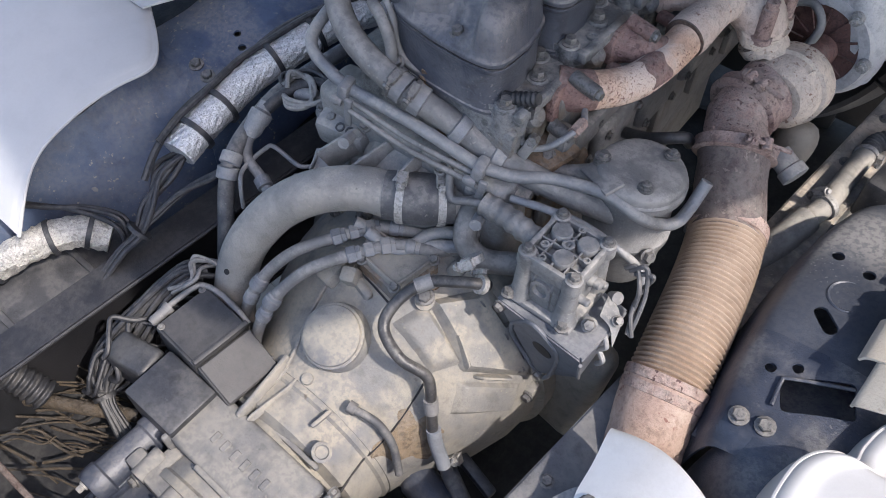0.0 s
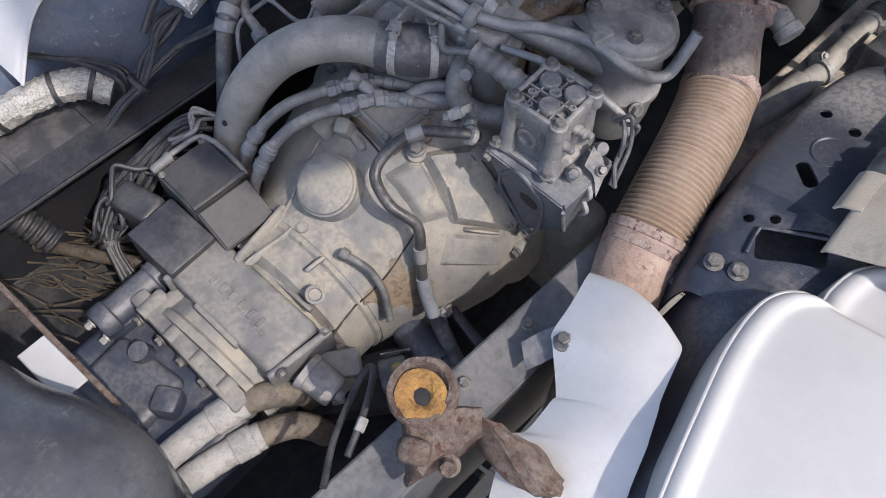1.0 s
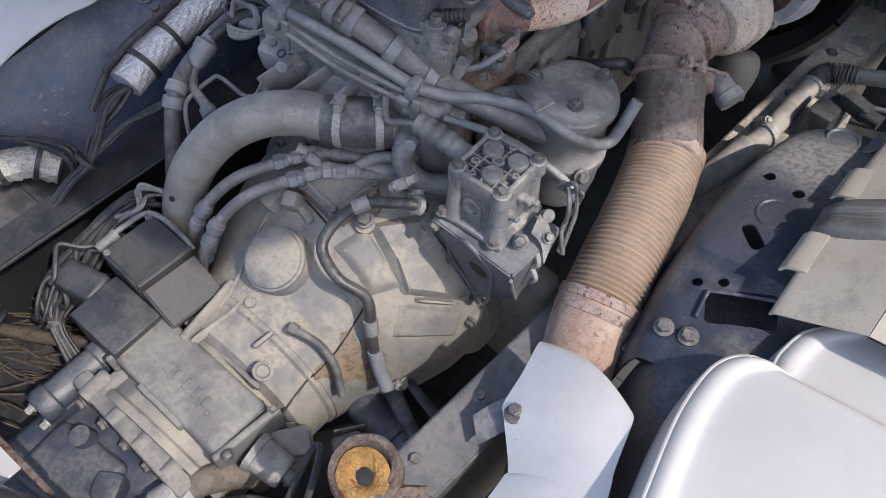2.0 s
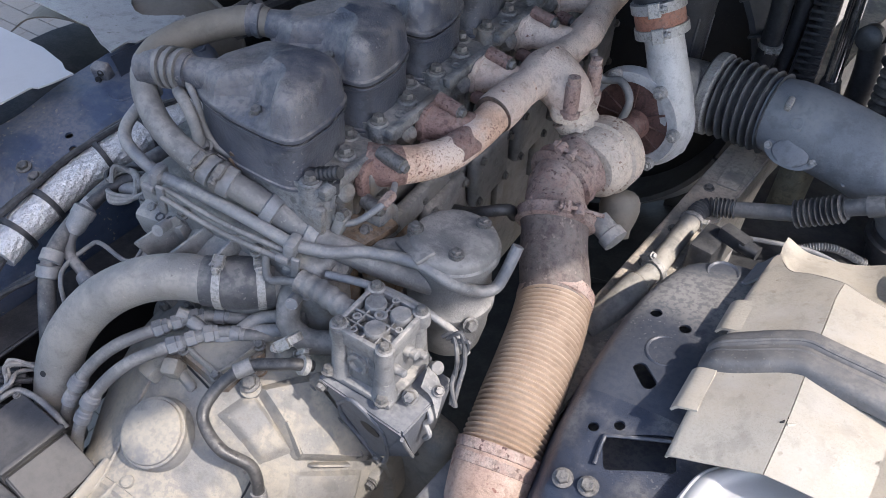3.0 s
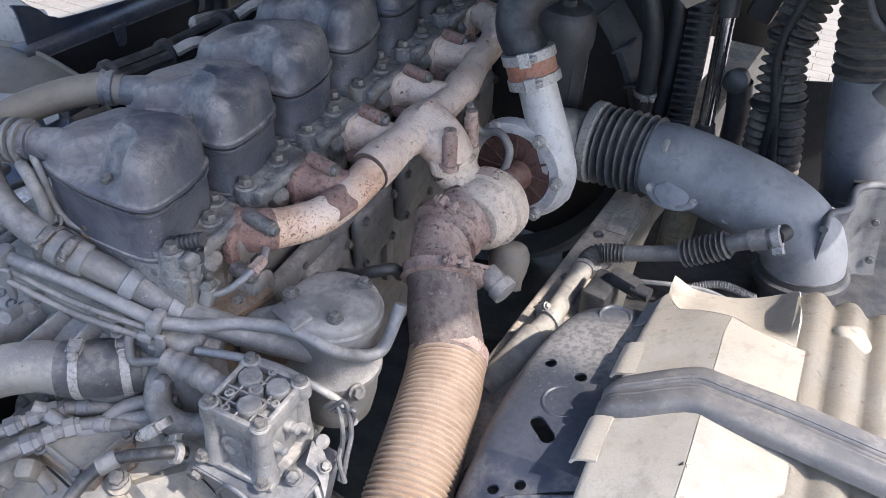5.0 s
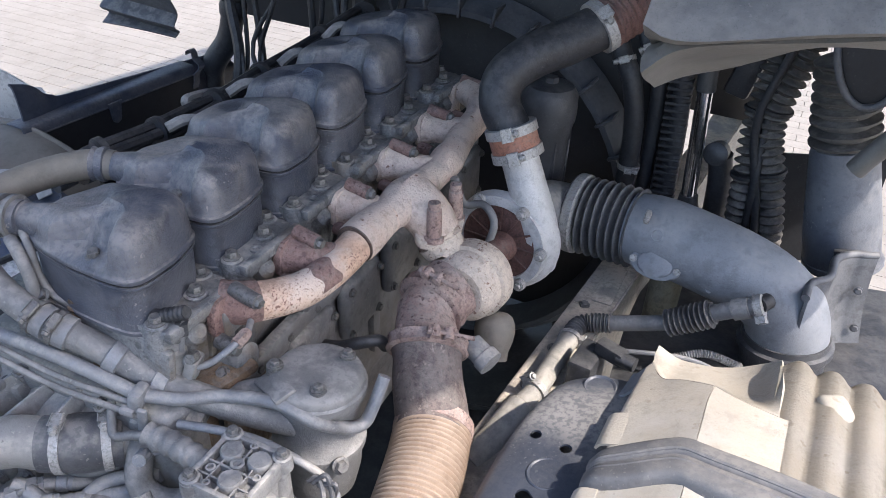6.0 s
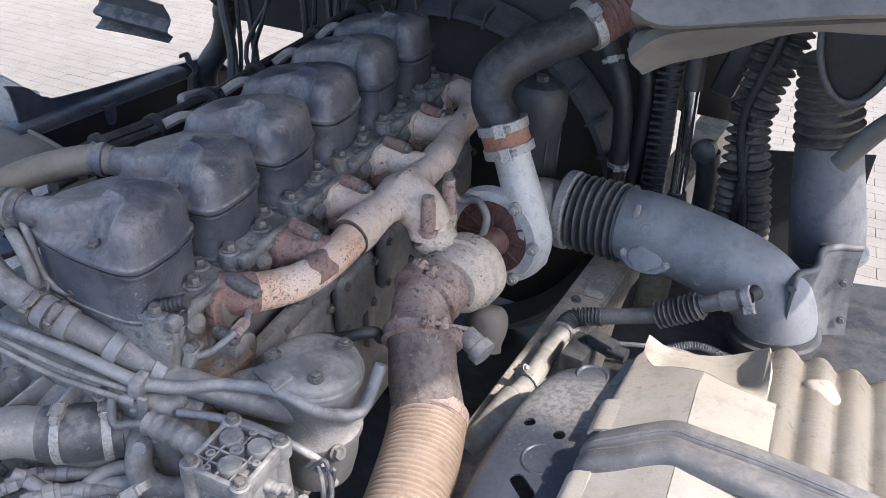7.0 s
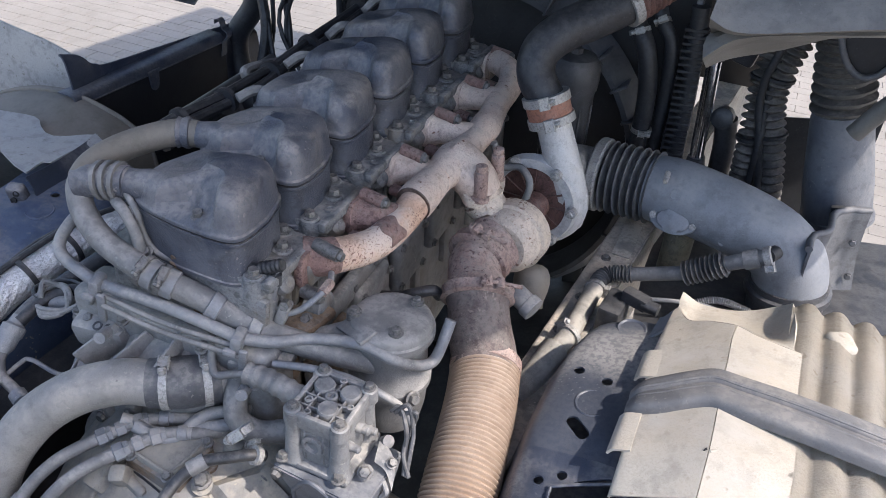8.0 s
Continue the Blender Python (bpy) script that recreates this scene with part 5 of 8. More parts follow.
part("bead", tube([*loop, loop[0]], 0.0042, 8, 7), BRACKET, br)
part("hole", lathe([(-0.004, 0.019), (0.0008, 0.019)], (-0.314, 0.611, 0.996), (-0.1, -0.97, -0.22), 28), DARK, br)
part("crease", tube([(-0.238, 0.588, 1.060), (-0.246, 0.613, 1.0), (-0.252, 0.639, 0.938)], 0.0032, 8, 6), CASTING, br)
for q in ((-0.322, 0.642, 0.868), (-0.395, 0.602, 1.055)):
    part("bolt", bolt(q, (0, -1, -0.1), 0.008, 0.010), BOLT, br)
sens = thing("cable_connector", (-0.43, 0.68, 1.14), "ribbed grey connector sleeve plugged into the valve block", "connector")
part("sleeve", bellows([(-0.49, 0.672, 1.165), (-0.45, 0.675, 1.163), (-0.40, 0.672, 1.158), (-0.383, 0.670, 1.156)], 0.0195, 0.019, 0.0022, 20), HOSE, sens)
part("cable", tube([(-0.483, 0.672, 1.165), (-0.515, 0.668, 1.155), (-0.545, 0.66, 1.15), (-0.57, 0.69, 1.18), (-0.585, 0.72, 1.21)], 0.007, 10, 7), HOSE, sens)
side = thing("sensor_plug", (-0.24, 0.69, 1.07), "pale alloy sensor plug with looping cables beside the valve block", "sensor")
part("clip_plate", sheet([[(-0.262, 0.690, 1.105), (-0.240, 0.684, 1.10), (-0.226, 0.672, 1.075)], [(-0.258, 0.665, 1.085), (-0.238, 0.662, 1.078), (-0.222, 0.652, 1.05)]], 0.003, 3), CASTING, side)
part("socket", lathe([(0, 0.008), (0.010, 0.008), (0.011, 0.0105), (0.018, 0.0105), (0.020, 0.006)], (-0.262, 0.700, 1.095), (0.7, -0.3, 0.6), 16), HOSE, side)
part("clip_bolt", bolt((-0.262, 0.643, 1.083), (0.2, -0.6, 0.7), 0.0095, 0.014), BOLT, side)
part("clip_bolt", bolt((-0.232, 0.672, 1.088), (0.4, -0.3, 0.8), 0.007, 0.010), BOLT, side)
part("zigzag_pipe", tube([(-0.238, 0.655, 1.062), (-0.228, 0.648, 1.048), (-0.236, 0.646, 1.034), (-0.224, 0.640, 1.022), (-0.232, 0.640, 1.005)], 0.0045, 8, 6), PIPE, side)
for k in range(3):
    part("cable", tube([(-0.262 + 0.008 * k, 0.725, 1.14), (-0.247 + 0.014 * k, 0.728, 1.152 + 0.010 * (k % 2)), (-0.228 + 0.009 * (k % 2), 0.712 + 0.008 * k, 1.128 - 0.010 * k), (-0.222 + 0.010 * (k % 2), 0.700 - 0.004 * k, 1.095), (-0.214 + 0.004 * k, 0.680, 1.06)], 0.0038, 8, 7), RUBBER, side)

# ---- hoses on the gearbox ----
wet = thing("vent_hose", (-0.42, 0.47, 0.72), "dark ribbed rubber vent hose running over the gearbox", "hose")
wp = [(-0.433, 0.622, 1.052), (-0.446, 0.603, 1.066), (-0.470, 0.588, 1.064), (-0.508, 0.559, 1.060), (-0.531, 0.514, 1.038), (-0.527, 0.474, 1.012), (-0.479, 0.458, 0.988), (-0.436, 0.474, 0.955), (-0.417, 0.462, 0.90), (-0.400, 0.449, 0.84), (-0.366, 0.438, 0.775)]
part("hose", tube(wp, 0.0098, 14, 8), WETRUBBER, wet)
for f in (0.31, 0.80):
    p, d = along(wp, f)
    part("ferrule", lathe([(-0.014, 0.0128), (0.014, 0.0128)], p, d, 16), HOSE, wet)
p, d = along(wp, 0.06)
clamp(wet, p, d, 0.0135, 0.010, (-0.5, -0.5, 0.6))
part("lower_pipe", tube([(-0.402, 0.451, 0.85), (-0.392, 0.446, 0.82), (-0.366, 0.438, 0.775)], 0.0128, 14, 6), DUCT, wet)
stub = thing("breather_hose", (-0.45, 0.39, 0.78), "short dusty breather hose lying on the gearbox", "hose")
part("hose", tube([(-0.512, 0.378, 0.893), (-0.49, 0.385, 0.886), (-0.468, 0.392, 0.868), (-0.440, 0.391, 0.832), (-0.413, 0.375, 0.785)], 0.0075, 12, 8), RUBBER, stub)
part("end_cap", lathe([(0, 0.011), (0.014, 0.011), (0.015, 0.007)], (-0.509, 0.379, 0.8925), (-1, -0.2, 0.25), 14), RUBBER, stub)
fit2 = thing("fuel_line_group", (-0.75, 0.52, 0.9), "two grey fuel hoses with hex couplings beside the bell housing", "fuel line")
for k, (dx, dy) in enumerate(((0.0, 0.0), (0.045, -0.012))):
    pts = [(-0.795 + dx, 0.375 + dy, 0.83), (-0.79 + dx, 0.40 + dy, 0.90), (-0.775 + dx, 0.44 + dy, 0.965), (-0.745 + dx, 0.49 + dy, 1.01), (-0.70 + dx, 0.55 + dy, 1.03), (-0.655 + dx, 0.61 + dy, 1.035), (-0.60 + dx, 0.645 + dy, 1.03), (-0.53 + dx * 0.3, 0.685, 1.02)]
    part("hose", tube(pts, 0.0108, 14, 8), HOSE, fit2)
    for f, r, n in ((0.26, 0.0155, 18), (0.20, 0.014, 18), (0.58, 0.0155, 6), (0.635, 0.0135, 6), (0.69, 0.0155, 6), (0.78, 0.013, 18)):
        p, d = along(pts, f)
        part("coupling", lathe([(-0.013, r * 0.8), (-0.011, r), (0.003, r), (0.005, r * 0.86), (0.011, r * 0.86), (0.013, r * 0.74)], p, d, n), PIPE, fit2)
pair = thing("oil_line_pair", (-0.55, 0.63, 1.02), "grey steel oil lines bending under the coolant sleeve", "oil line")
for k in range(2):
    part("pipe", tube([(-0.69 + 0.03 * k, 0.585, 1.045), (-0.66 + 0.035 * k, 0.60 - 0.01 * k, 1.03), (-0.625 + 0.03 * k, 0.605, 1.015 + 0.012 * k), (-0.57, 0.635 + 0.02 * k, 1.03 + 0.015 * k), (-0.50, 0.675 + 0.015 * k, 1.045 + 0.015 * k)], 0.0115, 12, 8), PIPE, pair)
up = thing("bypass_hose", (-0.48, 0.64, 1.02), "dusty brown-grey bypass hose with a bright clamp", "hose")
bp = [(-0.525, 0.70, 1.13), (-0.52, 0.675, 1.10), (-0.505, 0.655, 1.07), (-0.47, 0.66, 1.05), (-0.42, 0.69, 1.05)]
part("hose", tube(bp, 0.02, 16, 8), HOSE, up)
clamp(up, (-0.462, 0.612, 1.105), (0.6, -0.2, -0.6), 0.016, 0.012, (-0.4, -0.4, 0.8))

# ---- support plate and guards on the outer side ----


def cut(ob, cutter):
    """Opens holes through a mesh object with a cutter given in world places."""
    me = bpy.data.meshes.new("cutter")
    cutter.transform(Matrix.Translation(-ORIGIN[ob]))
    bmesh.ops.recalc_face_normals(cutter, faces=cutter.faces[:])
    cutter.to_mesh(me)
    cutter.free()
    tool = new("cutter", me)
    tool.parent = ob.parent
    tool.location = ob.location
    mod = ob.modifiers.new("cut", "BOOLEAN")
    mod.object, mod.operation, mod.solver = tool, "DIFFERENCE", "EXACT"
    bpy.context.view_layer.update()
    done = bpy.data.meshes.new_from_object(ob.evaluated_get(bpy.context.evaluated_depsgraph_get()))
    ob.modifiers.clear()
    ob.data = done
    bpy.data.objects.remove(tool)
    bpy.data.meshes.remove(me)
    return ob


MID = -1.178               # twice the middle plane between the two sides
FLIP = Matrix(((-1, 0, 0, MID), (0, 1, 0, 0), (0, 0, 1, 0), (0, 0, 0, 1)))


def mpart(left, name, bm, mat, parent, label="", sharp=38):
    if left:
        bm.transform(FLIP)
    return part(name, bm, mat, parent, label, sharp)


def mat_at(left, p):
    return (MID - p[0], p[1], p[2]) if left else p


def fender_support(left):
    sup = thing("fender_support", mat_at(left, (0.03, 0.9, 0.80)), "dark blue painted pressed steel fender support, scuffed" if left else "dark blue-grey pressed steel fender support with holes and dust", "support plate", "fender supports")
    skin_mat = BLUE if left else PLATE
    rows = []
    for y, x0, z in ((0.625, -0.030, 1.025), (0.655, -0.040, 1.050), (0.70, -0.048, 1.056), (0.764, -0.058, 1.066), (0.87, -0.062, 1.090), (0.987, -0.058, 1.100), (1.08, -0.045, 1.102), (1.15, -0.022, 1.100), (1.195, 0.02, 1.090)):
        rows.append([(x0 - 0.030, y - 0.012, z - 0.22), (x0 - 0.022, y - 0.008, z - 0.10), (x0 - 0.006, y, z - 0.022), (x0 + 0.022, y, z), (x0 + 0.07, y, z + 0.008), (x0 + 0.13, y, z + 0.016), (x0 + 0.21, y, z + 0.012)])
    mid = [tuple((a + b) / 2 for a, b in zip(p, q)) for p, q in zip(rows[3], rows[4])]
    face = mpart(left, "plate", sheet([mid, *rows[4:]], 0.004, 4), skin_mat, sup)
    low_face = mpart(left, "lower_plate", sheet([*rows[:4], mid], 0.004, 4), BLUE if left else NAVY, sup)
    wall = [[(0.105, 0.668, 1.062), (0.092, 0.58, 1.062), (0.090, 0.47, 1.045), (0.105, 0.30, 1.01), (0.14, 0.02, 0.92)], [(-0.005, 0.650, 1.036), (0.008, 0.58, 0.985), (0.020, 0.47, 0.915), (0.030, 0.30, 0.86), (0.06, 0.02, 0.80)],
            [(-0.04, 0.63, 0.84), (-0.037, 0.57, 0.82), (-0.032, 0.47, 0.79), (-0.02, 0.30, 0.76), (0.02, 0.02, 0.70)], [(-0.06, 0.60, 0.70), (-0.055, 0.55, 0.68), (-0.045, 0.47, 0.65), (-0.03, 0.30, 0.62), (0.01, 0.02, 0.58)]]
    mpart(left, "side_wall", sheet(wall, 0.004, 5), BLUE if left else NAVY, sup)
    # sheet added behind the holes: navy stands for shade, olive for a lit inside
    under = [[(-0.06, y, 0.985), (0.05, y, 1.0), (0.17, y, 1.02)] for y in (0.64, 0.9, 1.18)]
    mpart(left, "inner_pan", sheet([[(x, y, z + 0.035) for x, y, z in r] for r in under] if left else under, 0.004, 3), OLIVE if left else NAVY, sup)
    holes = bmesh.new()
    for x, y, r in ((-0.023, 0.994, 0.0095), (0.029, 0.981, 0.0095), (-0.019, 0.761, 0.008), (0.013, 0.779, 0.008)):
        lathe([(0.98, r), (1.2, r)], (x, y, 0), (0, 0, 1), 20, holes)
    prism(outline(0.022, 0.05, 0.0108), 0.98, 1.2, pose(0.010, 0.868, 0, 0, 0, 48), 0, holes)
    prism(outline(0.165 if left else 0.10, 0.052 if left else 0.055, 0.008), 0.98, 1.2, pose(0.083, 0.735, 0, 0, 0, 23) if left else pose(0.055, 0.752, 0, 0, 0, 26), 0, holes)
    if left:
        holes.transform(FLIP)
    again = holes.copy()
    cut(face, holes)
    cut(low_face, again)
    for x, y, z, r in ((0.019, 0.926, 1.100, 0.031), (0.037, 1.145, 1.104, 0.028)):
        mpart(left, "embossed_disc", lathe([(-0.004, r), (0.0045, r), (0.006, r - 0.002), (0.0045, r - 0.005), (0.003, r - 0.006), (0.004, 0.005)], (x, y, z), (-0.09, -0.05, 1), 36), skin_mat, sup)
    for x, y, z in ((-0.020, 0.668, 1.052), (0.016, 0.672, 1.059)):
        mpart(left, "flange_bolt", bolt((x, y, z + 0.003), (-0.1, -0.25, 1), 0.0105, 0.011, washer=1.45), BOLT, sup)
    if not left:
        mpart(left, "opening_rim", tube([(0.008, 0.705, 1.068), (0.003, 0.745, 1.074), (0.012, 0.756, 1.078), (0.09, 0.79, 1.088)], 0.003, 8, 6), NAVY, sup)


def arch_shield(left):
    shield = thing("wheel_arch_shield", mat_at(left, (0.25, 1.1, 0.85)), "pale dusty wheel arch shield with broken edge" if left else "cream dusty pressed wheel arch shield with ribs", "arch shield", "wheel arch shields")
    if left:
        # two broken pieces of a pale sheet with ragged edges, the far one bent down at its tip
        far = [(-1.80, 1.08), (-1.53, 1.145), (-1.47, 1.163), (-1.443, 1.167), (-1.42, 1.160), (-1.395, 1.138), (-1.362, 1.120), (-1.336, 1.118), (-1.31, 1.135), (-1.285, 1.160), (-1.259, 1.175), (-1.251, 1.10), (-1.248, 1.045), (-1.247, 1.025), (-1.262, 1.015), (-1.262, 1.005), (-1.252, 0.96), (-1.30, 0.972), (-1.377, 1.005), (-1.80, 1.02)]
        near = [(-1.80, 0.90), (-1.40, 0.90), (-1.313, 0.882), (-1.285, 0.868), (-1.259, 0.867), (-1.268, 0.82), (-1.276, 0.795), (-1.289, 0.79), (-1.289, 0.72), (-1.31, 0.66), (-1.80, 0.66)]
        for line, z, sheet_mat in ((far, 1.160, PALESHIELD), (near, 1.150, WHITE)):
            bm = bmesh.new()
            f = bm.faces.new([bm.verts.new((x, y, z + 0.004 * math.sin(9 * x + 14 * y))) for x, y in line])
            bmesh.ops.triangulate(bm, faces=[f])
            bmesh.ops.subdivide_edges(bm, edges=bm.edges[:], cuts=2, use_grid_fill=True)
            bmesh.ops.recalc_face_normals(bm, faces=bm.faces[:])
            bmesh.ops.solidify(bm, geom=bm.faces[:], thickness=0.004)
            part("torn_panel", bm, sheet_mat, shield)
        part("bent_tip", sheet([[(-1.262, 1.172, 1.160), (-1.256, 1.13, 1.159)], [(-1.225, 1.160, 1.150), (-1.238, 1.128, 1.146)], [(-1.188, 1.135, 1.132), (-1.205, 1.112, 1.122)]], 0.003, 4), PALESHIELD, shield)
        arc = ((-1.82, 1.03), (-1.72, 1.098), (-1.61, 1.139), (-1.51, 1.157), (-1.416, 1.161), (-1.33, 1.143), (-1.281, 1.125), (-1.241, 1.10), (-1.215, 1.05), (-1.205, 0.93))
        rows = [[(x, y, z + dz) for x, z in arc] for y, dz in ((1.06, -0.05), (1.16, -0.02), (1.25, 0.0), (1.30, 0.0))]
        part("arch_panel", sheet(rows, 0.004, 4), OLIVE, shield)
        part("edge_wall", sheet([[(-1.252, 0.955, 1.154), (-1.250, 1.05, 1.154), (-1.260, 1.172, 1.155)], [(-1.240, 0.955, 1.131), (-1.238, 1.05, 1.133), (-1.236, 1.165, 1.138)], [(-1.232, 0.955, 1.098), (-1.230, 1.05, 1.102), (-1.222, 1.16, 1.10)]], 0.004, 4), NAVY, shield)
        part("arch_bead", tube([(x, 1.297, z + 0.002) for x, z in arc], 0.006, 8, 5), OLIVE, shield)
        for dy, dz in ((0.02, -0.012), (0.05, -0.028)):
            part("arch_bead", tube([(x, 1.297 + dy, z + 0.006 + dz) for x, z in arc[:5]], 0.010, 8, 5), OLIVE, shield)
        return
    # a sloping inner panel, creased into a level one, that folds down into a trough before the ribs
    slope, level, trough = [], [], []
    for y in (0.735, 0.80, 0.88, 0.95, 1.02, 1.07):
        sag = -0.45 * max(0.0, 0.80 - y)
        slope.append([(0.092, y, 1.149 + sag), (0.097, y, 1.156 + sag), (0.135, y, 1.176 + sag), (0.17, y, 1.195 + sag), (0.203, y, 1.2125 + sag)])
        level.append([(0.203, y, 1.2125 + sag), (0.24, y, 1.2155 + sag), (0.275, y, 1.217 + sag), (0.315, y, 1.216 + sag)])
    slope.append([(0.100, 1.185, 1.143), (0.108, 1.192, 1.146), (0.130, 1.142, 1.165), (0.165, 1.124, 1.190), (0.207, 1.104, 1.2125)])
    level.append([(0.207, 1.104, 1.2125), (0.241, 1.088, 1.2155), (0.275, 1.080, 1.217), (0.315, 1.076, 1.216)])
    mpart(left, "sloping_panel", sheet(slope, -0.004, 4), CREAM, shield)
    mpart(left, "level_panel", sheet(level, -0.004, 4), CREAM, shield)
    fold = [(0.108, 1.192, 1.146), (0.130, 1.142, 1.165), (0.165, 1.124, 1.190), (0.207, 1.104, 1.2125), (0.241, 1.088, 1.2155), (0.275, 1.080, 1.217), (0.300, 1.077, 1.217)]
    lip = [(0.104, 1.236, 1.157), (0.137, 1.236, 1.141), (0.170, 1.240, 1.138), (0.205, 1.246, 1.140), (0.240, 1.258, 1.146), (0.272, 1.262, 1.164), (0.297, 1.244, 1.196)]
    low = [(0.106, 1.215, 1.147), (0.134, 1.170, 1.148), (0.168, 1.162, 1.158), (0.207, 1.158, 1.163), (0.241, 1.158, 1.164), (0.275, 1.158, 1.175), (0.302, 1.158, 1.214)]
    crisp = [tuple(u + (v - u) * 0.16 for u, v in zip(p, q)) for p, q in zip(fold, low)]
    mpart(left, "front_trough", sheet([fold, crisp, low, lip], -0.004, 5), CREAM, shield)
    bm = bmesh.new()
    rows = []
    for y, dz in ((0.735, -0.03), (0.80, 0.0), (0.95, 0.0), (1.10, 0.0), (1.17, 0.0), (1.205, -0.002), (1.225, -0.008), (1.239, -0.018), (1.247, -0.034), (1.250, -0.07), (1.250, -0.11)):
        line = []
        for k in range(61):
            x = 0.292 + 0.30 * k / 60
            u = (x - 0.296) / 0.050
            w = 0.0 if u < 0 else 0.012 * abs(math.sin(u * math.pi)) ** 1.1
            line.append(Vector((x + 0.02 * (y - 1.2), y + (0.012 * abs(math.sin(u * math.pi)) if y > 1.2 else 0.0), 1.209 - 0.13 * max(0.0, x - 0.36) ** 1.2 + w * min(1.0, (y - 0.70) / 0.1) + dz)))
        rows.append(line)
    verts = [[bm.verts.new(p) for p in r] for r in rows]
    for a, b in zip(verts, verts[1:]):
        for i in range(len(a) - 1):
            bm.faces.new((a[i], a[i + 1], b[i + 1], b[i]))
    bmesh.ops.solidify(bm, geom=bm.faces[:], thickness=0.004)
    mpart(left, "ribbed_panel", bm, CREAM, shield, sharp=60)
    for x, y0, y1 in ((0.077, 0.972, 1.045), (0.073, 0.796, 0.880)):
        mpart(left, "edge_tab", sheet([[(x - 0.003, y0, 1.140), (x + 0.004, y0, 1.151), (x + 0.028, y0, 1.161)], [(x - 0.001, y1, 1.140), (x + 0.006, y1, 1.151), (x + 0.028, y1, 1.161)]], -0.004, 3), CREAM, shield)
    mpart(left, "edge_lip", sheet([[(0.070, 1.13, 1.116), (0.078, 1.13, 1.121), (0.098, 1.13, 1.150)], [(0.078, 1.205, 1.108), (0.086, 1.205, 1.114), (0.104, 1.205, 1.145)]], 0.004, 3), DUCT, shield)
    bm = bmesh.new()
    block((0.046, 0.050, 0.05), (0.374, 1.150, 1.196), (4, 0, 24), 0.012, 3, bm)
    mpart(left, "square_boss", bm, CREAM, shield)
    mpart(left, "bolt_hole", lathe([(0, 0.010), (0.004, 0.010), (0.004, 0.006), (0, 0.006)], (0.452, 1.15, 1.196), (0, -0.3, 1), 20), STEEL, shield)
    for x0, x1, y0, y1 in ((0.145, 0.180, 0.872, 0.890), (0.100, 0.122, 0.866, 0.884)):
        z0, z1 = 1.158 + (x0 - 0.097) * 0.514, 1.158 + (x1 - 0.097) * 0.514
        bm = bmesh.new()
        skin(bm, [[(x0, y0, z0 - 0.003), (x1, y0, z1 - 0.003), (x1, y1, z1 - 0.003), (x0, y1, z0 - 0.003)], [(x0, y0, z0 + 0.0015), (x1, y0, z1 + 0.0015), (x1, y1, z1 + 0.0015), (x0, y1, z0 + 0.0015)]])
        mpart(left, "slot", bm, DARK, shield)
    crack = [(0.220, 0.874), (0.2185, 0.850), (0.214, 0.825), (0.206, 0.806), (0.196, 0.798)]
    gap = [0.001, 0.004, 0.0055, 0.006, 0.001]
    bm = bmesh.new()
    skin(bm, [[(x - g, y, 1.2155), (x + g, y, 1.2155), (x + g, y, 1.205), (x - g, y, 1.205)] for (x, y), g in zip(crack, gap)])
    mpart(left, "crack", bm, DARK, shield)
    mpart(left, "crack_edge", tube([(x + 0.008, y, 1.2145) for x, y in crack], 0.0035, 8, 5), CREAM, shield)


def mudguard(left):
    guard = thing("mudguard", mat_at(left, (0.2, 0.5, 0.7)), "large smooth white plastic mudguard with rounded edge", "mudguard", "mudguards")
    if left:
        rim = ((-1.414, 0.739, 1.13), (-1.345, 0.695, 1.13), (-1.247, 0.636, 1.13), (-1.191, 0.594, 1.13), (-1.175, 0.56, 1.127), (-1.193, 0.506, 1.118), (-1.21, 0.438, 1.1), (-1.222, 0.364, 1.07), (-1.218, 0.316, 1.045), (-1.202, 0.276, 1.015), (-1.165, 0.22, 0.97))
        rows = [[(x, y, z), (x - 0.012, y, z + 0.003), (x - 0.06, y, z + 0.010), (min(x - 0.2, -1.55), y, z + 0.03), (-1.9, y, z + 0.01)] for x, y, z in rim]
        part("shell", sheet(rows, 0.003, 4), WHITE, guard)
        part("edge_bead", tube([(x - 0.002, y, z - 0.002) for x, y, z in rim], 0.0035, 8, 5), WHITE, guard)
        return
    rows = []
    for y, x0, z in ((0.10, 0.165, 0.96), (0.22, 0.132, 1.03), (0.345, 0.098, 1.085), (0.43, 0.080, 1.105), (0.525, 0.064, 1.115), (0.60, 0.064, 1.120), (0.640, 0.078, 1.122), (0.660, 0.102, 1.124), (0.672, 0.126, 1.112), (0.70, 0.128, 1.112), (0.745, 0.140, 1.118), (0.785, 0.175, 1.124)):
        rows.append([(x0 - 0.010, y, z - 0.09), (x0 - 0.006, y, z - 0.03), (x0 + 0.001, y, z - 0.006), (x0 + 0.012, y, z + 0.004), (x0 + 0.024, y, z + 0.004), (x0 + 0.036, y, z - 0.001), (x0 + 0.06, y, z + 0.001), (x0 + 0.14, y, z + 0.012), (x0 + 0.28, y, z + 0.022), (x0 + 0.5, y, z + 0.01)])
    mpart(left, "shell", sheet(rows, 0.004, 4), WHITE, guard)
    mpart(left, "edge_bead", tube([r[2] for r in rows], 0.0035, 8, 5), WHITE, guard)


for left in (False, True):
    fender_support(left)
    arch_shield(left)
    mudguard(left)

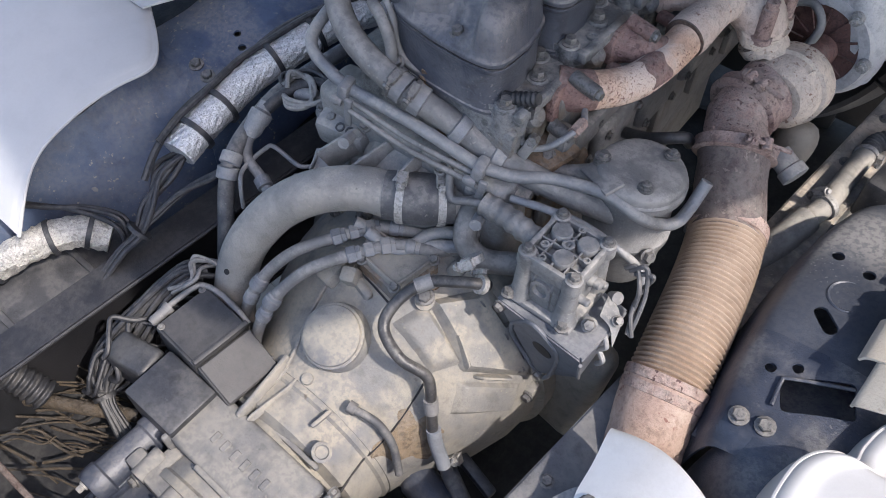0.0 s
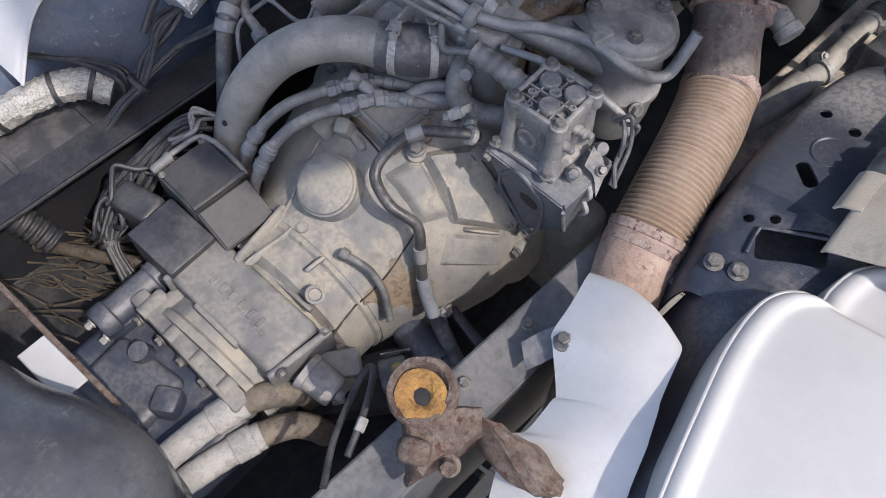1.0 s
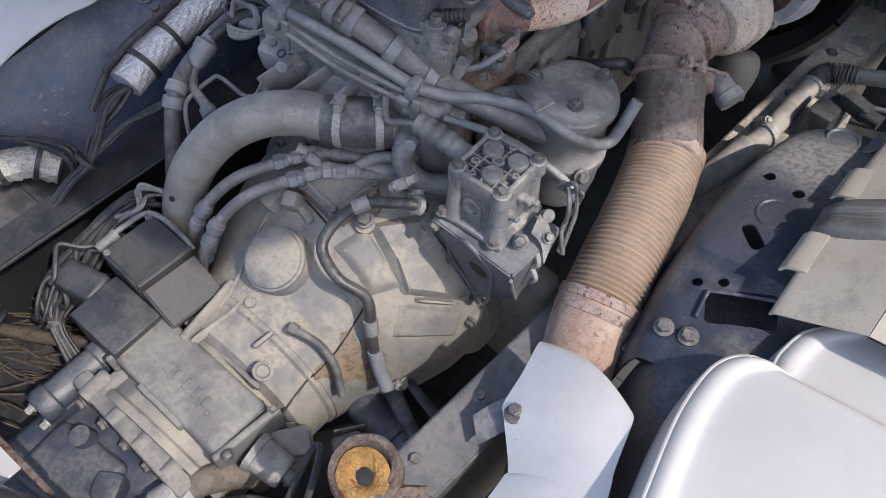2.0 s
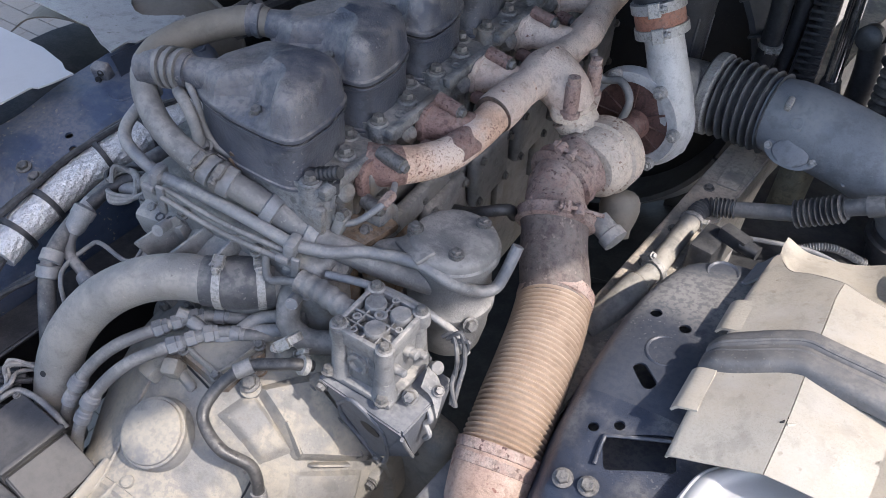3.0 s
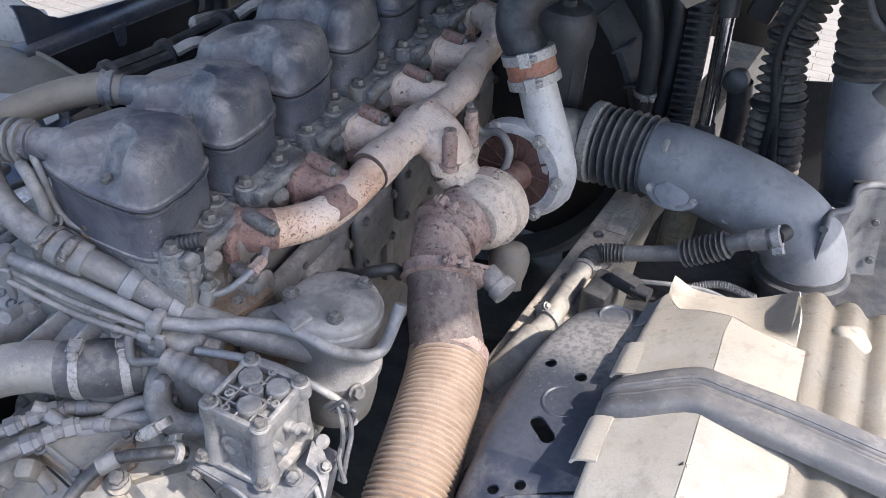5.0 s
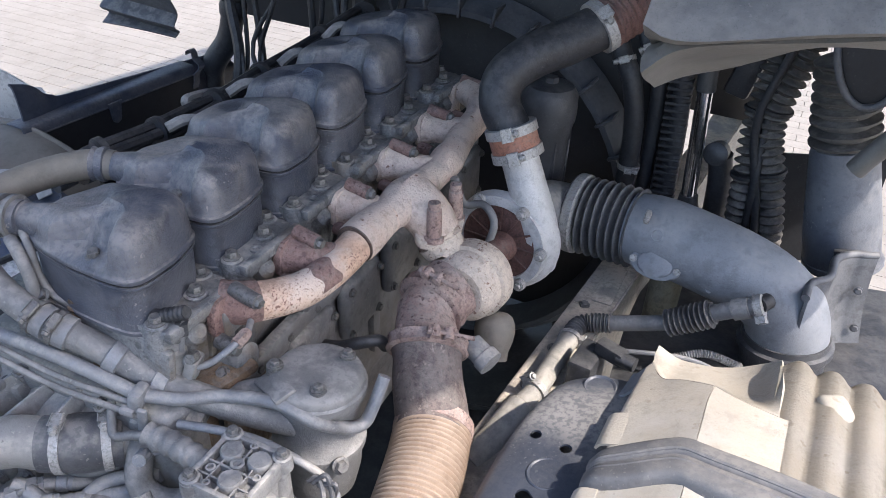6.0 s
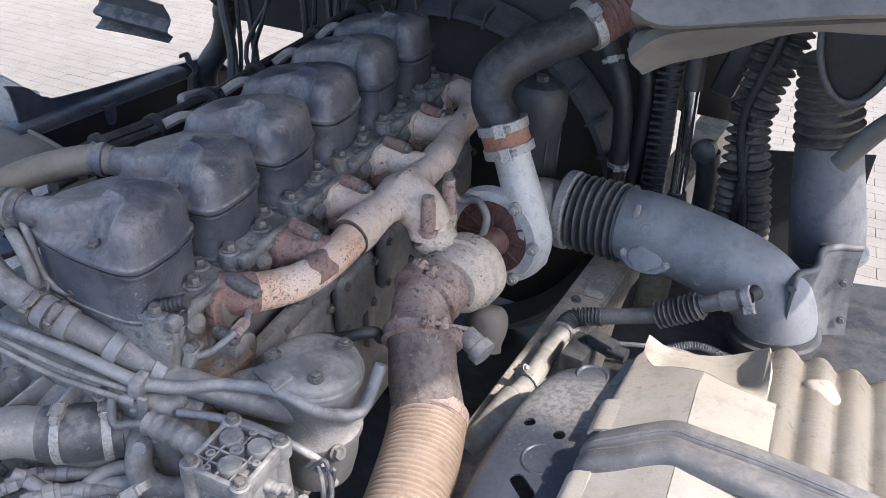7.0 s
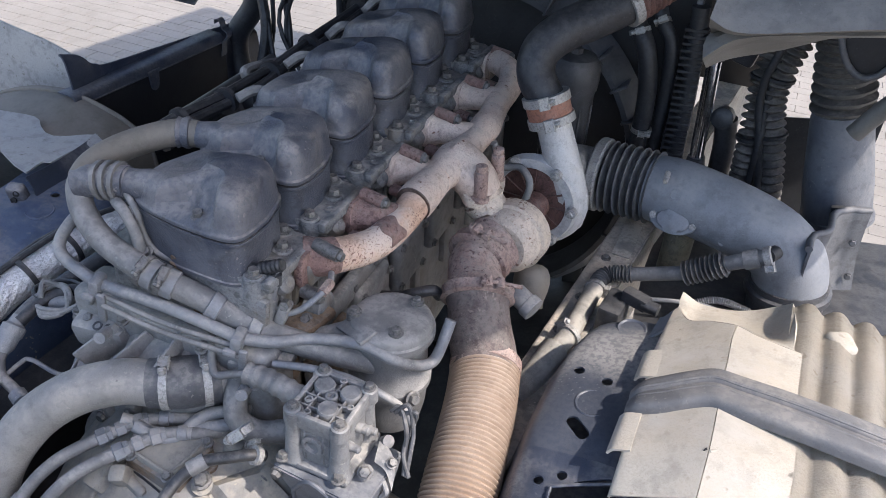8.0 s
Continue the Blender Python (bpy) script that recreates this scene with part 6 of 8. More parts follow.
STRAPGREY = material("worn_grey_rubber", (0.105, 0.108, 0.115), (0.14, 0.142, 0.148), dust=0.5, rough=0.55, scale=5, bump=0.15, grain=0.35, patch=0.6)
strap = thing("rubber_strap", (0.25, 0.95, 1.15), "dark grey rubber strap lying across the arch shield", "strap")
rows = []
for w, h in ((-0.037, -0.004), (-0.034, 0.010), (-0.026, 0.014), (-0.008, 0.013), (-0.003, 0.008), (0.008, 0.008), (0.014, 0.014), (0.034, 0.012), (0.040, 0.0)):
    rows.append([(x, y + w * k, z + h) for x, y, z, k in ((0.076, 0.912, 1.136, 0.7), (0.090, 0.914, 1.158, 0.85), (0.12, 0.920, 1.174, 1.0), (0.165, 0.930, 1.198, 1.0), (0.192, 0.932, 1.210, 1.0), (0.225, 0.922, 1.218, 1.0), (0.30, 0.904, 1.232, 1.0), (0.38, 0.892, 1.236, 1.0), (0.46, 0.892, 1.228, 1.0), (0.58, 0.90, 1.205, 1.0))])
part("band", sheet(rows, -0.004, 3), STRAPGREY, strap)
for i in (3, 6):
    part("ridge", tube([(x, y, z + 0.001) for x, y, z in rows[i]], 0.0045, 8, 4), STRAPGREY, strap)

# black filler sheets in place of the deep shade under each mudguard
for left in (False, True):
    liner = thing("arch_liner", mat_at(left, (0.25, 0.4, 0.62)), "black sheet added under the mudguard to keep the gap dark", "arch liner", "arch liners")
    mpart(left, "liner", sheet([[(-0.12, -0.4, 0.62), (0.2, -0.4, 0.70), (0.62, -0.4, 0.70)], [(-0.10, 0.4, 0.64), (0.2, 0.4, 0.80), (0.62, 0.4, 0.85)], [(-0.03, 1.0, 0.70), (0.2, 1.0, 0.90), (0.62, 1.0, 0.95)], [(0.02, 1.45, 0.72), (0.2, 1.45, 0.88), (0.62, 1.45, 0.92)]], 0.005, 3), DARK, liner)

heat = thing("heat_shield", (0.0, 0.45, 0.80), "pale zinc heat shield sheet bolted over the exhaust pipe", "heat shield")
rows = []
for xl, yl, zl, xr, yr, zr in ((-0.152, 0.556, 1.012, 0.015, 0.519, 1.055), (-0.154, 0.548, 1.012, 0.022, 0.508, 1.054), (-0.147, 0.50, 0.998, 0.03, 0.473, 1.044), (-0.143, 0.452, 0.985, 0.038, 0.441, 1.034), (-0.132, 0.438, 0.981, 0.043, 0.43, 1.03), (-0.084, 0.386, 0.966, 0.056, 0.394, 1.014), (-0.082, 0.372, 0.962, 0.06, 0.382, 1.01),
                               (-0.084, 0.318, 0.948, 0.069, 0.348, 0.992), (-0.098, 0.302, 0.941, 0.073, 0.334, 0.985), (-0.098, 0.285, 0.935, 0.078, 0.316, 0.976), (-0.06, 0.20, 0.895, 0.093, 0.222, 0.936), (0.0, 0.10, 0.82, 0.116, 0.11, 0.87)):
    rows.append([(xl + (xr - xl) * u, yl + (yr - yl) * u + 0.012 * math.sin(math.pi * u), zl + (zr - zl) * u + 0.020 * math.sin(math.pi * u)) for u in (0, 0.2, 0.4, 0.6, 0.8, 1)])
part("sheet", sheet(rows, 0.003, 4), SHEET, heat)
bm = lathe([(-0.004, 0.018), (0.002, 0.018), (0.004, 0.014)], (-0.121, 0.449, 0.992), (-0.30, -0.2, 1), 24)
bolt((-0.121, 0.449, 0.995), (-0.30, -0.2, 1), 0.0105, 0.010, bm)
part("fixing_bolt", bm, BOLT, heat)
part("tab", sheet([[(-0.140, 0.475, 0.985), (-0.160, 0.455, 0.965), (-0.178, 0.425, 0.945)], [(-0.118, 0.43, 0.975), (-0.130, 0.415, 0.958), (-0.145, 0.395, 0.940)]], 0.003, 3), BRACKET, heat)

# ---- coolant tube on the rail ----
rt = thing("overflow_tube", (-0.03, 1.15, 1.0), "dusty overflow tube with ribbed bends and band clamps on the rail", "hose")
PALETUBE = material("dusty_pale_tube", (0.27, 0.26, 0.24), (0.34, 0.325, 0.295), dust=0.7, rough=0.55, scale=12, bump=0.25, grain=0.4, patch=0.6, dust_colour=(0.44, 0.41, 0.36))
lowt = [(-0.140, 1.03, 0.940), (-0.118, 1.10, 0.962), (-0.100, 1.165, 0.983), (-0.087, 1.21, 0.991), (-0.081, 1.33, 0.993), (-0.077, 1.392, 0.995)]
part("tube", tube(lowt, 0.0205, 18, 8, radius=lambda s, t: 0.0275 if s < 0.15 else 0.0205), PALETUBE, rt)
part("ribbed_bend", bellows([(-0.077, 1.388, 0.995), (-0.075, 1.420, 0.999), (-0.058, 1.442, 1.004), (-0.010, 1.446, 1.018)], 0.0205, 0.0078, 0.006, 20), RUBBER, rt)
part("tube", tube([(-0.016, 1.446, 1.016), (0.04, 1.446, 1.038), (0.102, 1.446, 1.063)], 0.0165, 16, 6), HOSE, rt)
part("ribbed_sleeve", bellows([(0.098, 1.446, 1.061), (0.135, 1.446, 1.086), (0.174, 1.446, 1.114)], 0.0285, 0.0105, 0.013, 22), RUBBER, rt)
part("tube", tube([(0.170, 1.446, 1.112), (0.21, 1.446, 1.136), (0.252, 1.446, 1.160)], 0.0165, 16, 6), HOSE, rt)
part("spigot", lathe([(0, 0.0155), (0.03, 0.0155)], (0.245, 1.447, 1.157), (0.45, 0.88, -0.05), 18), DARK, rt)
part("cuff", lathe([(-0.016, 0.018), (-0.015, 0.0205), (0.015, 0.0205), (0.016, 0.018)], (0.218, 1.446, 1.1405), (0.86, 0, 0.5), 20), HOSE, rt)
clamp(rt, (0.246, 1.446, 1.157), (0.86, 0.0, 0.5), 0.0195, 0.014, (0.5, -0.6, -0.6))
clamp(rt, (-0.087, 1.208, 0.991), (0.3, 0.9, 0.1), 0.0245, 0.012, (-0.6, 0, 0.6))
clamp(rt, (-0.0775, 1.385, 0.995), (0.0, 0.9, 0.1), 0.0218, 0.009, (0.8, 0, 0.1))

# ---- intake duct ----
duct = thing("air_intake_duct", (0.1511, 1.5808, 0.8906), "big grey plastic air intake duct with black bellows", "air duct")
part("bellows", bellows([(-0.170, 1.6340, 1.1406), (-0.121, 1.6285, 1.1440), (-0.068, 1.6215, 1.1495), (-0.022, 1.6140, 1.1530)], 0.0865, 0.0185, 0.022, 40), RUBBER, duct)
part("end_ring", lathe([(-0.012, 0.066), (-0.012, 0.084), (-0.008, 0.089), (0.010, 0.089), (0.014, 0.084), (0.015, 0.066)], (-0.158, 1.6320, 1.1417), (1, -0.1, 0.06), 36), STEEL, duct)
dp = [(-0.036, 1.6160, 1.1525), (-0.0071, 1.6125, 1.1543), (0.0456, 1.6041, 1.1565), (0.1089, 1.5935, 1.1522), (0.1827, 1.584, 1.1417), (0.250, 1.5777, 1.1206), (0.292, 1.5735, 1.090), (0.312, 1.5715, 1.050), (0.318, 1.5700, 1.010)]
part("duct", tube(dp, 0.076, 36, 8, radius=lambda s, t: 0.0805 if s > 0.04 else 0.075 + 0.0055 * s / 0.04), DUCT, duct)
part("base_flange", lathe([(-0.08, 0.080), (-0.004, 0.084), (0.0, 0.093), (0.014, 0.093), (0.018, 0.086), (0.030, 0.084)], (0.318, 1.570, 1.008), (-0.12, 0.02, 1), 36), SATINBLACK, duct)
ocm = Matrix.Translation((0.0393, 1.5292, 1.1311)) @ axes((-0.05, -0.75, 0.45)).to_4x4()
oc = [(0.048 * math.cos(2 * math.pi * k / 28) * (1 + 0.12 * abs(math.cos(2 * math.pi * k / 28))), 0.03 * math.sin(2 * math.pi * k / 28)) for k in range(28)]
part("inspection_cover", prism(oc, -0.02, 0.008, ocm, 0.004), DUCT, duct)
part("cover_dome", prism([(x * 0.68, y * 0.86) for x, y in oc], 0.006, 0.018, ocm, 0.006), DUCT, duct)
part("clamp_tab", block((0.012, 0.03, 0.016), (0.0013, 1.5408, 1.2261), (20, 0, 0), 0.004, 2), STEEL, duct)
for x in (-0.045, 0.045):
    part("cover_screw", bolt(ocm @ Vector((x, 0, 0.010)), (-0.05, -0.75, 0.45), 0.006, 0.007), STEEL, duct)
part("screw_plug", lathe([(-0.01, 0.017), (0.006, 0.017), (0.008, 0.011), (0.004, 0.010)], (0.0287, 1.5408, 1.1913), (-0.05, -0.85, 0.5), 22), DUCT, duct)
for x, y, z in ((0.13, 1.5175, 1.1438), (0.1511, 1.5154, 1.1174), (0.1806, 1.5133, 1.1385)):
    part("dimple", lathe([(0, 0.008), (0.003, 0.006)], (x, y, z), (0, -0.9, 0.35), 14), DUCT, duct)

# ---- charge air pipe ----
charge = thing("charge_air_pipe", (-0.28, 1.48, 1.34), "dark dusty charge air pipe clamped by an orange silicone sleeve", "charge pipe")
part("pipe", tube([(-0.262, 1.433, 1.385), (-0.298, 1.445, 1.43), (-0.301, 1.47, 1.475), (-0.267, 1.51, 1.511), (-0.219, 1.56, 1.534), (-0.171, 1.61, 1.56), (-0.141, 1.65, 1.582), (-0.106, 1.69, 1.609)], 0.046, 28, 8, radius=lambda s, t: 0.0385 + 0.005 * min(1, 2 * s / t)), CABLE, charge)
slv = [(-0.246, 1.43, 1.345), (-0.258, 1.432, 1.372), (-0.268, 1.434, 1.395)]
part("sleeve", tube(slv, 0.047, 28, 6), ORANGE, charge)
for f in (0.08, 0.92):
    p, d = along(slv, f)
    clamp(charge, p, d, 0.048, 0.018, (0.1, -1, 0.4), STEEL, "t_bolt_clamp")
part("upper_sleeve", bellows([(-0.171, 1.61, 1.56), (-0.141, 1.65, 1.582), (-0.106, 1.69, 1.609)], 0.052, 0.016, 0.006, 28), REDCORE, charge)
clamp(charge, (-0.171, 1.61, 1.56), (0.5, 0.55, 0.4), 0.050, 0.020, (-0.2, -1, 0.2), STEEL, "t_bolt_clamp")

# ---- oil filter ----
of = thing("oil_filter", (-0.262, 1.72, 1.0), "dark plastic oil filter housing with hex cap", "oil filter")
bm = lathe([(1.0, 0.054), (1.15, 0.056), (1.30, 0.058), (1.315, 0.060)], (-0.278, 1.70, 0), (0, 0, 1), 32)
part("bowl", bm, SATINBLACK, of)
for k in range(8):
    a = 2 * math.pi * k / 8
    part("bowl_rib", block((0.006, 0.006, 0.14), (-0.278 + 0.057 * math.cos(a), 1.70 + 0.057 * math.sin(a), 1.21), (0, 0, 0), 0.002, 1), SATINBLACK, of)
bm = lathe([(1.315, 0.062), (1.335, 0.064), (1.375, 0.062), (1.392, 0.050), (1.398, 0.03)], (-0.278, 1.70, 0), (0, 0, 1), 32)
lathe([(1.396, 0.016), (1.410, 0.015)], (-0.278, 1.70, 0), (0, 0, 1), 6, bm)
part("cap", bm, SATINBLACK, of)

# ---- cab, tilted forward ----
cab = thing("tilted_cab", (-0.6, 2.45, 1.0), "truck cab tilted forward over the front axle, dark underneath, unseen hull shaped to shade the engine", "truck cab")
bm = bmesh.new()
# unseen hull, set low to cut the skylight at the engine's front
side_line = [(2.50, 1.10), (2.30, 1.45), (1.55, 1.92), (0.85, 2.45), (0.85, 2.60), (2.2, 2.62), (4.40, 2.25), (4.38, 2.1)]
skin(bm, [[(x, y, z) for y, z in side_line] for x in (-1.78, 0.20)])
part("floor_and_body", bm, UNDERCAB, cab)
part("body_over_step", skin(bmesh.new(), [[(x, y, z) for y, z in ((2.55, 1.40), (2.30, 1.48), *side_line[2:])] for x in (0.201, 0.60)]), UNDERCAB, cab)
# unseen side walls; hump and step are added to shade engine, guards and duct
shade_outline = [(2.56, 1.10), (2.33, 1.30), (1.80, 1.61), (1.68, 1.50), (1.40, 1.52), (1.35, 1.88), (0.25, 2.60), (0.12, 3.2), (0.22, 3.85), (0.6, 4.0), (1.15, 3.9), (1.6, 3.2), (1.9, 2.75), (2.4, 2.64), (4.45, 2.28), (4.42, 2.05)]
for x in (-1.84, 0.602):
    part("side_wall", skin(bmesh.new(), [[(x, y, z) for y, z in shade_outline], [(x + 0.058, y, z) for y, z in shade_outline]]), DARK, cab)
bm = bmesh.new()
xs = (0.049, 0.078, 0.13, 0.20, 0.258, 0.31)
edge = [(0.90, (1.85, 1.845, 1.853, 1.87, 1.883, 1.893)), (0.88, (1.835, 1.83, 1.838, 1.855, 1.868, 1.878)), (0.842, (1.799, 1.790, 1.800, 1.818, 1.830, 1.838)),
        (0.90, (1.765, 1.777, 1.793, 1.808, 1.82, 1.828)), (0.866, (1.746, 1.774, 1.790, 1.805, 1.818, 1.826)), (0.93, (1.715, 1.742, 1.760, 1.784, 1.793, 1.80)),
        (0.975, (1.698, 1.716, 1.738, 1.777, 1.784, 1.79)), (1.02, (1.71, 1.728, 1.752, 1.79, 1.80, 1.805))]
rows = [[(x, y, z) for x, z in zip(xs, zs)] for y, zs in edge]
sheet(rows, 0.004, 3, bm)
part("lower_edge", bm, GREYLIP, cab, "grey dusty moulded lower edge")
part("arch_trim", tube([(0.342, 1.70, 1.351), (0.365, 1.70, 1.395), (0.399, 1.70, 1.448), (0.467, 1.70, 1.512), (0.592, 1.70, 1.559)], 0.020, 14, 7), GREYLIP, cab)
boot = [(0.240, 1.60), (0.250, 1.555), (0.268, 1.515), (0.290, 1.488), (0.316, 1.476), (0.346, 1.490), (0.372, 1.54), (0.38, 1.611), (0.38, 1.741), (0.240, 1.741)]
part("boot", prism(boot, -0.02, 0.02, Matrix(((1, 0, 0, 0), (0, 0, -1, 1.72), (0, 1, 0, 0), (0, 0, 0, 1))), 0.008), DARK, cab)
part("boot_rim", tube([(x, 1.695, z) for x, z in boot[:8]], 0.007, 10, 5), RUBBER, cab)

# ---- front end ----
shroud = thing("fan_shroud", (-0.6, 2.02, 0.5), "black plastic fan shroud with a ribbed ring before the radiator", "fan shroud")
bm = bmesh.new()
block((1.08, 0.05, 1.0), (-0.57, 2.10, 1.02), (0, 0, 0), 0.02, 2, bm)
part("panel", bm, DARK, shroud)
part("ring", lathe([(0, 0.53), (0.02, 0.54), (0.09, 0.50), (0.09, 0.485), (0.0, 0.46)], (-0.62, 2.06, 0.93), (0, -1, 0), 64, caps=False), SHROUD, shroud)
for k in range(20):
    a = radians(-20 + 11 * k)
    q = Vector((-0.62 + 0.505 * math.cos(a), 2.0, 0.93 + 0.505 * math.sin(a)))
    part("rib", block((0.05, 0.08, 0.008), q, (0, -math.degrees(a), 0), 0.002, 1), SHROUD, shroud)
part("edge_post", block((0.016, 0.03, 0.7), (-0.055, 1.98, 1.15), (0, 0, 0), 0.004, 2), PLASTIC, shroud)
for x in (-0.95, -0.25):
    part("foot", block((0.06, 0.06, 0.56), (x, 2.10, 0.28), (0, 0, 0), 0.006, 2), DARK, shroud)
rad = thing("radiator_hose", (-0.16, 1.93, 0.9), "black radiator hose with a clip hanging beside the shroud", "hose")
part("hose", tube([(-0.22, 1.98, 1.47), (-0.19, 1.95, 1.41), (-0.15, 1.93, 1.35), (-0.125, 1.93, 1.22), (-0.125, 1.94, 1.0), (-0.13, 1.98, 0.85)], 0.024, 16, 8), CABLE, rad)
for q, d in (((-0.18, 1.945, 1.395), (0.4, -0.2, -0.8)), ((-0.12, 1.93, 1.14), (0, 0, 1))):
    clamp(rad, q, d, 0.025, 0.012, (0.2, -1, 0.2))
h2 = thing("heater_hose", (-0.10, 1.96, 1.0), "black heater hose with bright clip under the cab", "hose")
part("hose", tube([(-0.16, 2.0, 1.47), (-0.13, 1.97, 1.42), (-0.095, 1.96, 1.36), (-0.085, 1.97, 1.2), (-0.085, 1.98, 1.0)], 0.018, 14, 8), CABLE, h2)
clamp(h2, (-0.132, 1.97, 1.42), (0.5, -0.4, -0.7), 0.019, 0.011, (0.2, -1, 0.3))
chain = thing("cogged_conduit", (-0.03, 1.95, 0.85), "black cogged cable conduit standing beside the strut", "conduit")
for k in range(26):
    part("cog", block((0.056, 0.035, 0.0085), (-0.022 - 0.0009 * k, 1.95, 0.98 + 0.0178 * k), (0, -5, 0), 0.002, 1), CABLE, chain)
part("spine", tube([(-0.02, 1.955, 0.85), (-0.025, 1.955, 1.2), (-0.048, 1.955, 1.48)], 0.022, 12, 8), CABLE, chain)
strut = thing("cab_tilt_strut", (0.04, 1.95, 0.75), "cab tilt cylinder with a polished chrome rod", "tilt cylinder")
part("barrel", lathe([(0, 0.03), (0.30, 0.03), (0.31, 0.026), (0.335, 0.022)], (0.055, 1.95, 0.76), (-0.06, 0, 1), 24), DARKMETAL, strut)
CHROME = material("polished_chrome", (0.62, 0.66, 0.72), (0.70, 0.73, 0.78), rough=0.12, metal=1.0, scale=20, bump=0.0)
part("rod", lathe([(0, 0.0185), (0.33, 0.0185)], (0.036, 1.95, 1.07), (-0.075, 0, 1), 20), CHROME, strut)
part("upper_sleeve", lathe([(0, 0.023), (0.26, 0.023)], (0.015, 1.95, 1.36), (-0.075, 0, 1), 20), DARKMETAL, strut)
arm = thing("steering_joint", (0.08, 2.0, 0.8), "dark dusty ball joint on a cast arm", "steering arm")
bm = lathe([(-0.03, 0.012), (-0.025, 0.027), (0.02, 0.029), (0.026, 0.02)], (0.072, 1.99, 1.20), (-0.1, -1, 0.2), 24)
tube([(0.08, 2.01, 1.19), (0.095, 2.02, 1.1), (0.10, 2.03, 0.95), (0.09, 2.03, 0.8)], 0.03, 14, 6, bm=bm)
part("joint", bm, DARKMETAL, arm)
bm = bmesh.new()
block((0.06, 0.05, 0.22), (0.10, 2.04, 1.44), (0, 14, 0), 0.012, 2, bm)
part("bracket", bm, DARKMETAL, arm)
for pts, r, run in (([(0.165, 1.97, 0.98), (0.158, 1.96, 1.08), (0.152, 1.95, 1.17), (0.142, 1.965, 1.27), (0.142, 1.975, 1.36), (0.148, 1.985, 1.46), (0.155, 1.99, 1.60)], 0.033, (0.022, -0.034, 0.0)),
                    ([(0.242, 1.97, 0.98), (0.232, 1.95, 1.067), (0.215, 1.95, 1.14), (0.194, 1.95, 1.217), (0.176, 1.95, 1.284), (0.173, 1.95, 1.352), (0.186, 1.95, 1.42), (0.204, 1.95, 1.50), (0.212, 1.96, 1.60)], 0.034, (-0.030, -0.030, 0.0))):
    c = thing("corrugated_conduit", (pts[0][0], 1.95, 0.9), "black corrugated cable conduit with dusty ridges", "conduit", "corrugated conduits")
    part("conduit", bellows(pts, r, 0.0215, 0.015, 22), CONDUIT, c)
    part("cable", tube([Vector(p) + Vector(run) for p in pts], 0.010, 10, 6), CABLE, c)
    for f in (0.35, 0.62):
        p, d = along(pts, f)
        part("tie", band(p, d, r + 0.002, 0.007), CABLE, c)
can = thing("intake_canister", (0.38, 1.86, 0.95), "grey-blue plastic intake canister under a pleated rubber bellows", "air canister")
lean = Vector((-0.27, 0, 1)).normalized()
part("canister", lathe([(0, 0.074), (0.02, 0.080), (0.10, 0.079), (0.272, 0.068), (0.287, 0.064), (0.292, 0.055)], (0.398, 1.86, 1.06), lean, 40), BRACKET, can)
part("foot_band", lathe([(-0.004, 0.078), (0.0, 0.084), (0.012, 0.084), (0.016, 0.078)], (0.398, 1.86, 1.07), lean, 40), BRACKET, can)
part("strap_clip", block((0.03, 0.012, 0.05), (0.385, 1.772, 1.12), (8, -14, 0), 0.004, 2), DARKMETAL, can)
prof = []
for k in range(8):
    prof += [(0.024 * k, 0.050), (0.024 * k + 0.007, 0.071 - 0.0012 * k), (0.024 * k + 0.013, 0.072 - 0.0012 * k), (0.024 * k + 0.019, 0.050)]
part("bellows", lathe(prof, Vector((0.398, 1.86, 1.06)) + lean * 0.287, lean, 32), CONDUIT, can)
rb = thing("duct_bracket", (0.40, 1.66, 0.80), "grey pressed bracket wall beside the intake duct", "bracket")
rows = []
for x, y in ((0.322, 1.50), (0.328, 1.56), (0.36, 1.60), (0.368, 1.68), (0.40, 1.72), (0.425, 1.73), (0.445, 1.74)):
    rows.append([(x + 0.035, y - 0.03, 0.90), (x + 0.01, y, 1.02), (x, y, 1.10), (x - 0.002, y + 0.004, 1.165)])
part("wall", sheet(rows, 0.006, 4), GREYRAIL, rb)
part("rim", tube([(r[-1][0], r[-1][1], r[-1][2]) for r in rows], 0.008, 10, 5), GREYRAIL, rb)
for x, y, z in ((0.43, 1.715, 1.09), (0.45, 1.715, 1.0)):
    part("rivet", bolt((x, y, z), (0, -1, 0.1), 0.007, 0.006), GREYRAIL, rb)
inner = thing("inner_arch_panel", (0.45, 1.5, 0.85), "black inner panel behind the wheel arch", "panel")
part("panel", sheet([[(0.02, 1.36, 0.95), (0.25, 1.38, 0.97), (0.75, 1.40, 0.97)], [(0.0, 1.62, 0.93), (0.25, 1.65, 0.95), (0.75, 1.70, 0.98)], [(0.0, 1.9, 0.9), (0.25, 1.95, 0.93), (0.75, 2.0, 0.98)]], 0.006, 4), DARKMETAL, inner)
# dark sheet added to blot out the bright paving low in this gap
part("back_wall", sheet([[(0.19, 2.03, 0.92), (0.30, 2.04, 0.94), (0.45, 2.05, 0.96)], [(0.19, 2.06, 1.10), (0.30, 2.07, 1.11), (0.45, 2.08, 1.12)], [(0.20, 2.07, 1.20), (0.30, 2.08, 1.215), (0.45, 2.09, 1.24)]], 0.006, 4), DARK, inner)
part("spring", bellows([(0.12, 1.42, 1.0), (0.18, 1.44, 1.02), (0.25, 1.46, 1.0)], 0.009, 0.005, 0.003, 12), STEEL, inner)
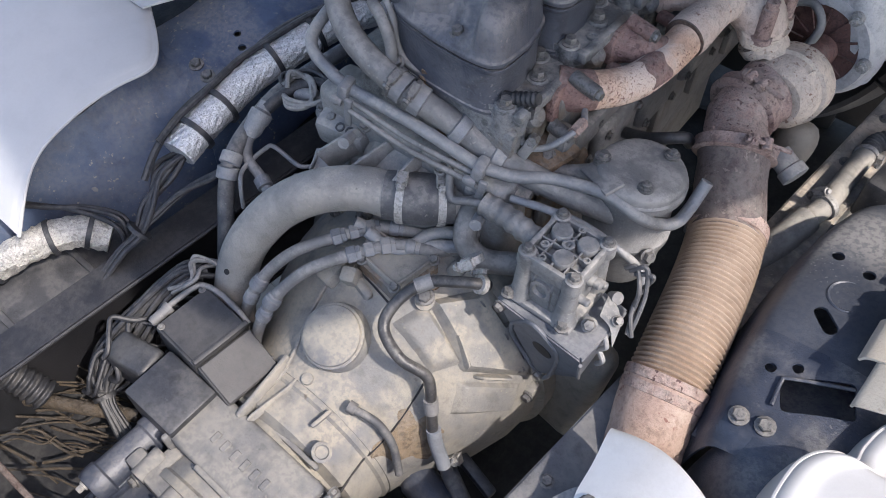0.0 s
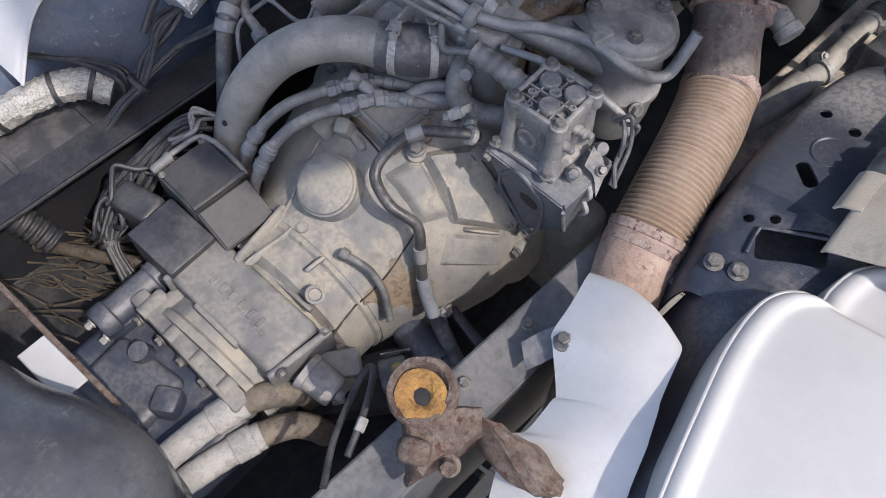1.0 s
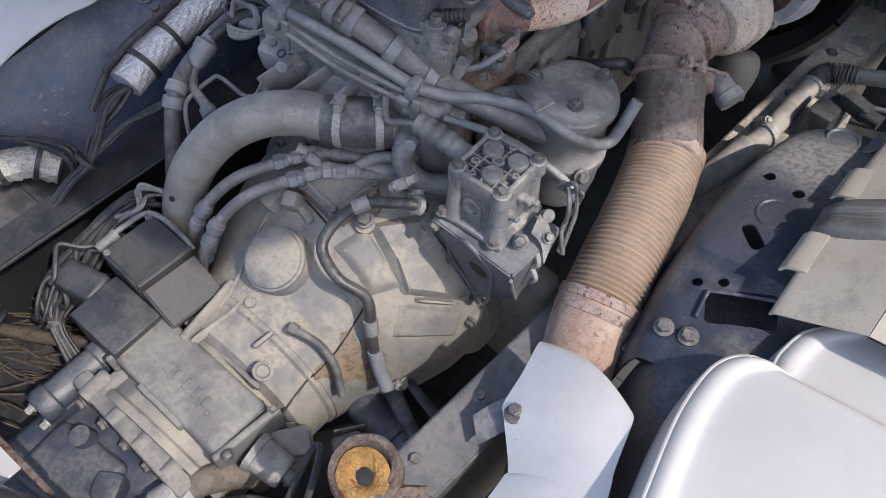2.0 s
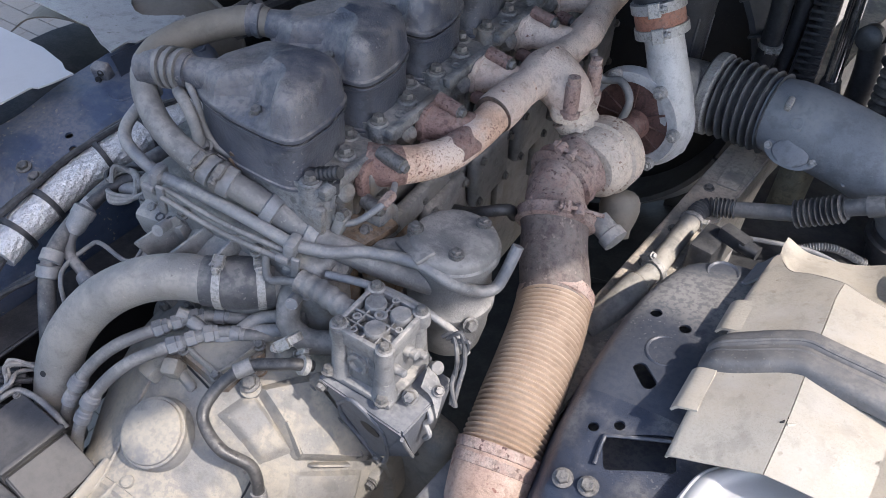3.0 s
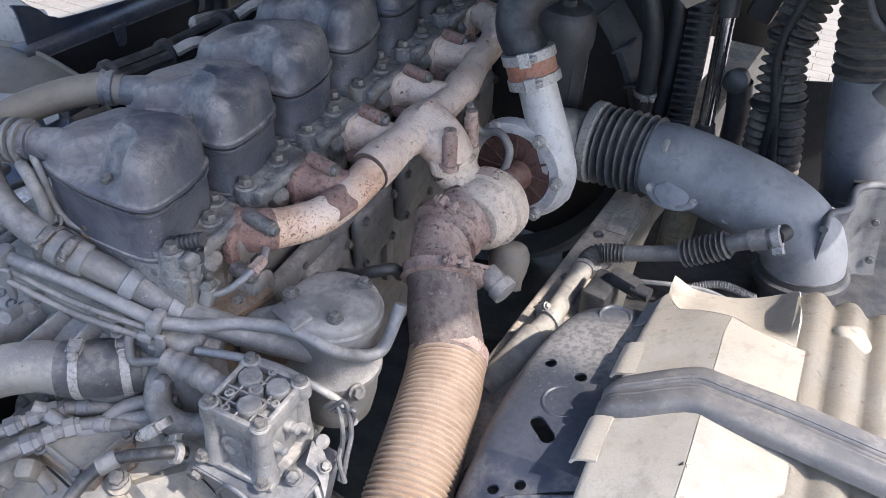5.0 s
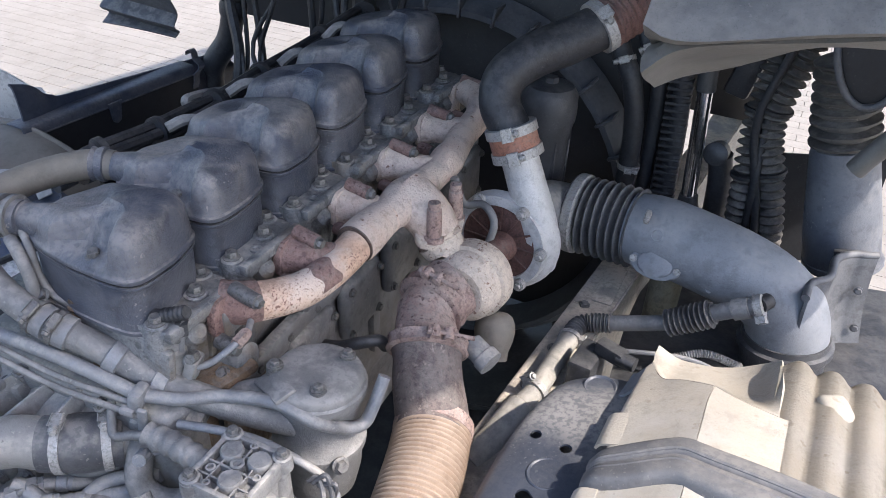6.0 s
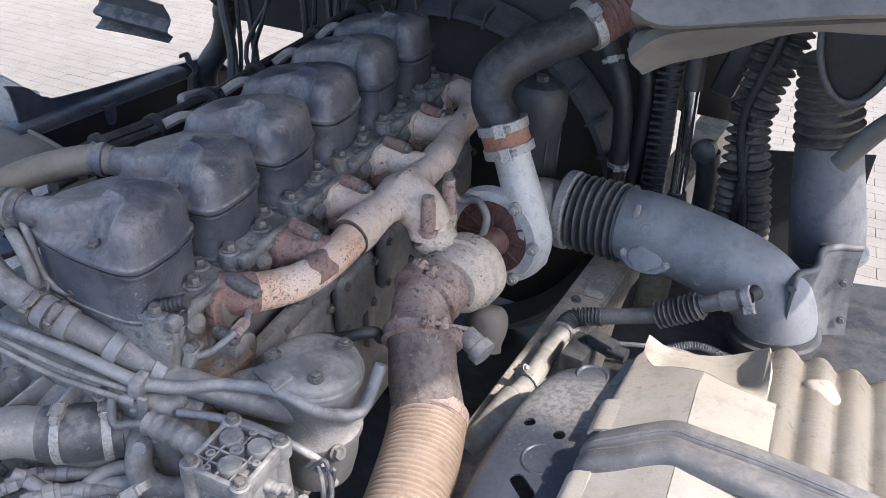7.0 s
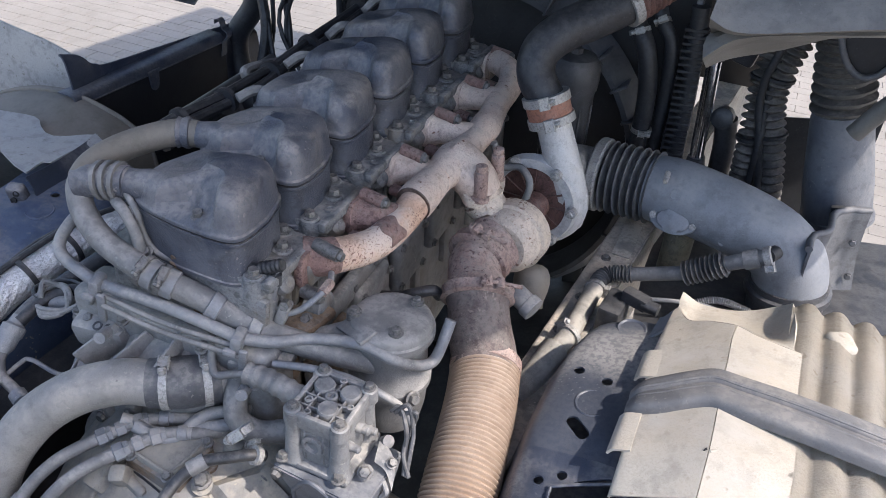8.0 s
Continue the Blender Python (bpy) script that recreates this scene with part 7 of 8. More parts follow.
part("wire", tube([(0.02, 1.39, 1.0), (0.10, 1.40, 1.015), (0.17, 1.42, 1.01), (0.27, 1.43, 0.98)], 0.005, 8, 6), PIPE, inner)
brk = thing("rail_bracket", (-0.02, 1.3, 0.9), "dark cast bracket with lugs bolted to the rail", "bracket")
bm = bmesh.new()
block((0.05, 0.09, 0.09), (-0.02, 1.30, 1.0), (0, 0, -6), 0.01, 2, bm)
block((0.06, 0.03, 0.03), (0.02, 1.31, 1.055), (0, 0, -20), 0.006, 2, bm)
lathe([(0, 0.014), (0.035, 0.014)], (0.035, 1.30, 1.055), (1, -0.2, 0), 16, bm)
part("bracket", bm, DARKMETAL, brk)
for k in range(3):
    part("lug", lathe([(0, 0.013), (0.03, 0.013)], (0.02, 1.72 + 0.05 * k, 1.0 + 0.02 * k), (1, -0.3, 0.2), 14), DARKMETAL, brk)
tank = thing("fluid_bottle", (0.05, 1.66, 0.9), "yellowed fluid bottle in the shade under the duct", "bottle")
AMBER = material("yellowed_plastic", (0.10, 0.092, 0.06), (0.14, 0.125, 0.085), dust=0.4, rough=0.5, scale=12, bump=0.1)
part("bottle", lathe([(0, 0.035), (0.15, 0.035), (0.17, 0.02), (0.18, 0.018)], (0.06, 1.62, 0.92), (0, 0, 1), 24), AMBER, tank)
cone = thing("exhaust_brake_housing", (-0.13, 1.12, 0.95), "sand coloured cast cone and pipe stub under the turbine", "exhaust brake")
part("cone", lathe([(-0.01, 0.03), (0.005, 0.030), (0.025, 0.036), (0.045, 0.039), (0.06, 0.037), (0.072, 0.031), (0.078, 0.022), (0.080, 0.010)], (-0.185, 1.225, 1.030), (-0.1, 0.3, 0.6), 36), OLIVE, cone)
part("stub", lathe([(0, 0.021), (0.03, 0.021), (0.032, 0.0245), (0.050, 0.0245), (0.052, 0.019)], (-0.192, 1.125, 1.122), (0.75, -0.25, -0.25), 24), CASTING, cone)
part("stay", sheet([[(-0.285, 1.045, 1.13), (-0.275, 1.03, 1.02), (-0.27, 1.02, 0.95)], [(-0.262, 1.03, 1.135), (-0.245, 1.02, 1.02), (-0.25, 1.01, 0.95)]], 0.003, 4), CASTING, cone)
part("stub", lathe([(0, 0.022), (0.05, 0.03)], (-0.30, 1.06, 1.15), (0.8, -0.1, -0.1), 20), OXIDE, cone)
part("oil_pipe", tube([(-0.45, 1.05, 1.07), (-0.40, 1.03, 1.10), (-0.36, 1.02, 1.13), (-0.33, 1.04, 1.135), (-0.325, 1.06, 1.11)], 0.011, 12, 8), DARKMETAL, cone)

# ---- injector line and sensors at the first head ----
fl = thing("fuel_rail_line", (-0.50, 0.80, 1.2), "pale steel fuel line with nuts at the first cylinder", "fuel line")
part("line", tube([(-0.484, 0.757, 1.290), (-0.489, 0.756, 1.268), (-0.489, 0.755, 1.245), (-0.474, 0.756, 1.232), (-0.448, 0.764, 1.243), (-0.428, 0.785, 1.262), (-0.422, 0.815, 1.270), (-0.436, 0.845, 1.268)], 0.0052, 10, 8), PIPE, fl)
part("nut", lathe([(0, 0.010), (0.022, 0.010), (0.028, 0.0065)], (-0.424, 0.795, 1.265), (0.05, 0.9, 0.2), 6), OXIDE, fl)
part("nut", lathe([(0, 0.010), (0.020, 0.010)], (-0.484, 0.757, 1.288), (0.05, 0.02, 1), 6), DARKMETAL, fl)
part("nut", lathe([(0, 0.0085), (0.018, 0.0085)], (-0.466, 0.757, 1.255), (0.2, -0.8, 0.3), 6), BOLT, fl)
inj = thing("injector_fitting", (-0.53, 0.75, 1.2), "dusty grey injector fitting with a cable plug", "injector")
part("body", lathe([(0, 0.020), (0.05, 0.020), (0.055, 0.016), (0.075, 0.016)], (-0.507, 0.752, 1.205), (0.05, 0.05, 1), 20), CASTING, inj)
part("arm", block((0.018, 0.03, 0.05), (-0.478, 0.760, 1.225), (0, 20, 10), 0.005, 2), CASTING, inj)
part("plug", bellows([(-0.506, 0.753, 1.314), (-0.488, 0.754, 1.322), (-0.468, 0.755, 1.332)], 0.0112, 0.009, 0.003, 16), CABLE, inj)
part("plug_tail", tube([(-0.506, 0.753, 1.314), (-0.53, 0.750, 1.308), (-0.552, 0.748, 1.296), (-0.572, 0.745, 1.266), (-0.578, 0.738, 1.235)], 0.008, 10, 7), CABLE, inj)
part("plug_clip", block((0.020, 0.024, 0.014), (-0.556, 0.746, 1.29), (0, -30, 0), 0.004, 2), DARKMETAL, inj)
b = part("bolt_boss", lathe([(-0.05, 0.024), (0.0, 0.021), (0.002, 0.017)], (-0.652, 0.738, 1.288), (0, -0.25, 1), 20), STAIN, inj)
part("bolt", bolt((-0.652, 0.737, 1.290), (0, -0.25, 1), 0.0135, 0.017), STAIN, b)
for x, y, z in ((-0.70, 0.715, 1.30), (-0.50, 0.745, 1.165), (-0.46, 0.80, 1.19), (-0.545, 0.728, 1.18)):
    part("bolt", bolt((x, y, z), (0.1, -0.6, 0.8), 0.009, 0.010), BOLT, inj)
ret = thing("return_hose", (-0.70, 0.70, 1.28), "thin grey return hose with a screwed end beside the first cover", "hose")
part("hose", tube([(-0.79, 0.76, 1.345), (-0.765, 0.735, 1.365), (-0.735, 0.72, 1.362), (-0.712, 0.712, 1.335), (-0.705, 0.708, 1.30)], 0.0095, 12, 8), HOSE, ret)
part("hose", tube([(-0.79, 0.775, 1.372), (-0.755, 0.748, 1.378), (-0.722, 0.731, 1.362), (-0.712, 0.728, 1.322), (-0.690, 0.728, 1.295), (-0.632, 0.730, 1.290), (-0.592, 0.730, 1.279)], 0.0058, 10, 8), HOSE, ret)
part("end_nut", lathe([(0, 0.012), (0.012, 0.012), (0.014, 0.0105), (0.03, 0.0105)], (-0.704, 0.707, 1.275), (0, 0, 1), 14), BOLT, ret)

# ---- wiring along the far side of the covers ----
loom = thing("engine_wiring_loom", (-0.78, 1.2, 1.3), "dusty black engine wiring loom tied along the covers", "wiring loom")
main = [(-0.86, 0.90, 1.36), (-0.82, 0.96, 1.392), (-0.812, 1.073, 1.386), (-0.812, 1.185, 1.386), (-0.812, 1.267, 1.386), (-0.812, 1.356, 1.392), (-0.812, 1.44, 1.398), (-0.81, 1.60, 1.412), (-0.80, 1.74, 1.43), (-0.81, 1.86, 1.42)]
for k in range(3):
    part("cable", cable([Vector(p) + Vector((0.012 * math.cos(2.1 * k), 0, 0.010 * math.sin(2.1 * k))) for p in main], 0.010, 0.004, 11 + k), CABLE, loom)
part("cable", cable([(-0.82, 1.44, 1.40), (-0.86, 1.38, 1.362), (-0.866, 1.293, 1.378), (-0.862, 1.227, 1.388), (-0.855, 1.23, 1.373), (-0.845, 1.279, 1.352), (-0.82, 1.32, 1.37)], 0.0105), HOSE, loom)
part("cable", cable([(-0.83, 0.93, 1.36), (-0.85, 1.05, 1.345), (-0.85, 1.2, 1.35), (-0.84, 1.35, 1.36), (-0.84, 1.5, 1.37)], 0.014), CABLE, loom)
for i in range(1, 5):
    y = 0.90 + PITCH * i
    part("branch", cable([(-0.765, y, 1.405 + RISE * i * 0.6), (-0.745, y + 0.03, 1.41 + RISE * i), (-0.715, y + 0.055, 1.40 + RISE * i), (-0.69, y + 0.06, 1.385 + RISE * i)], 0.010), HOSE, loom)
for f in (0.12, 0.24, 0.42, 0.62, 0.8):
    p, d = along(main, f)
    part("tie", band(p, d, 0.024, 0.012, 0.003), CABLE, loom)
fr = thing("front_wiring", (-1.0, 2.0, 0.9), "tangle of black cables and plugs hanging at the front", "wiring loom")
rng = random.Random(5)
for k in range(16):
    x = -1.38 + 0.045 * k
    part("cable", cable([(x + rng.uniform(-0.05, 0.05), 2.0 + rng.uniform(-0.05, 0.1), 1.62), (x + rng.uniform(-0.06, 0.06), 1.98, 1.38), (x + rng.uniform(-0.08, 0.08), 1.94, 1.18), (x + 0.08, 1.85, 1.0), (x + 0.2, 1.7, 0.92)], rng.choice((0.007, 0.010, 0.016)), 0.02, k), CABLE, fr)
part("crossing_cable", cable([(-0.80, 1.80, 1.43), (-0.86, 1.90, 1.44), (-0.92, 1.95, 1.50), (-0.90, 2.0, 1.62)], 0.03), CABLE, fr)
bm = bmesh.new()
block((0.5, 0.12, 0.3), (-0.86, 2.12, 1.55), (14, 0, 0), 0.03, 2, bm)
part("fuse_box", bm, DARK, fr)
fill = thing("filler_pipe", (-1.45, 2.0, 0.9), "dark plastic filler pipe with a ringed cap", "filler pipe")
part("pipe", tube([(-1.33, 1.93, 0.85), (-1.42, 1.96, 0.98), (-1.445, 1.98, 1.10), (-1.39, 2.0, 1.20), (-1.362, 2.0, 1.29)], 0.035, 18, 8, radius=lambda s, t: 0.04 - 0.006 * s / t), CABLE, fill)
part("cap", lathe([(0, 0.037), (0.012, 0.041), (0.035, 0.041), (0.05, 0.036)], (-1.362, 2.0, 1.275), (0.05, 0, 1), 24), CABLE, fill)
rows = [[(-2.12, 2.2, 1.22), (-1.95, 2.2, 1.22), (-1.79, 2.2, 1.21)], [(-2.12, 2.24, 1.16), (-1.95, 2.24, 1.155), (-1.80, 2.24, 1.145)], [(-2.12, 2.2, 1.13), (-1.95, 2.2, 1.12), (-1.785, 2.2, 1.115)], [(-2.12, 2.24, 1.10), (-1.95, 2.24, 1.09), (-1.80, 2.24, 1.085)], [(-2.12, 2.2, 1.07), (-1.95, 2.2, 1.075), (-1.785, 2.2, 1.075)]]
gaiter = part("gaiter", sheet(rows, 0.004, 3), RUBBER, cab, "black pleated rubber gaiter")
part("hanger", tube([(-1.95, 2.22, 1.2), (-1.9, 2.4, 1.4), (-1.75, 2.6, 1.65)], 0.02, 10, 5), CABLE, gaiter)

# ---- side wall panel ----
wall = thing("side_step_panel", (-1.40, 1.6, 0.78), "dark inner step panel with a grab tube and clip hangers", "side panel")
top = [(-1.47, 1.30, 1.262), (-1.47, 1.345, 1.246), (-1.47, 1.366, 1.232), (-1.47, 1.385, 1.212), (-1.47, 1.408, 1.200), (-1.47, 1.452, 1.187), (-1.47, 1.70, 1.163), (-1.47, 2.08, 1.128)]
part("panel", sheet([top, [(x + 0.012, y, z - 0.035) for x, y, z in top], [(x + 0.03, y, 1.06) for x, y, z in top], [(x + 0.05, y, 0.80) for x, y, z in top]], 0.005, 4), NAVY, wall)
part("top_edge", tube(top, 0.0035, 8, 6), NAVY, wall)
shelf = [(-1.42, 1.27, 1.169), (-1.42, 1.40, 1.164), (-1.42, 1.58, 1.157), (-1.42, 1.72, 1.152), (-1.42, 1.87, 1.146)]
part("ledge", sheet([[(x - 0.05, y, z + 0.004) for x, y, z in shelf], [(x - 0.008, y, z + 0.002) for x, y, z in shelf], [(x, y, z - 0.004) for x, y, z in shelf], [(x + 0.004, y, z - 0.020) for x, y, z in shelf]], 0.004, 4), NAVY, wall)
part("ledge_bead", tube([(x + 0.006, y, z - 0.020) for x, y, z in shelf], 0.003, 8, 5), PLASTIC, wall)
part("lower_skin", sheet([[(x + 0.003, y, z - 0.018) for x, y, z in shelf], [(x + 0.006, y, 1.0) for x, y, z in shelf], [(x + 0.01, y, 0.82) for x, y, z in shelf]], 0.004, 4), DARK, wall)
tongue = [(0.024, 0.0), (0.018, -0.010), (0.0155, -0.045), (0.011, -0.054), (0.0, -0.058), (-0.011, -0.054), (-0.0155, -0.045), (-0.018, -0.010), (-0.024, 0.0)]
part("hanging_tab", prism(tongue, -0.003, 0.003, Matrix.Translation((-1.408, 1.545, 1.150)) @ Matrix(((0, 0, 1, 0), (1, 0, 0, 0), (0, 1, 0, 0), (0, 0, 0, 1))), 0.0015), PLASTIC, wall)
hook = [(-1.410, 1.86, 1.085), (-1.406, 1.862, 1.105), (-1.404, 1.865, 1.130), (-1.392, 1.872, 1.146), (-1.396, 1.876, 1.160), (-1.412, 1.876, 1.170), (-1.414, 1.872, 1.190), (-1.420, 1.868, 1.200), (-1.430, 1.866, 1.196), (-1.432, 1.866, 1.185)]
part("clip", sheet([[(x, y - w, z) for x, y, z in hook] for w in (-0.012, 0.0, 0.012)], 0.003, 4), PLASTIC, wall)
for y in (1.40, 1.45):
    part("fin", prism([(0, 0), (0.022, 0), (0.0, 0.022)], -0.0015, 0.0015, Matrix.Translation((-1.462, y, 1.162)) @ Matrix(((0, 0, 1, 0), (1, 0, 0, 0), (0, 1, 0, 0), (0, 0, 0, 1))), 0), NAVY, wall)
part("lower_tube", tube([(-1.06, 1.05, 1.225), (-1.05, 1.186, 1.232), (-1.05, 1.284, 1.232), (-1.05, 1.427, 1.236), (-1.05, 1.6, 1.24)], 0.017, 14, 6), DARKMETAL, wall)
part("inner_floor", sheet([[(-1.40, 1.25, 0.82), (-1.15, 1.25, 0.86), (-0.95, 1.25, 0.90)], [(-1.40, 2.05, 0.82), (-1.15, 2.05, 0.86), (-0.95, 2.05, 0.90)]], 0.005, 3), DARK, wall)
part("corner_panel", sheet([[(-2.0, 1.42, 1.30), (-1.80, 1.42, 1.250), (-1.653, 1.42, 1.229), (-1.569, 1.42, 1.209), (-1.551, 1.42, 1.198)], [(-2.0, 1.415, 1.18), (-1.80, 1.415, 1.17), (-1.66, 1.415, 1.165), (-1.57, 1.415, 1.158), (-1.530, 1.415, 1.155)], [(-2.0, 1.41, 1.0), (-1.80, 1.41, 1.0), (-1.66, 1.41, 1.02), (-1.58, 1.41, 1.05), (-1.545, 1.41, 1.09)]], 0.006, 4), PALESHIELD, wall)
part("corner_edge", sheet([[(-1.558, 1.416, 1.204), (-1.530, 1.416, 1.160), (-1.543, 1.416, 1.09)], [(-1.538, 1.44, 1.196), (-1.512, 1.44, 1.155), (-1.528, 1.44, 1.09)]], 0.004, 4), WHITE, wall)
jb = thing("switch_box", (-1.28, 0.93, 1.10), "small grey socket box with round holes on the support", "switch box")
part("box", block((0.040, 0.030, 0.046), (-1.262, 0.935, 1.122), (14, 0, 16), 0.010, 3), PLASTIC, jb)
for dx, dz in ((-0.008, 0.009), (0.009, 0.007), (0.002, -0.009)):
    part("socket", lathe([(-0.002, 0.0068), (0.0015, 0.0068), (0.0015, 0.0048), (-0.001, 0.0045)], (-1.258 + dx, 0.9185 + 0.25 * dz, 1.124 + dz), (0.27, -0.93, 0.24), 16), DARK, jb)

# ---- foil sleeve and cables beside the rail ----
foil = thing("foil_cable_sleeve", (-1.06, 0.72, 1.0), "crumpled silver foil heat sleeve tied round a cable bundle", "cable sleeve")
fp = [(-1.070, 0.512, 1.018), (-1.076, 0.57, 1.036), (-1.080, 0.64, 1.052), (-1.080, 0.721, 1.070), (-1.060, 0.810, 1.090), (-1.046, 0.886, 1.10), (-1.02, 0.97, 1.105), (-0.98, 1.06, 1.10)]
line = even(fp, 0.0035)
bm = bmesh.new()
rings, u = [], Vector((1, 0, 0))
for i, p in enumerate(line):
    d = (line[min(i + 1, len(line) - 1)] - line[max(i - 1, 0)]).normalized()
    u = (u - d * u.dot(d)).normalized()
    w = d.cross(u)
    row = []
    for k in range(56):
        a = 2 * math.pi * k / 56
        q = 0.0017 * (abs(math.sin(a * 8 + i * 0.38)) + abs(math.sin(a * 8 - i * 0.38)))
        row.append(p + (u * math.cos(a) + w * math.sin(a)) * (0.0325 * (1 + 0.08 * math.cos(2 * a + 1)) + q + 0.0012 * noise.noise(p * 40 + Vector((a, 0, 0)))))
    rings.append(row)
skin(bm, rings)
part("sleeve", bm, FOIL, foil, sharp=8)
for f in (0.12, 0.27, 0.50, 0.66):
    p, d = along(fp, f)
    part("tie", band(p, d, 0.0385, 0.010, 0.003), CABLE, foil)
part("tied_cable", cable([p + Vector((-0.015, -0.02, 0.036)) for p in (Vector(q) for q in fp)], 0.0065, 0.003, 4), CABLE, foil)
part("tied_cable", cable([(-1.09, 0.44, 0.99), (-1.10, 0.49, 1.03), (-1.10, 0.56, 1.07), (-1.10, 0.65, 1.087), (-1.10, 0.73, 1.10), (-1.09, 0.82, 1.12), (-1.06, 0.93, 1.13)], 0.007), CABLE, foil)
bl = thing("rail_cable_bundle", (-1.04, 0.37, 0.92), "black cables fanning from the foil sleeve to the rail", "cable bundle")
rng = random.Random(8)
for k in range(7):
    o = Vector((rng.uniform(-0.012, 0.012), rng.uniform(-0.008, 0.008), rng.uniform(-0.012, 0.008)))
    part("cable", cable([Vector((-1.066, 0.53, 1.02)) + o * 0.8, Vector((-1.072 + 0.008 * k - 0.02, 0.47, 1.005)) + o, Vector((-1.055, 0.42, 0.975)) + o * 1.5, Vector((-1.037, 0.373, 0.945)) + o, Vector((-1.045, 0.335, 0.925)) + o, Vector((-1.05, 0.28, 0.89)) + o], 0.0052), CABLE, bl)
for k in range(3):
    part("cable", cable([(-0.96, 0.545, 1.035), (-0.985, 0.525 - 0.006 * k, 1.015 - 0.004 * k), (-1.015, 0.475 - 0.008 * k, 0.985), (-1.036, 0.38, 0.948)], 0.0052, 0.003, 30 + k), CABLE, bl)
part("tie", band((-1.037, 0.373, 0.945), (0.1, 0.8, 0.5), 0.022, 0.008, 0.003), CABLE, bl)
bh = thing("brake_hose", (-0.96, 0.55, 0.92), "black ribbed hose clipped beside the foil sleeve", "hose")
hp = [(-0.96, 0.86, 1.11), (-0.975, 0.77, 1.10), (-0.987, 0.690, 1.085), (-0.977, 0.600, 1.062), (-0.960, 0.545, 1.040), (-0.946, 0.514, 1.0), (-0.925, 0.483, 0.95), (-0.92, 0.46, 0.88)]
part("hose", tube(hp, 0.0155, 14, 8), RUBBER, bh)
for f in (0.55, 0.62):
    p, d = along(hp, f)
    part("collar", lathe([(-0.012, 0.016), (-0.010, 0.020), (0.010, 0.020), (0.012, 0.016)], p, d, 18), PIPE, bh)
sp = thing("cable_plug", (-0.95, 0.58, 1.0), "grey screw plug with a short drooping cable", "plug")
part("plug", lathe([(0, 0.012), (0.012, 0.018), (0.03, 0.018), (0.034, 0.021), (0.05, 0.021), (0.055, 0.014), (0.07, 0.012)], (-0.968, 0.602, 1.06), (-0.05, 0.75, 0.5), 18), PIPE, sp)
part("cable", tube([(-0.966, 0.605, 1.062), (-0.962, 0.59, 1.05), (-0.945, 0.575, 1.035), (-0.915, 0.57, 1.022), (-0.892, 0.562, 1.018)], 0.010, 12, 7), HOSE, sp)
part("end", lathe([(0, 0.015), (0.02, 0.015), (0.022, 0.010), (0.035, 0.010)], (-0.905, 0.566, 1.02), (0.8, -0.3, -0.2), 16), PIPE, sp)
part("feed_cable", tube([(-0.965, 0.65, 1.095), (-0.955, 0.70, 1.11), (-0.93, 0.735, 1.12), (-0.88, 0.75, 1.12)], 0.012, 12, 7), CABLE, sp)
sp = thing("cable_plug", (-0.9, 0.72, 1.09), "grey two-part sensor plug with twin wires", "plug")
part("plug", lathe([(0, 0.011), (0.02, 0.014), (0.04, 0.014), (0.044, 0.010), (0.06, 0.010)], (-0.945, 0.708, 1.105), (0.9, 0.3, 0.1), 16), PIPE, sp)
for k in range(3):
    part("wire", cable([(-0.945, 0.706, 1.106), (-0.975, 0.70 + 0.012 * k, 1.115), (-0.99, 0.73 + 0.01 * k, 1.11), (-0.95, 0.765, 1.115 - 0.01 * k), (-0.86, 0.74, 1.13)], 0.0045, 0.004, 40 + k), CABLE, sp)
of2 = thing("foil_loom", (-1.15, 0.25, 0.86), "pale crumpled foil wrapped loom with frayed wires", "cable sleeve")
op = [(-1.30, 0.06, 0.86), (-1.23, 0.13, 0.885), (-1.195, 0.20, 0.91), (-1.17, 0.262, 0.922), (-1.14, 0.315, 0.918), (-1.105, 0.347, 0.90)]
PALEFOIL = material("aged_foil", (0.55, 0.53, 0.48), (0.66, 0.63, 0.57), dust=0.3, rough=0.4, metal=0.5, scale=30, bump=0.8)
bm = bmesh.new()
rng = random.Random(6)
rings, u = [], Vector((1, 0, 0))
line = even(op, 0.007)
for i, p in enumerate(line):
    d = (line[min(i + 1, len(line) - 1)] - line[max(i - 1, 0)]).normalized()
    u = (u - d * u.dot(d)).normalized()
    w = d.cross(u)
    rings.append([p + (u * math.cos(a) + w * math.sin(a)) * (0.030 + rng.uniform(-0.003, 0.003)) for a in (2 * math.pi * k / 18 for k in range(18))])
skin(bm, rings)
part("wrap", bm, PALEFOIL, of2, sharp=14)
for f in (0.3, 0.62, 0.85):
    p, d = along(op, f)
    part("tie", band(p, d, 0.031, 0.009, 0.003), CABLE, of2)
for k in range(3):
    part("cable", cable([(-1.33, 0.18, 0.97), (-1.27, 0.24, 0.965), (-1.20, 0.30, 0.955), (-1.15, 0.335 + 0.01 * k, 0.945), (-1.09, 0.36 + 0.012 * k, 0.93), (-1.07, 0.345, 0.86)], 0.005, 0.004, 50 + k), CABLE, of2)
sb = thing("side_battery_box", (-1.2, 0.1, 0.5), "dark plastic box below the loom outside the rail", "box")
part("box", block((0.26, 0.55, 0.3), (-1.22, 0.12, 0.69), (0, 6, 0), 0.02, 2), DARK, sb)
part("lid", block((0.268, 0.558, 0.022), (-1.204, 0.12, 0.838), (0, 6, 0), 0.008, 2), SATINBLACK, sb)
for y in (-0.05, 0.12, 0.29):
    part("lid_rib", block((0.22, 0.014, 0.010), (-1.203, y, 0.851), (0, 6, 0), 0.003, 2), SATINBLACK, sb)

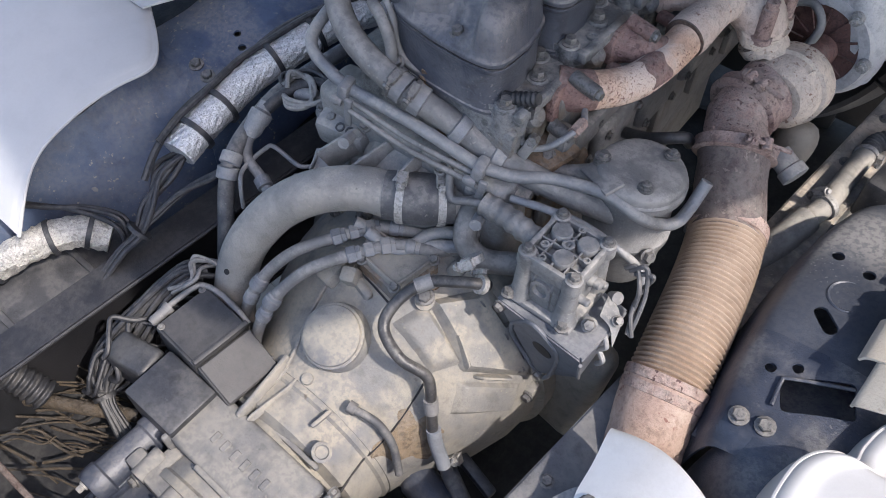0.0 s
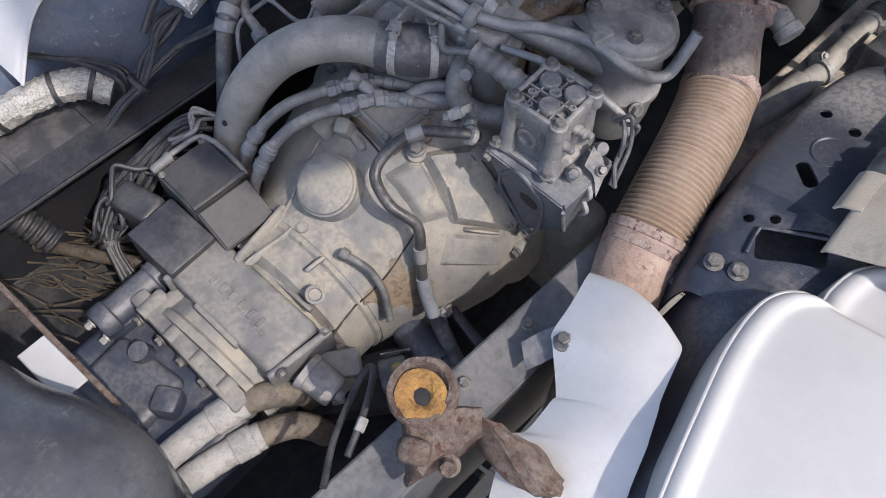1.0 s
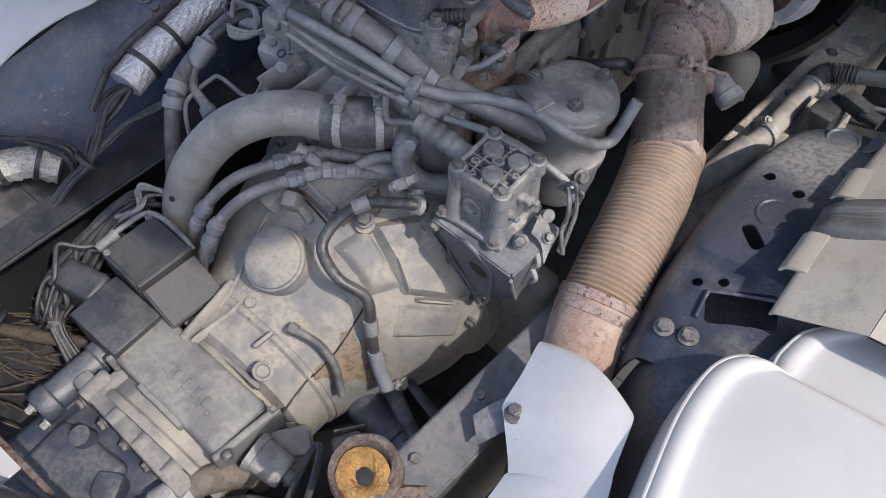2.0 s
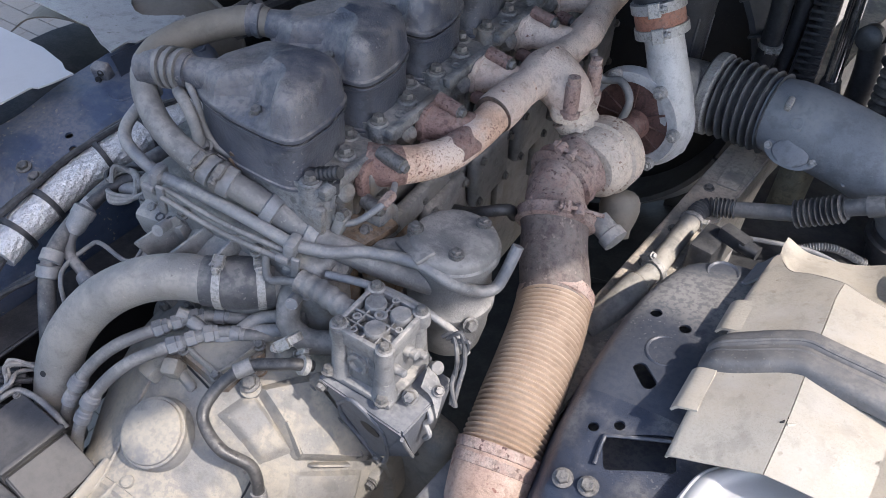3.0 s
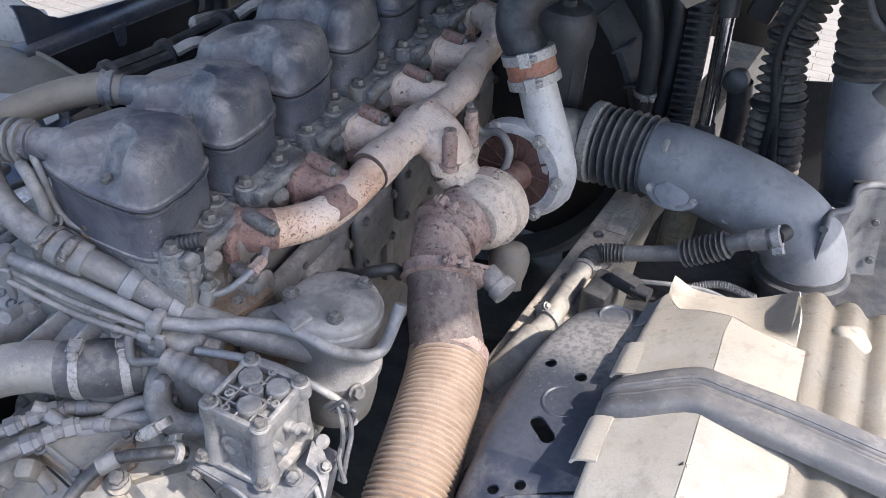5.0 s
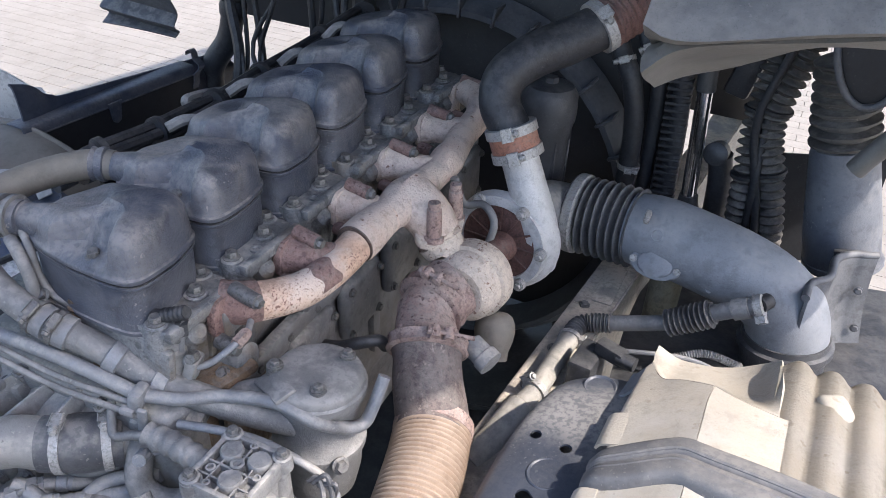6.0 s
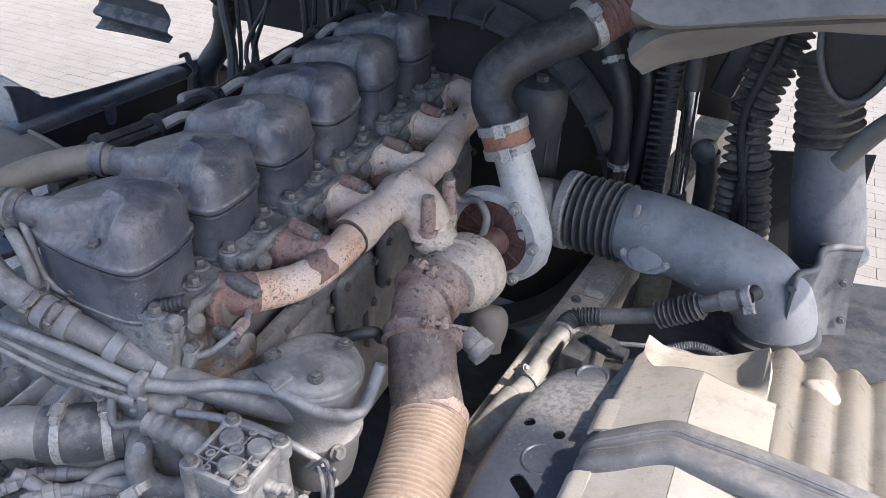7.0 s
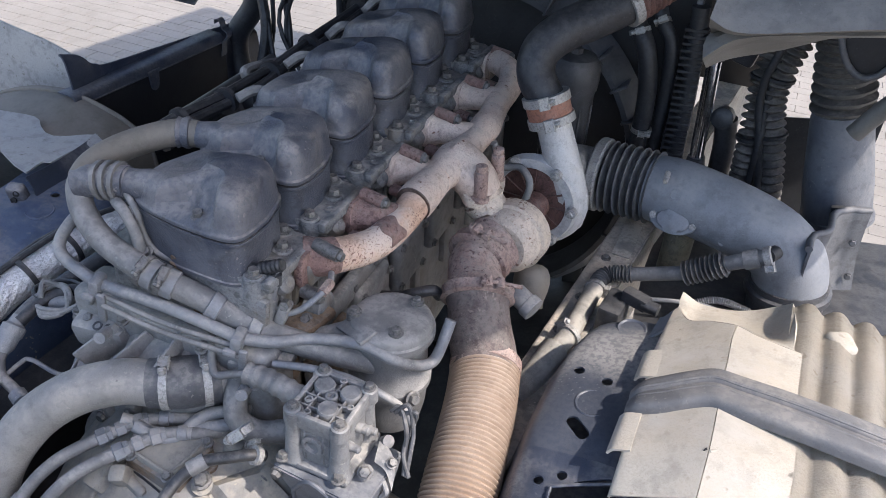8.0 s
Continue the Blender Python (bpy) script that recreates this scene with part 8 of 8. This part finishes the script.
# ---- cables between rail and gearbox ----
gl = thing("gearbox_loom", (-0.90, 0.2, 0.7), "looped black gearbox cables tied together", "cable bundle")
rng = random.Random(12)
for k in range(15):
    o = Vector((rng.uniform(-0.020, 0.020), rng.uniform(-0.012, 0.012), rng.uniform(-0.012, 0.012)))
    b = 1.0 + rng.uniform(0, 1.2)
    part("cable", cable([Vector((-0.90, 0.40, 0.915)) + o, Vector((-0.920, 0.375, 0.918)) + o, Vector((-0.936, 0.318, 0.895)) + o, Vector((-0.940, 0.247, 0.856)) + o * b, Vector((-0.945, 0.19, 0.815)) + o * b, Vector((-0.92, 0.150, 0.78)) + o * 0.6, Vector((-0.866, 0.133, 0.74)) + o * 0.8, Vector((-0.818, 0.12, 0.69)) + o], 0.0052), CABLE, gl)
part("tie", band((-0.918, 0.149, 0.778), (0.7, -0.25, -0.6), 0.018, 0.008, 0.003), CABLE, gl)
for k in range(4):
    part("wire", cable([(-0.88, 0.43, 0.92), (-0.90, 0.395, 0.94 + 0.004 * k), (-0.885, 0.36 + 0.006 * k, 0.935), (-0.91, 0.34, 0.915)], 0.004, 0.012, 60 + k), HOSE, gl)
coil = random.Random(21)
for k in range(11):
    cx, cy, cz, r = -0.925 + coil.uniform(-0.02, 0.02), 0.24 + coil.uniform(-0.06, 0.08), 0.83 + coil.uniform(-0.03, 0.03), coil.uniform(0.04, 0.075)
    a0, turn = coil.uniform(0, 6.28), coil.uniform(2.4, 4.4)
    part("loop", cable([(cx + 0.018 * math.sin(3 * a), cy + r * math.cos(a), cz + 0.8 * r * math.sin(a)) for a in (a0 + turn * i / 6 for i in range(7))], coil.uniform(0.0035, 0.0055), 0.006, 90 + k), CABLE, gl)
STRAW = material("dry_straw_dirt", (0.05, 0.038, 0.026), (0.085, 0.064, 0.042), dust=0.12, rough=0.9, scale=25, bump=0.6)
lit = thing("old_brown_wires", (-0.98, 0.1, 0.55), "brown dirt coated wires and straw under the cables", "wires")
for k in range(46):
    x, y, a = rng.uniform(-1.05, -0.86), rng.uniform(-0.02, 0.26), rng.uniform(0.1, 0.9)
    d = Vector((math.cos(a), math.sin(a), rng.uniform(-0.15, 0.15))) * rng.uniform(0.05, 0.09)
    c = Vector((x, y, 0.695 + rng.uniform(-0.02, 0.015)))
    part("strand", cable([c - d, c - d * 0.3, c + d * 0.4, c + d], rng.uniform(0.0016, 0.003), 0.010, 70 + k), STRAW, lit)
part("strap", tube([(-1.05, 0.06, 0.735), (-1.0, 0.085, 0.75), (-0.94, 0.12, 0.745), (-0.87, 0.17, 0.73)], 0.013, 10, 6), STRAW, lit)
part("bed", sheet([[(-1.1, -0.2, 0.62), (-0.95, -0.2, 0.6), (-0.8, -0.2, 0.6)], [(-1.1, 0.3, 0.66), (-0.95, 0.3, 0.64), (-0.8, 0.3, 0.62)]], 0.01, 4), DARK, lit)
ch = thing("spiral_conduit", (-1.03, 0.05, 0.75), "black spiral wrapped conduit beside the rail", "conduit")
part("conduit", bellows([(-1.14, 0.02, 0.90), (-1.09, 0.045, 0.85), (-1.045, 0.07, 0.80), (-1.01, 0.085, 0.76)], 0.03, 0.014, 0.005, 18), CABLE, ch)

# ---- behind the gearbox ----
bt = thing("hose_pair", (-0.48, 0.05, 0.70), "two thick brown hoses with pale fabric sleeves", "hose")
for pts in ([(-0.455, 0.20, 0.68), (-0.448, 0.185, 0.745), (-0.465, 0.145, 0.785), (-0.495, 0.105, 0.775), (-0.515, 0.051, 0.765), (-0.525, -0.02, 0.76), (-0.53, -0.12, 0.76)],
            [(-0.405, 0.18, 0.62), (-0.40, 0.165, 0.69), (-0.42, 0.135, 0.736), (-0.445, 0.09, 0.738), (-0.462, 0.045, 0.735), (-0.48, -0.03, 0.735), (-0.50, -0.14, 0.735)]):
    part("hose", tube(pts, 0.0235, 20, 8), BROWNHOSE, bt)
    cut2 = pts[3:]
    part("sleeve", tube(cut2, 0.025, 20, 8, radius=lambda s, t: 0.0245 + 0.0006 * math.sin(s * 260)), SLEEVE, bt)
    p, d = along(cut2, 0.25)
    part("joint", lathe([(-0.02, 0.0255), (-0.018, 0.0275), (0.018, 0.0275), (0.02, 0.0255)], p, d, 24), SLEEVE, bt)
tankb = thing("rear_cover", (-0.72, -0.28, 0.5), "dark glossy plastic cover behind the gearbox", "cover")
rows = []
for x, f, dz in ((-1.2, -0.19, -0.02), (-0.95, -0.145, 0.0), (-0.76, -0.112, 0.0), (-0.65, -0.090, 0.0), (-0.575, -0.060, 0.0), (-0.51, -0.040, 0.0), (-0.45, -0.038, -0.004), (-0.405, -0.058, -0.02), (-0.375, -0.095, -0.045), (-0.362, -0.15, -0.08)):
    rows.append([(x, f - 0.02, 0.80), (x, f - 0.004, 0.95 + dz), (x, f - 0.012, 1.0 + dz), (x, f - 0.045, 1.035 + dz), (x, f - 0.11, 1.06 + dz), (x, f - 0.22, 1.07 + dz), (x, f - 0.42, 1.05 + dz)])
part("cover", sheet(rows, 0.005, 4), GLOSSDARK, tankb)
part("rim", tube([r[0] for r in rows], 0.008, 10, 5), GLOSSDARK, tankb)
bar = thing("catwalk_plate", (-0.85, -0.08, 0.90), "white painted plate with a rusty brown front edge", "plate")
part("plate", block((0.11, 0.05, 0.006), (-0.695, -0.070, 0.918), (0, 2, 0), 0.002, 1), WHITE, bar)
part("edge", block((0.56, 0.010, 0.022), (-0.86, -0.041, 0.917), (0, 2, 0), 0.003, 2), RUST, bar, "rusty brown edge")

sk = thing("rusty_lever_joint", (-0.17, 0.22, 0.90), "heavily rusted ball joint housing with old yellow grease", "ball joint")
sd = Vector((-0.05, -0.28, 0.96)).normalized()
so = Vector((-0.201, 0.220, 1.098))
bm = lathe([(-0.08, 0.030), (-0.05, 0.040), (-0.028, 0.040), (-0.018, 0.046), (-0.010, 0.043), (-0.002, 0.047), (0.004, 0.044), (0.004, 0.037), (-0.008, 0.028)], so, sd, 36)
for v in bm.verts:
    v.co += noise.noise_vector(v.co * 60) * 0.0022
part("socket", bm, RUST, sk)
bm = bmesh.new()
m3 = axes(sd)
rings = []
for h, r0, r1 in ((-0.004, 0.012, 0), (0.0025, 0.018, 0), (0.005, 0.028, 0), (0.003, 0.037, 0)):
    rings.append([so + m3 @ Vector((r0 * math.cos(a) + 0.006, r0 * math.sin(a) * 0.9 - 0.004, h + 0.003 * noise.noise(Vector((math.cos(a) * 2, math.sin(a) * 2, r0 * 60))))) for a in (2 * math.pi * k / 30 for k in range(30))])
skin(bm, rings, caps=False)
part("grease", bm, GREASE, sk, "old yellow grease")
part("bore", lathe([(-0.03, 0.010), (-0.004, 0.013)], so + m3 @ Vector((0.006, -0.004, 0)), sd, 20), DARK, sk)
bm = bmesh.new()
for x, y, z in ((-0.225, 0.225, 1.03), (-0.195, 0.19, 1.05), (-0.165, 0.235, 1.06), (-0.135, 0.262, 1.06), (-0.118, 0.245, 1.05), (-0.19, 0.165, 0.99), (-0.15, 0.16, 1.0), (-0.22, 0.20, 0.94), (-0.12, 0.27, 0.95), (-0.16, 0.15, 0.93)):
    bm.verts.new((x, y, z))
bmesh.ops.convex_hull(bm, input=bm.verts[:])
bmesh.ops.subdivide_edges(bm, edges=bm.edges[:], cuts=6, use_grid_fill=True)
for v in bm.verts:
    v.co += noise.noise_vector(v.co * 22) * 0.010 + noise.noise_vector(v.co * 70) * 0.004
part("housing", bm, RUST, sk)
bm = bmesh.new()
for x, y, z in ((-0.13, 0.262, 1.05), (-0.11, 0.262, 1.045), (-0.072, 0.258, 1.02), (-0.04, 0.288, 1.005), (0.0, 0.285, 1.0), (0.005, 0.262, 1.0), (-0.02, 0.235, 0.995), (-0.06, 0.245, 0.99), (-0.12, 0.24, 0.98), (0.0, 0.28, 0.93), (-0.12, 0.26, 0.93)):
    bm.verts.new((x, y, z))
bmesh.ops.convex_hull(bm, input=bm.verts[:])
bmesh.ops.subdivide_edges(bm, edges=bm.edges[:], cuts=6, use_grid_fill=True)
for v in bm.verts:
    v.co += noise.noise_vector(v.co * 25) * 0.008 + noise.noise_vector(v.co * 80) * 0.004
part("arm", bm, RUST, sk)
part("jaw", block((0.045, 0.035, 0.05), (-0.172, 0.172, 1.025), (20, 10, 30), 0.012, 3), RUST, sk)
part("pin", bolt((-0.128, 0.195, 1.0), (0.2, -0.5, 0.8), 0.012, 0.02), RUST, sk)
lv = thing("lever_cable", (-0.3, 0.25, 0.75), "thin black cable looping beside the rusty joint", "cable")
part("cable", tube([(-0.25, 0.12, 0.96), (-0.275, 0.18, 0.965), (-0.31, 0.235, 0.95), (-0.33, 0.245, 0.93), (-0.325, 0.21, 0.92), (-0.29, 0.13, 0.93), (-0.25, 0.07, 0.94)], 0.0055, 10, 8), CABLE, lv)
part("ferrule", lathe([(0, 0.008), (0.02, 0.008)], (-0.262, 0.155, 0.965), (-0.3, 0.8, 0.1), 6), PIPE, lv)
SUNPLUG = material("dull_yellow_plastic", (0.42, 0.38, 0.08), (0.36, 0.33, 0.10), dust=0.3, rough=0.5, scale=40, bump=0.1)
md = thing("solenoid_valves", (-0.38, 0.36, 0.55), "black solenoid valves with small bright fins beside the gearbox", "solenoid")
part("body", block((0.10, 0.20, 0.07), (-0.385, 0.36, 0.60), (10, 0, -38), 0.01, 2), DARKMETAL, md)
barrel = part("barrel", lathe([(0, 0.030), (0.008, 0.036), (0.10, 0.036), (0.104, 0.032), (0.13, 0.032), (0.14, 0.022)], (-0.425, 0.425, 0.672), (0.80, -0.10, -0.12), 28), NAVY, md)
part("end_cap", lathe([(-0.022, 0.030), (-0.020, 0.034), (0.0, 0.034), (0.004, 0.031)], (-0.425, 0.425, 0.672), (0.80, -0.10, -0.12), 6), SHIFTCASE, barrel)
part("cap_bolt", bolt((-0.447, 0.418, 0.690), (-0.9, 0.1, 0.3), 0.007, 0.012), BOLT, barrel)
coil_box = part("coil_box", block((0.062, 0.058, 0.040), (-0.372, 0.338, 0.668), (6, 6, -36), 0.010, 3), BRACKET, md)
part("coil_ring", lathe([(-0.01, 0.024), (0.006, 0.024), (0.008, 0.019)], (-0.366, 0.342, 0.688), (0.05, -0.1, 1), 24), BRACKET, coil_box)
part("yellow_plug", lathe([(-0.01, 0.0125), (0.004, 0.0125), (0.007, 0.009)], (-0.366, 0.342, 0.696), (0.05, -0.1, 1), 20), SUNPLUG, coil_box)
part("feed_hose", tube([(-0.386, 0.470, 0.722), (-0.372, 0.462, 0.706), (-0.345, 0.450, 0.690), (-0.30, 0.432, 0.672), (-0.26, 0.42, 0.65)], 0.0165, 16, 7), RUBBER, md)
clamp(md, (-0.384, 0.469, 0.720), (0.55, -0.35, -0.6), 0.0168, 0.014, (0.3, 0.5, 0.6))
part("mount_arm", block((0.10, 0.022, 0.022), (-0.335, 0.492, 0.690), (0, 8, -12), 0.005, 2), DARKMETAL, md)
part("sensor_knob", lathe([(-0.02, 0.016), (0.0, 0.021), (0.014, 0.021), (0.016, 0.014), (0.026, 0.012)], (-0.378, 0.548, 0.715), (0.5, -0.5, 0.7), 18), SATINBLACK, md)
part("body", block((0.06, 0.26, 0.05), (-0.42, 0.25, 0.62), (0, 0, -40), 0.006, 2), DARK, md)
for k in range(4):
    part("fin", block((0.026, 0.003, 0.012), (-0.404 + 0.006 * k, 0.352 + 0.008 * k, 0.690), (0, 0, 50), 0.001, 1), CASTING, md)

# ---- paving of the yard ----
yard = thing("pavement", (-4, 3, 0), "pale grey concrete block paving of the yard", "pavement", kind="structure")
unit = bmesh.new()
block((0.209, 0.106, 0.06), (0, 0, 0), (0, 0, 0), 0.003, 1, unit)
me = bpy.data.meshes.new("brick")
unit.to_mesh(me)
unit.free()
me.materials.append(PAVING)
spots = []
for j in range(-20, 90):
    for i in range(-48, 26):
        x = i * 0.212 + (0.106 if j % 2 else 0) + 0.0
        y = j * 0.109
        spots.append((x, y))
near = sorted((p for p in spots if p[0] < -1.7 and p[1] > 1.5), key=lambda p: (p[0] + 2.6) ** 2 + (p[1] - 3.0) ** 2)[:300]
chosen = set(near)
for x, y in near:
    ob = new("brick", me)
    ob.parent = yard
    ob.location = (x + 4, y - 3, 0.0)
rest = [p for p in spots if p not in chosen]
co, fa = [], []
for x, y in rest:
    b = len(co)
    co += [(x - 0.1045 + 4, y - 0.053 - 3, 0.03), (x + 0.1045 + 4, y - 0.053 - 3, 0.03), (x + 0.1045 + 4, y + 0.053 - 3, 0.03), (x - 0.1045 + 4, y + 0.053 - 3, 0.03)]
    co += [(px + (0.004 if px > x + 4 else -0.004), py + (0.004 if py > y - 3 else -0.004), -0.02) for px, py, pz in co[b:b + 4]]
    fa += [(b, b + 1, b + 2, b + 3), (b + 4, b + 5, b + 1, b), (b + 5, b + 6, b + 2, b + 1), (b + 6, b + 7, b + 3, b + 2), (b + 7, b + 4, b, b + 3)]
me = bpy.data.meshes.new("bricks_beyond")
me.from_pydata(co, [], fa)
me.materials.append(PAVING)
ob = new("bricks_beyond", me)
ob.parent = yard
tagged(ob, kind="stuff")
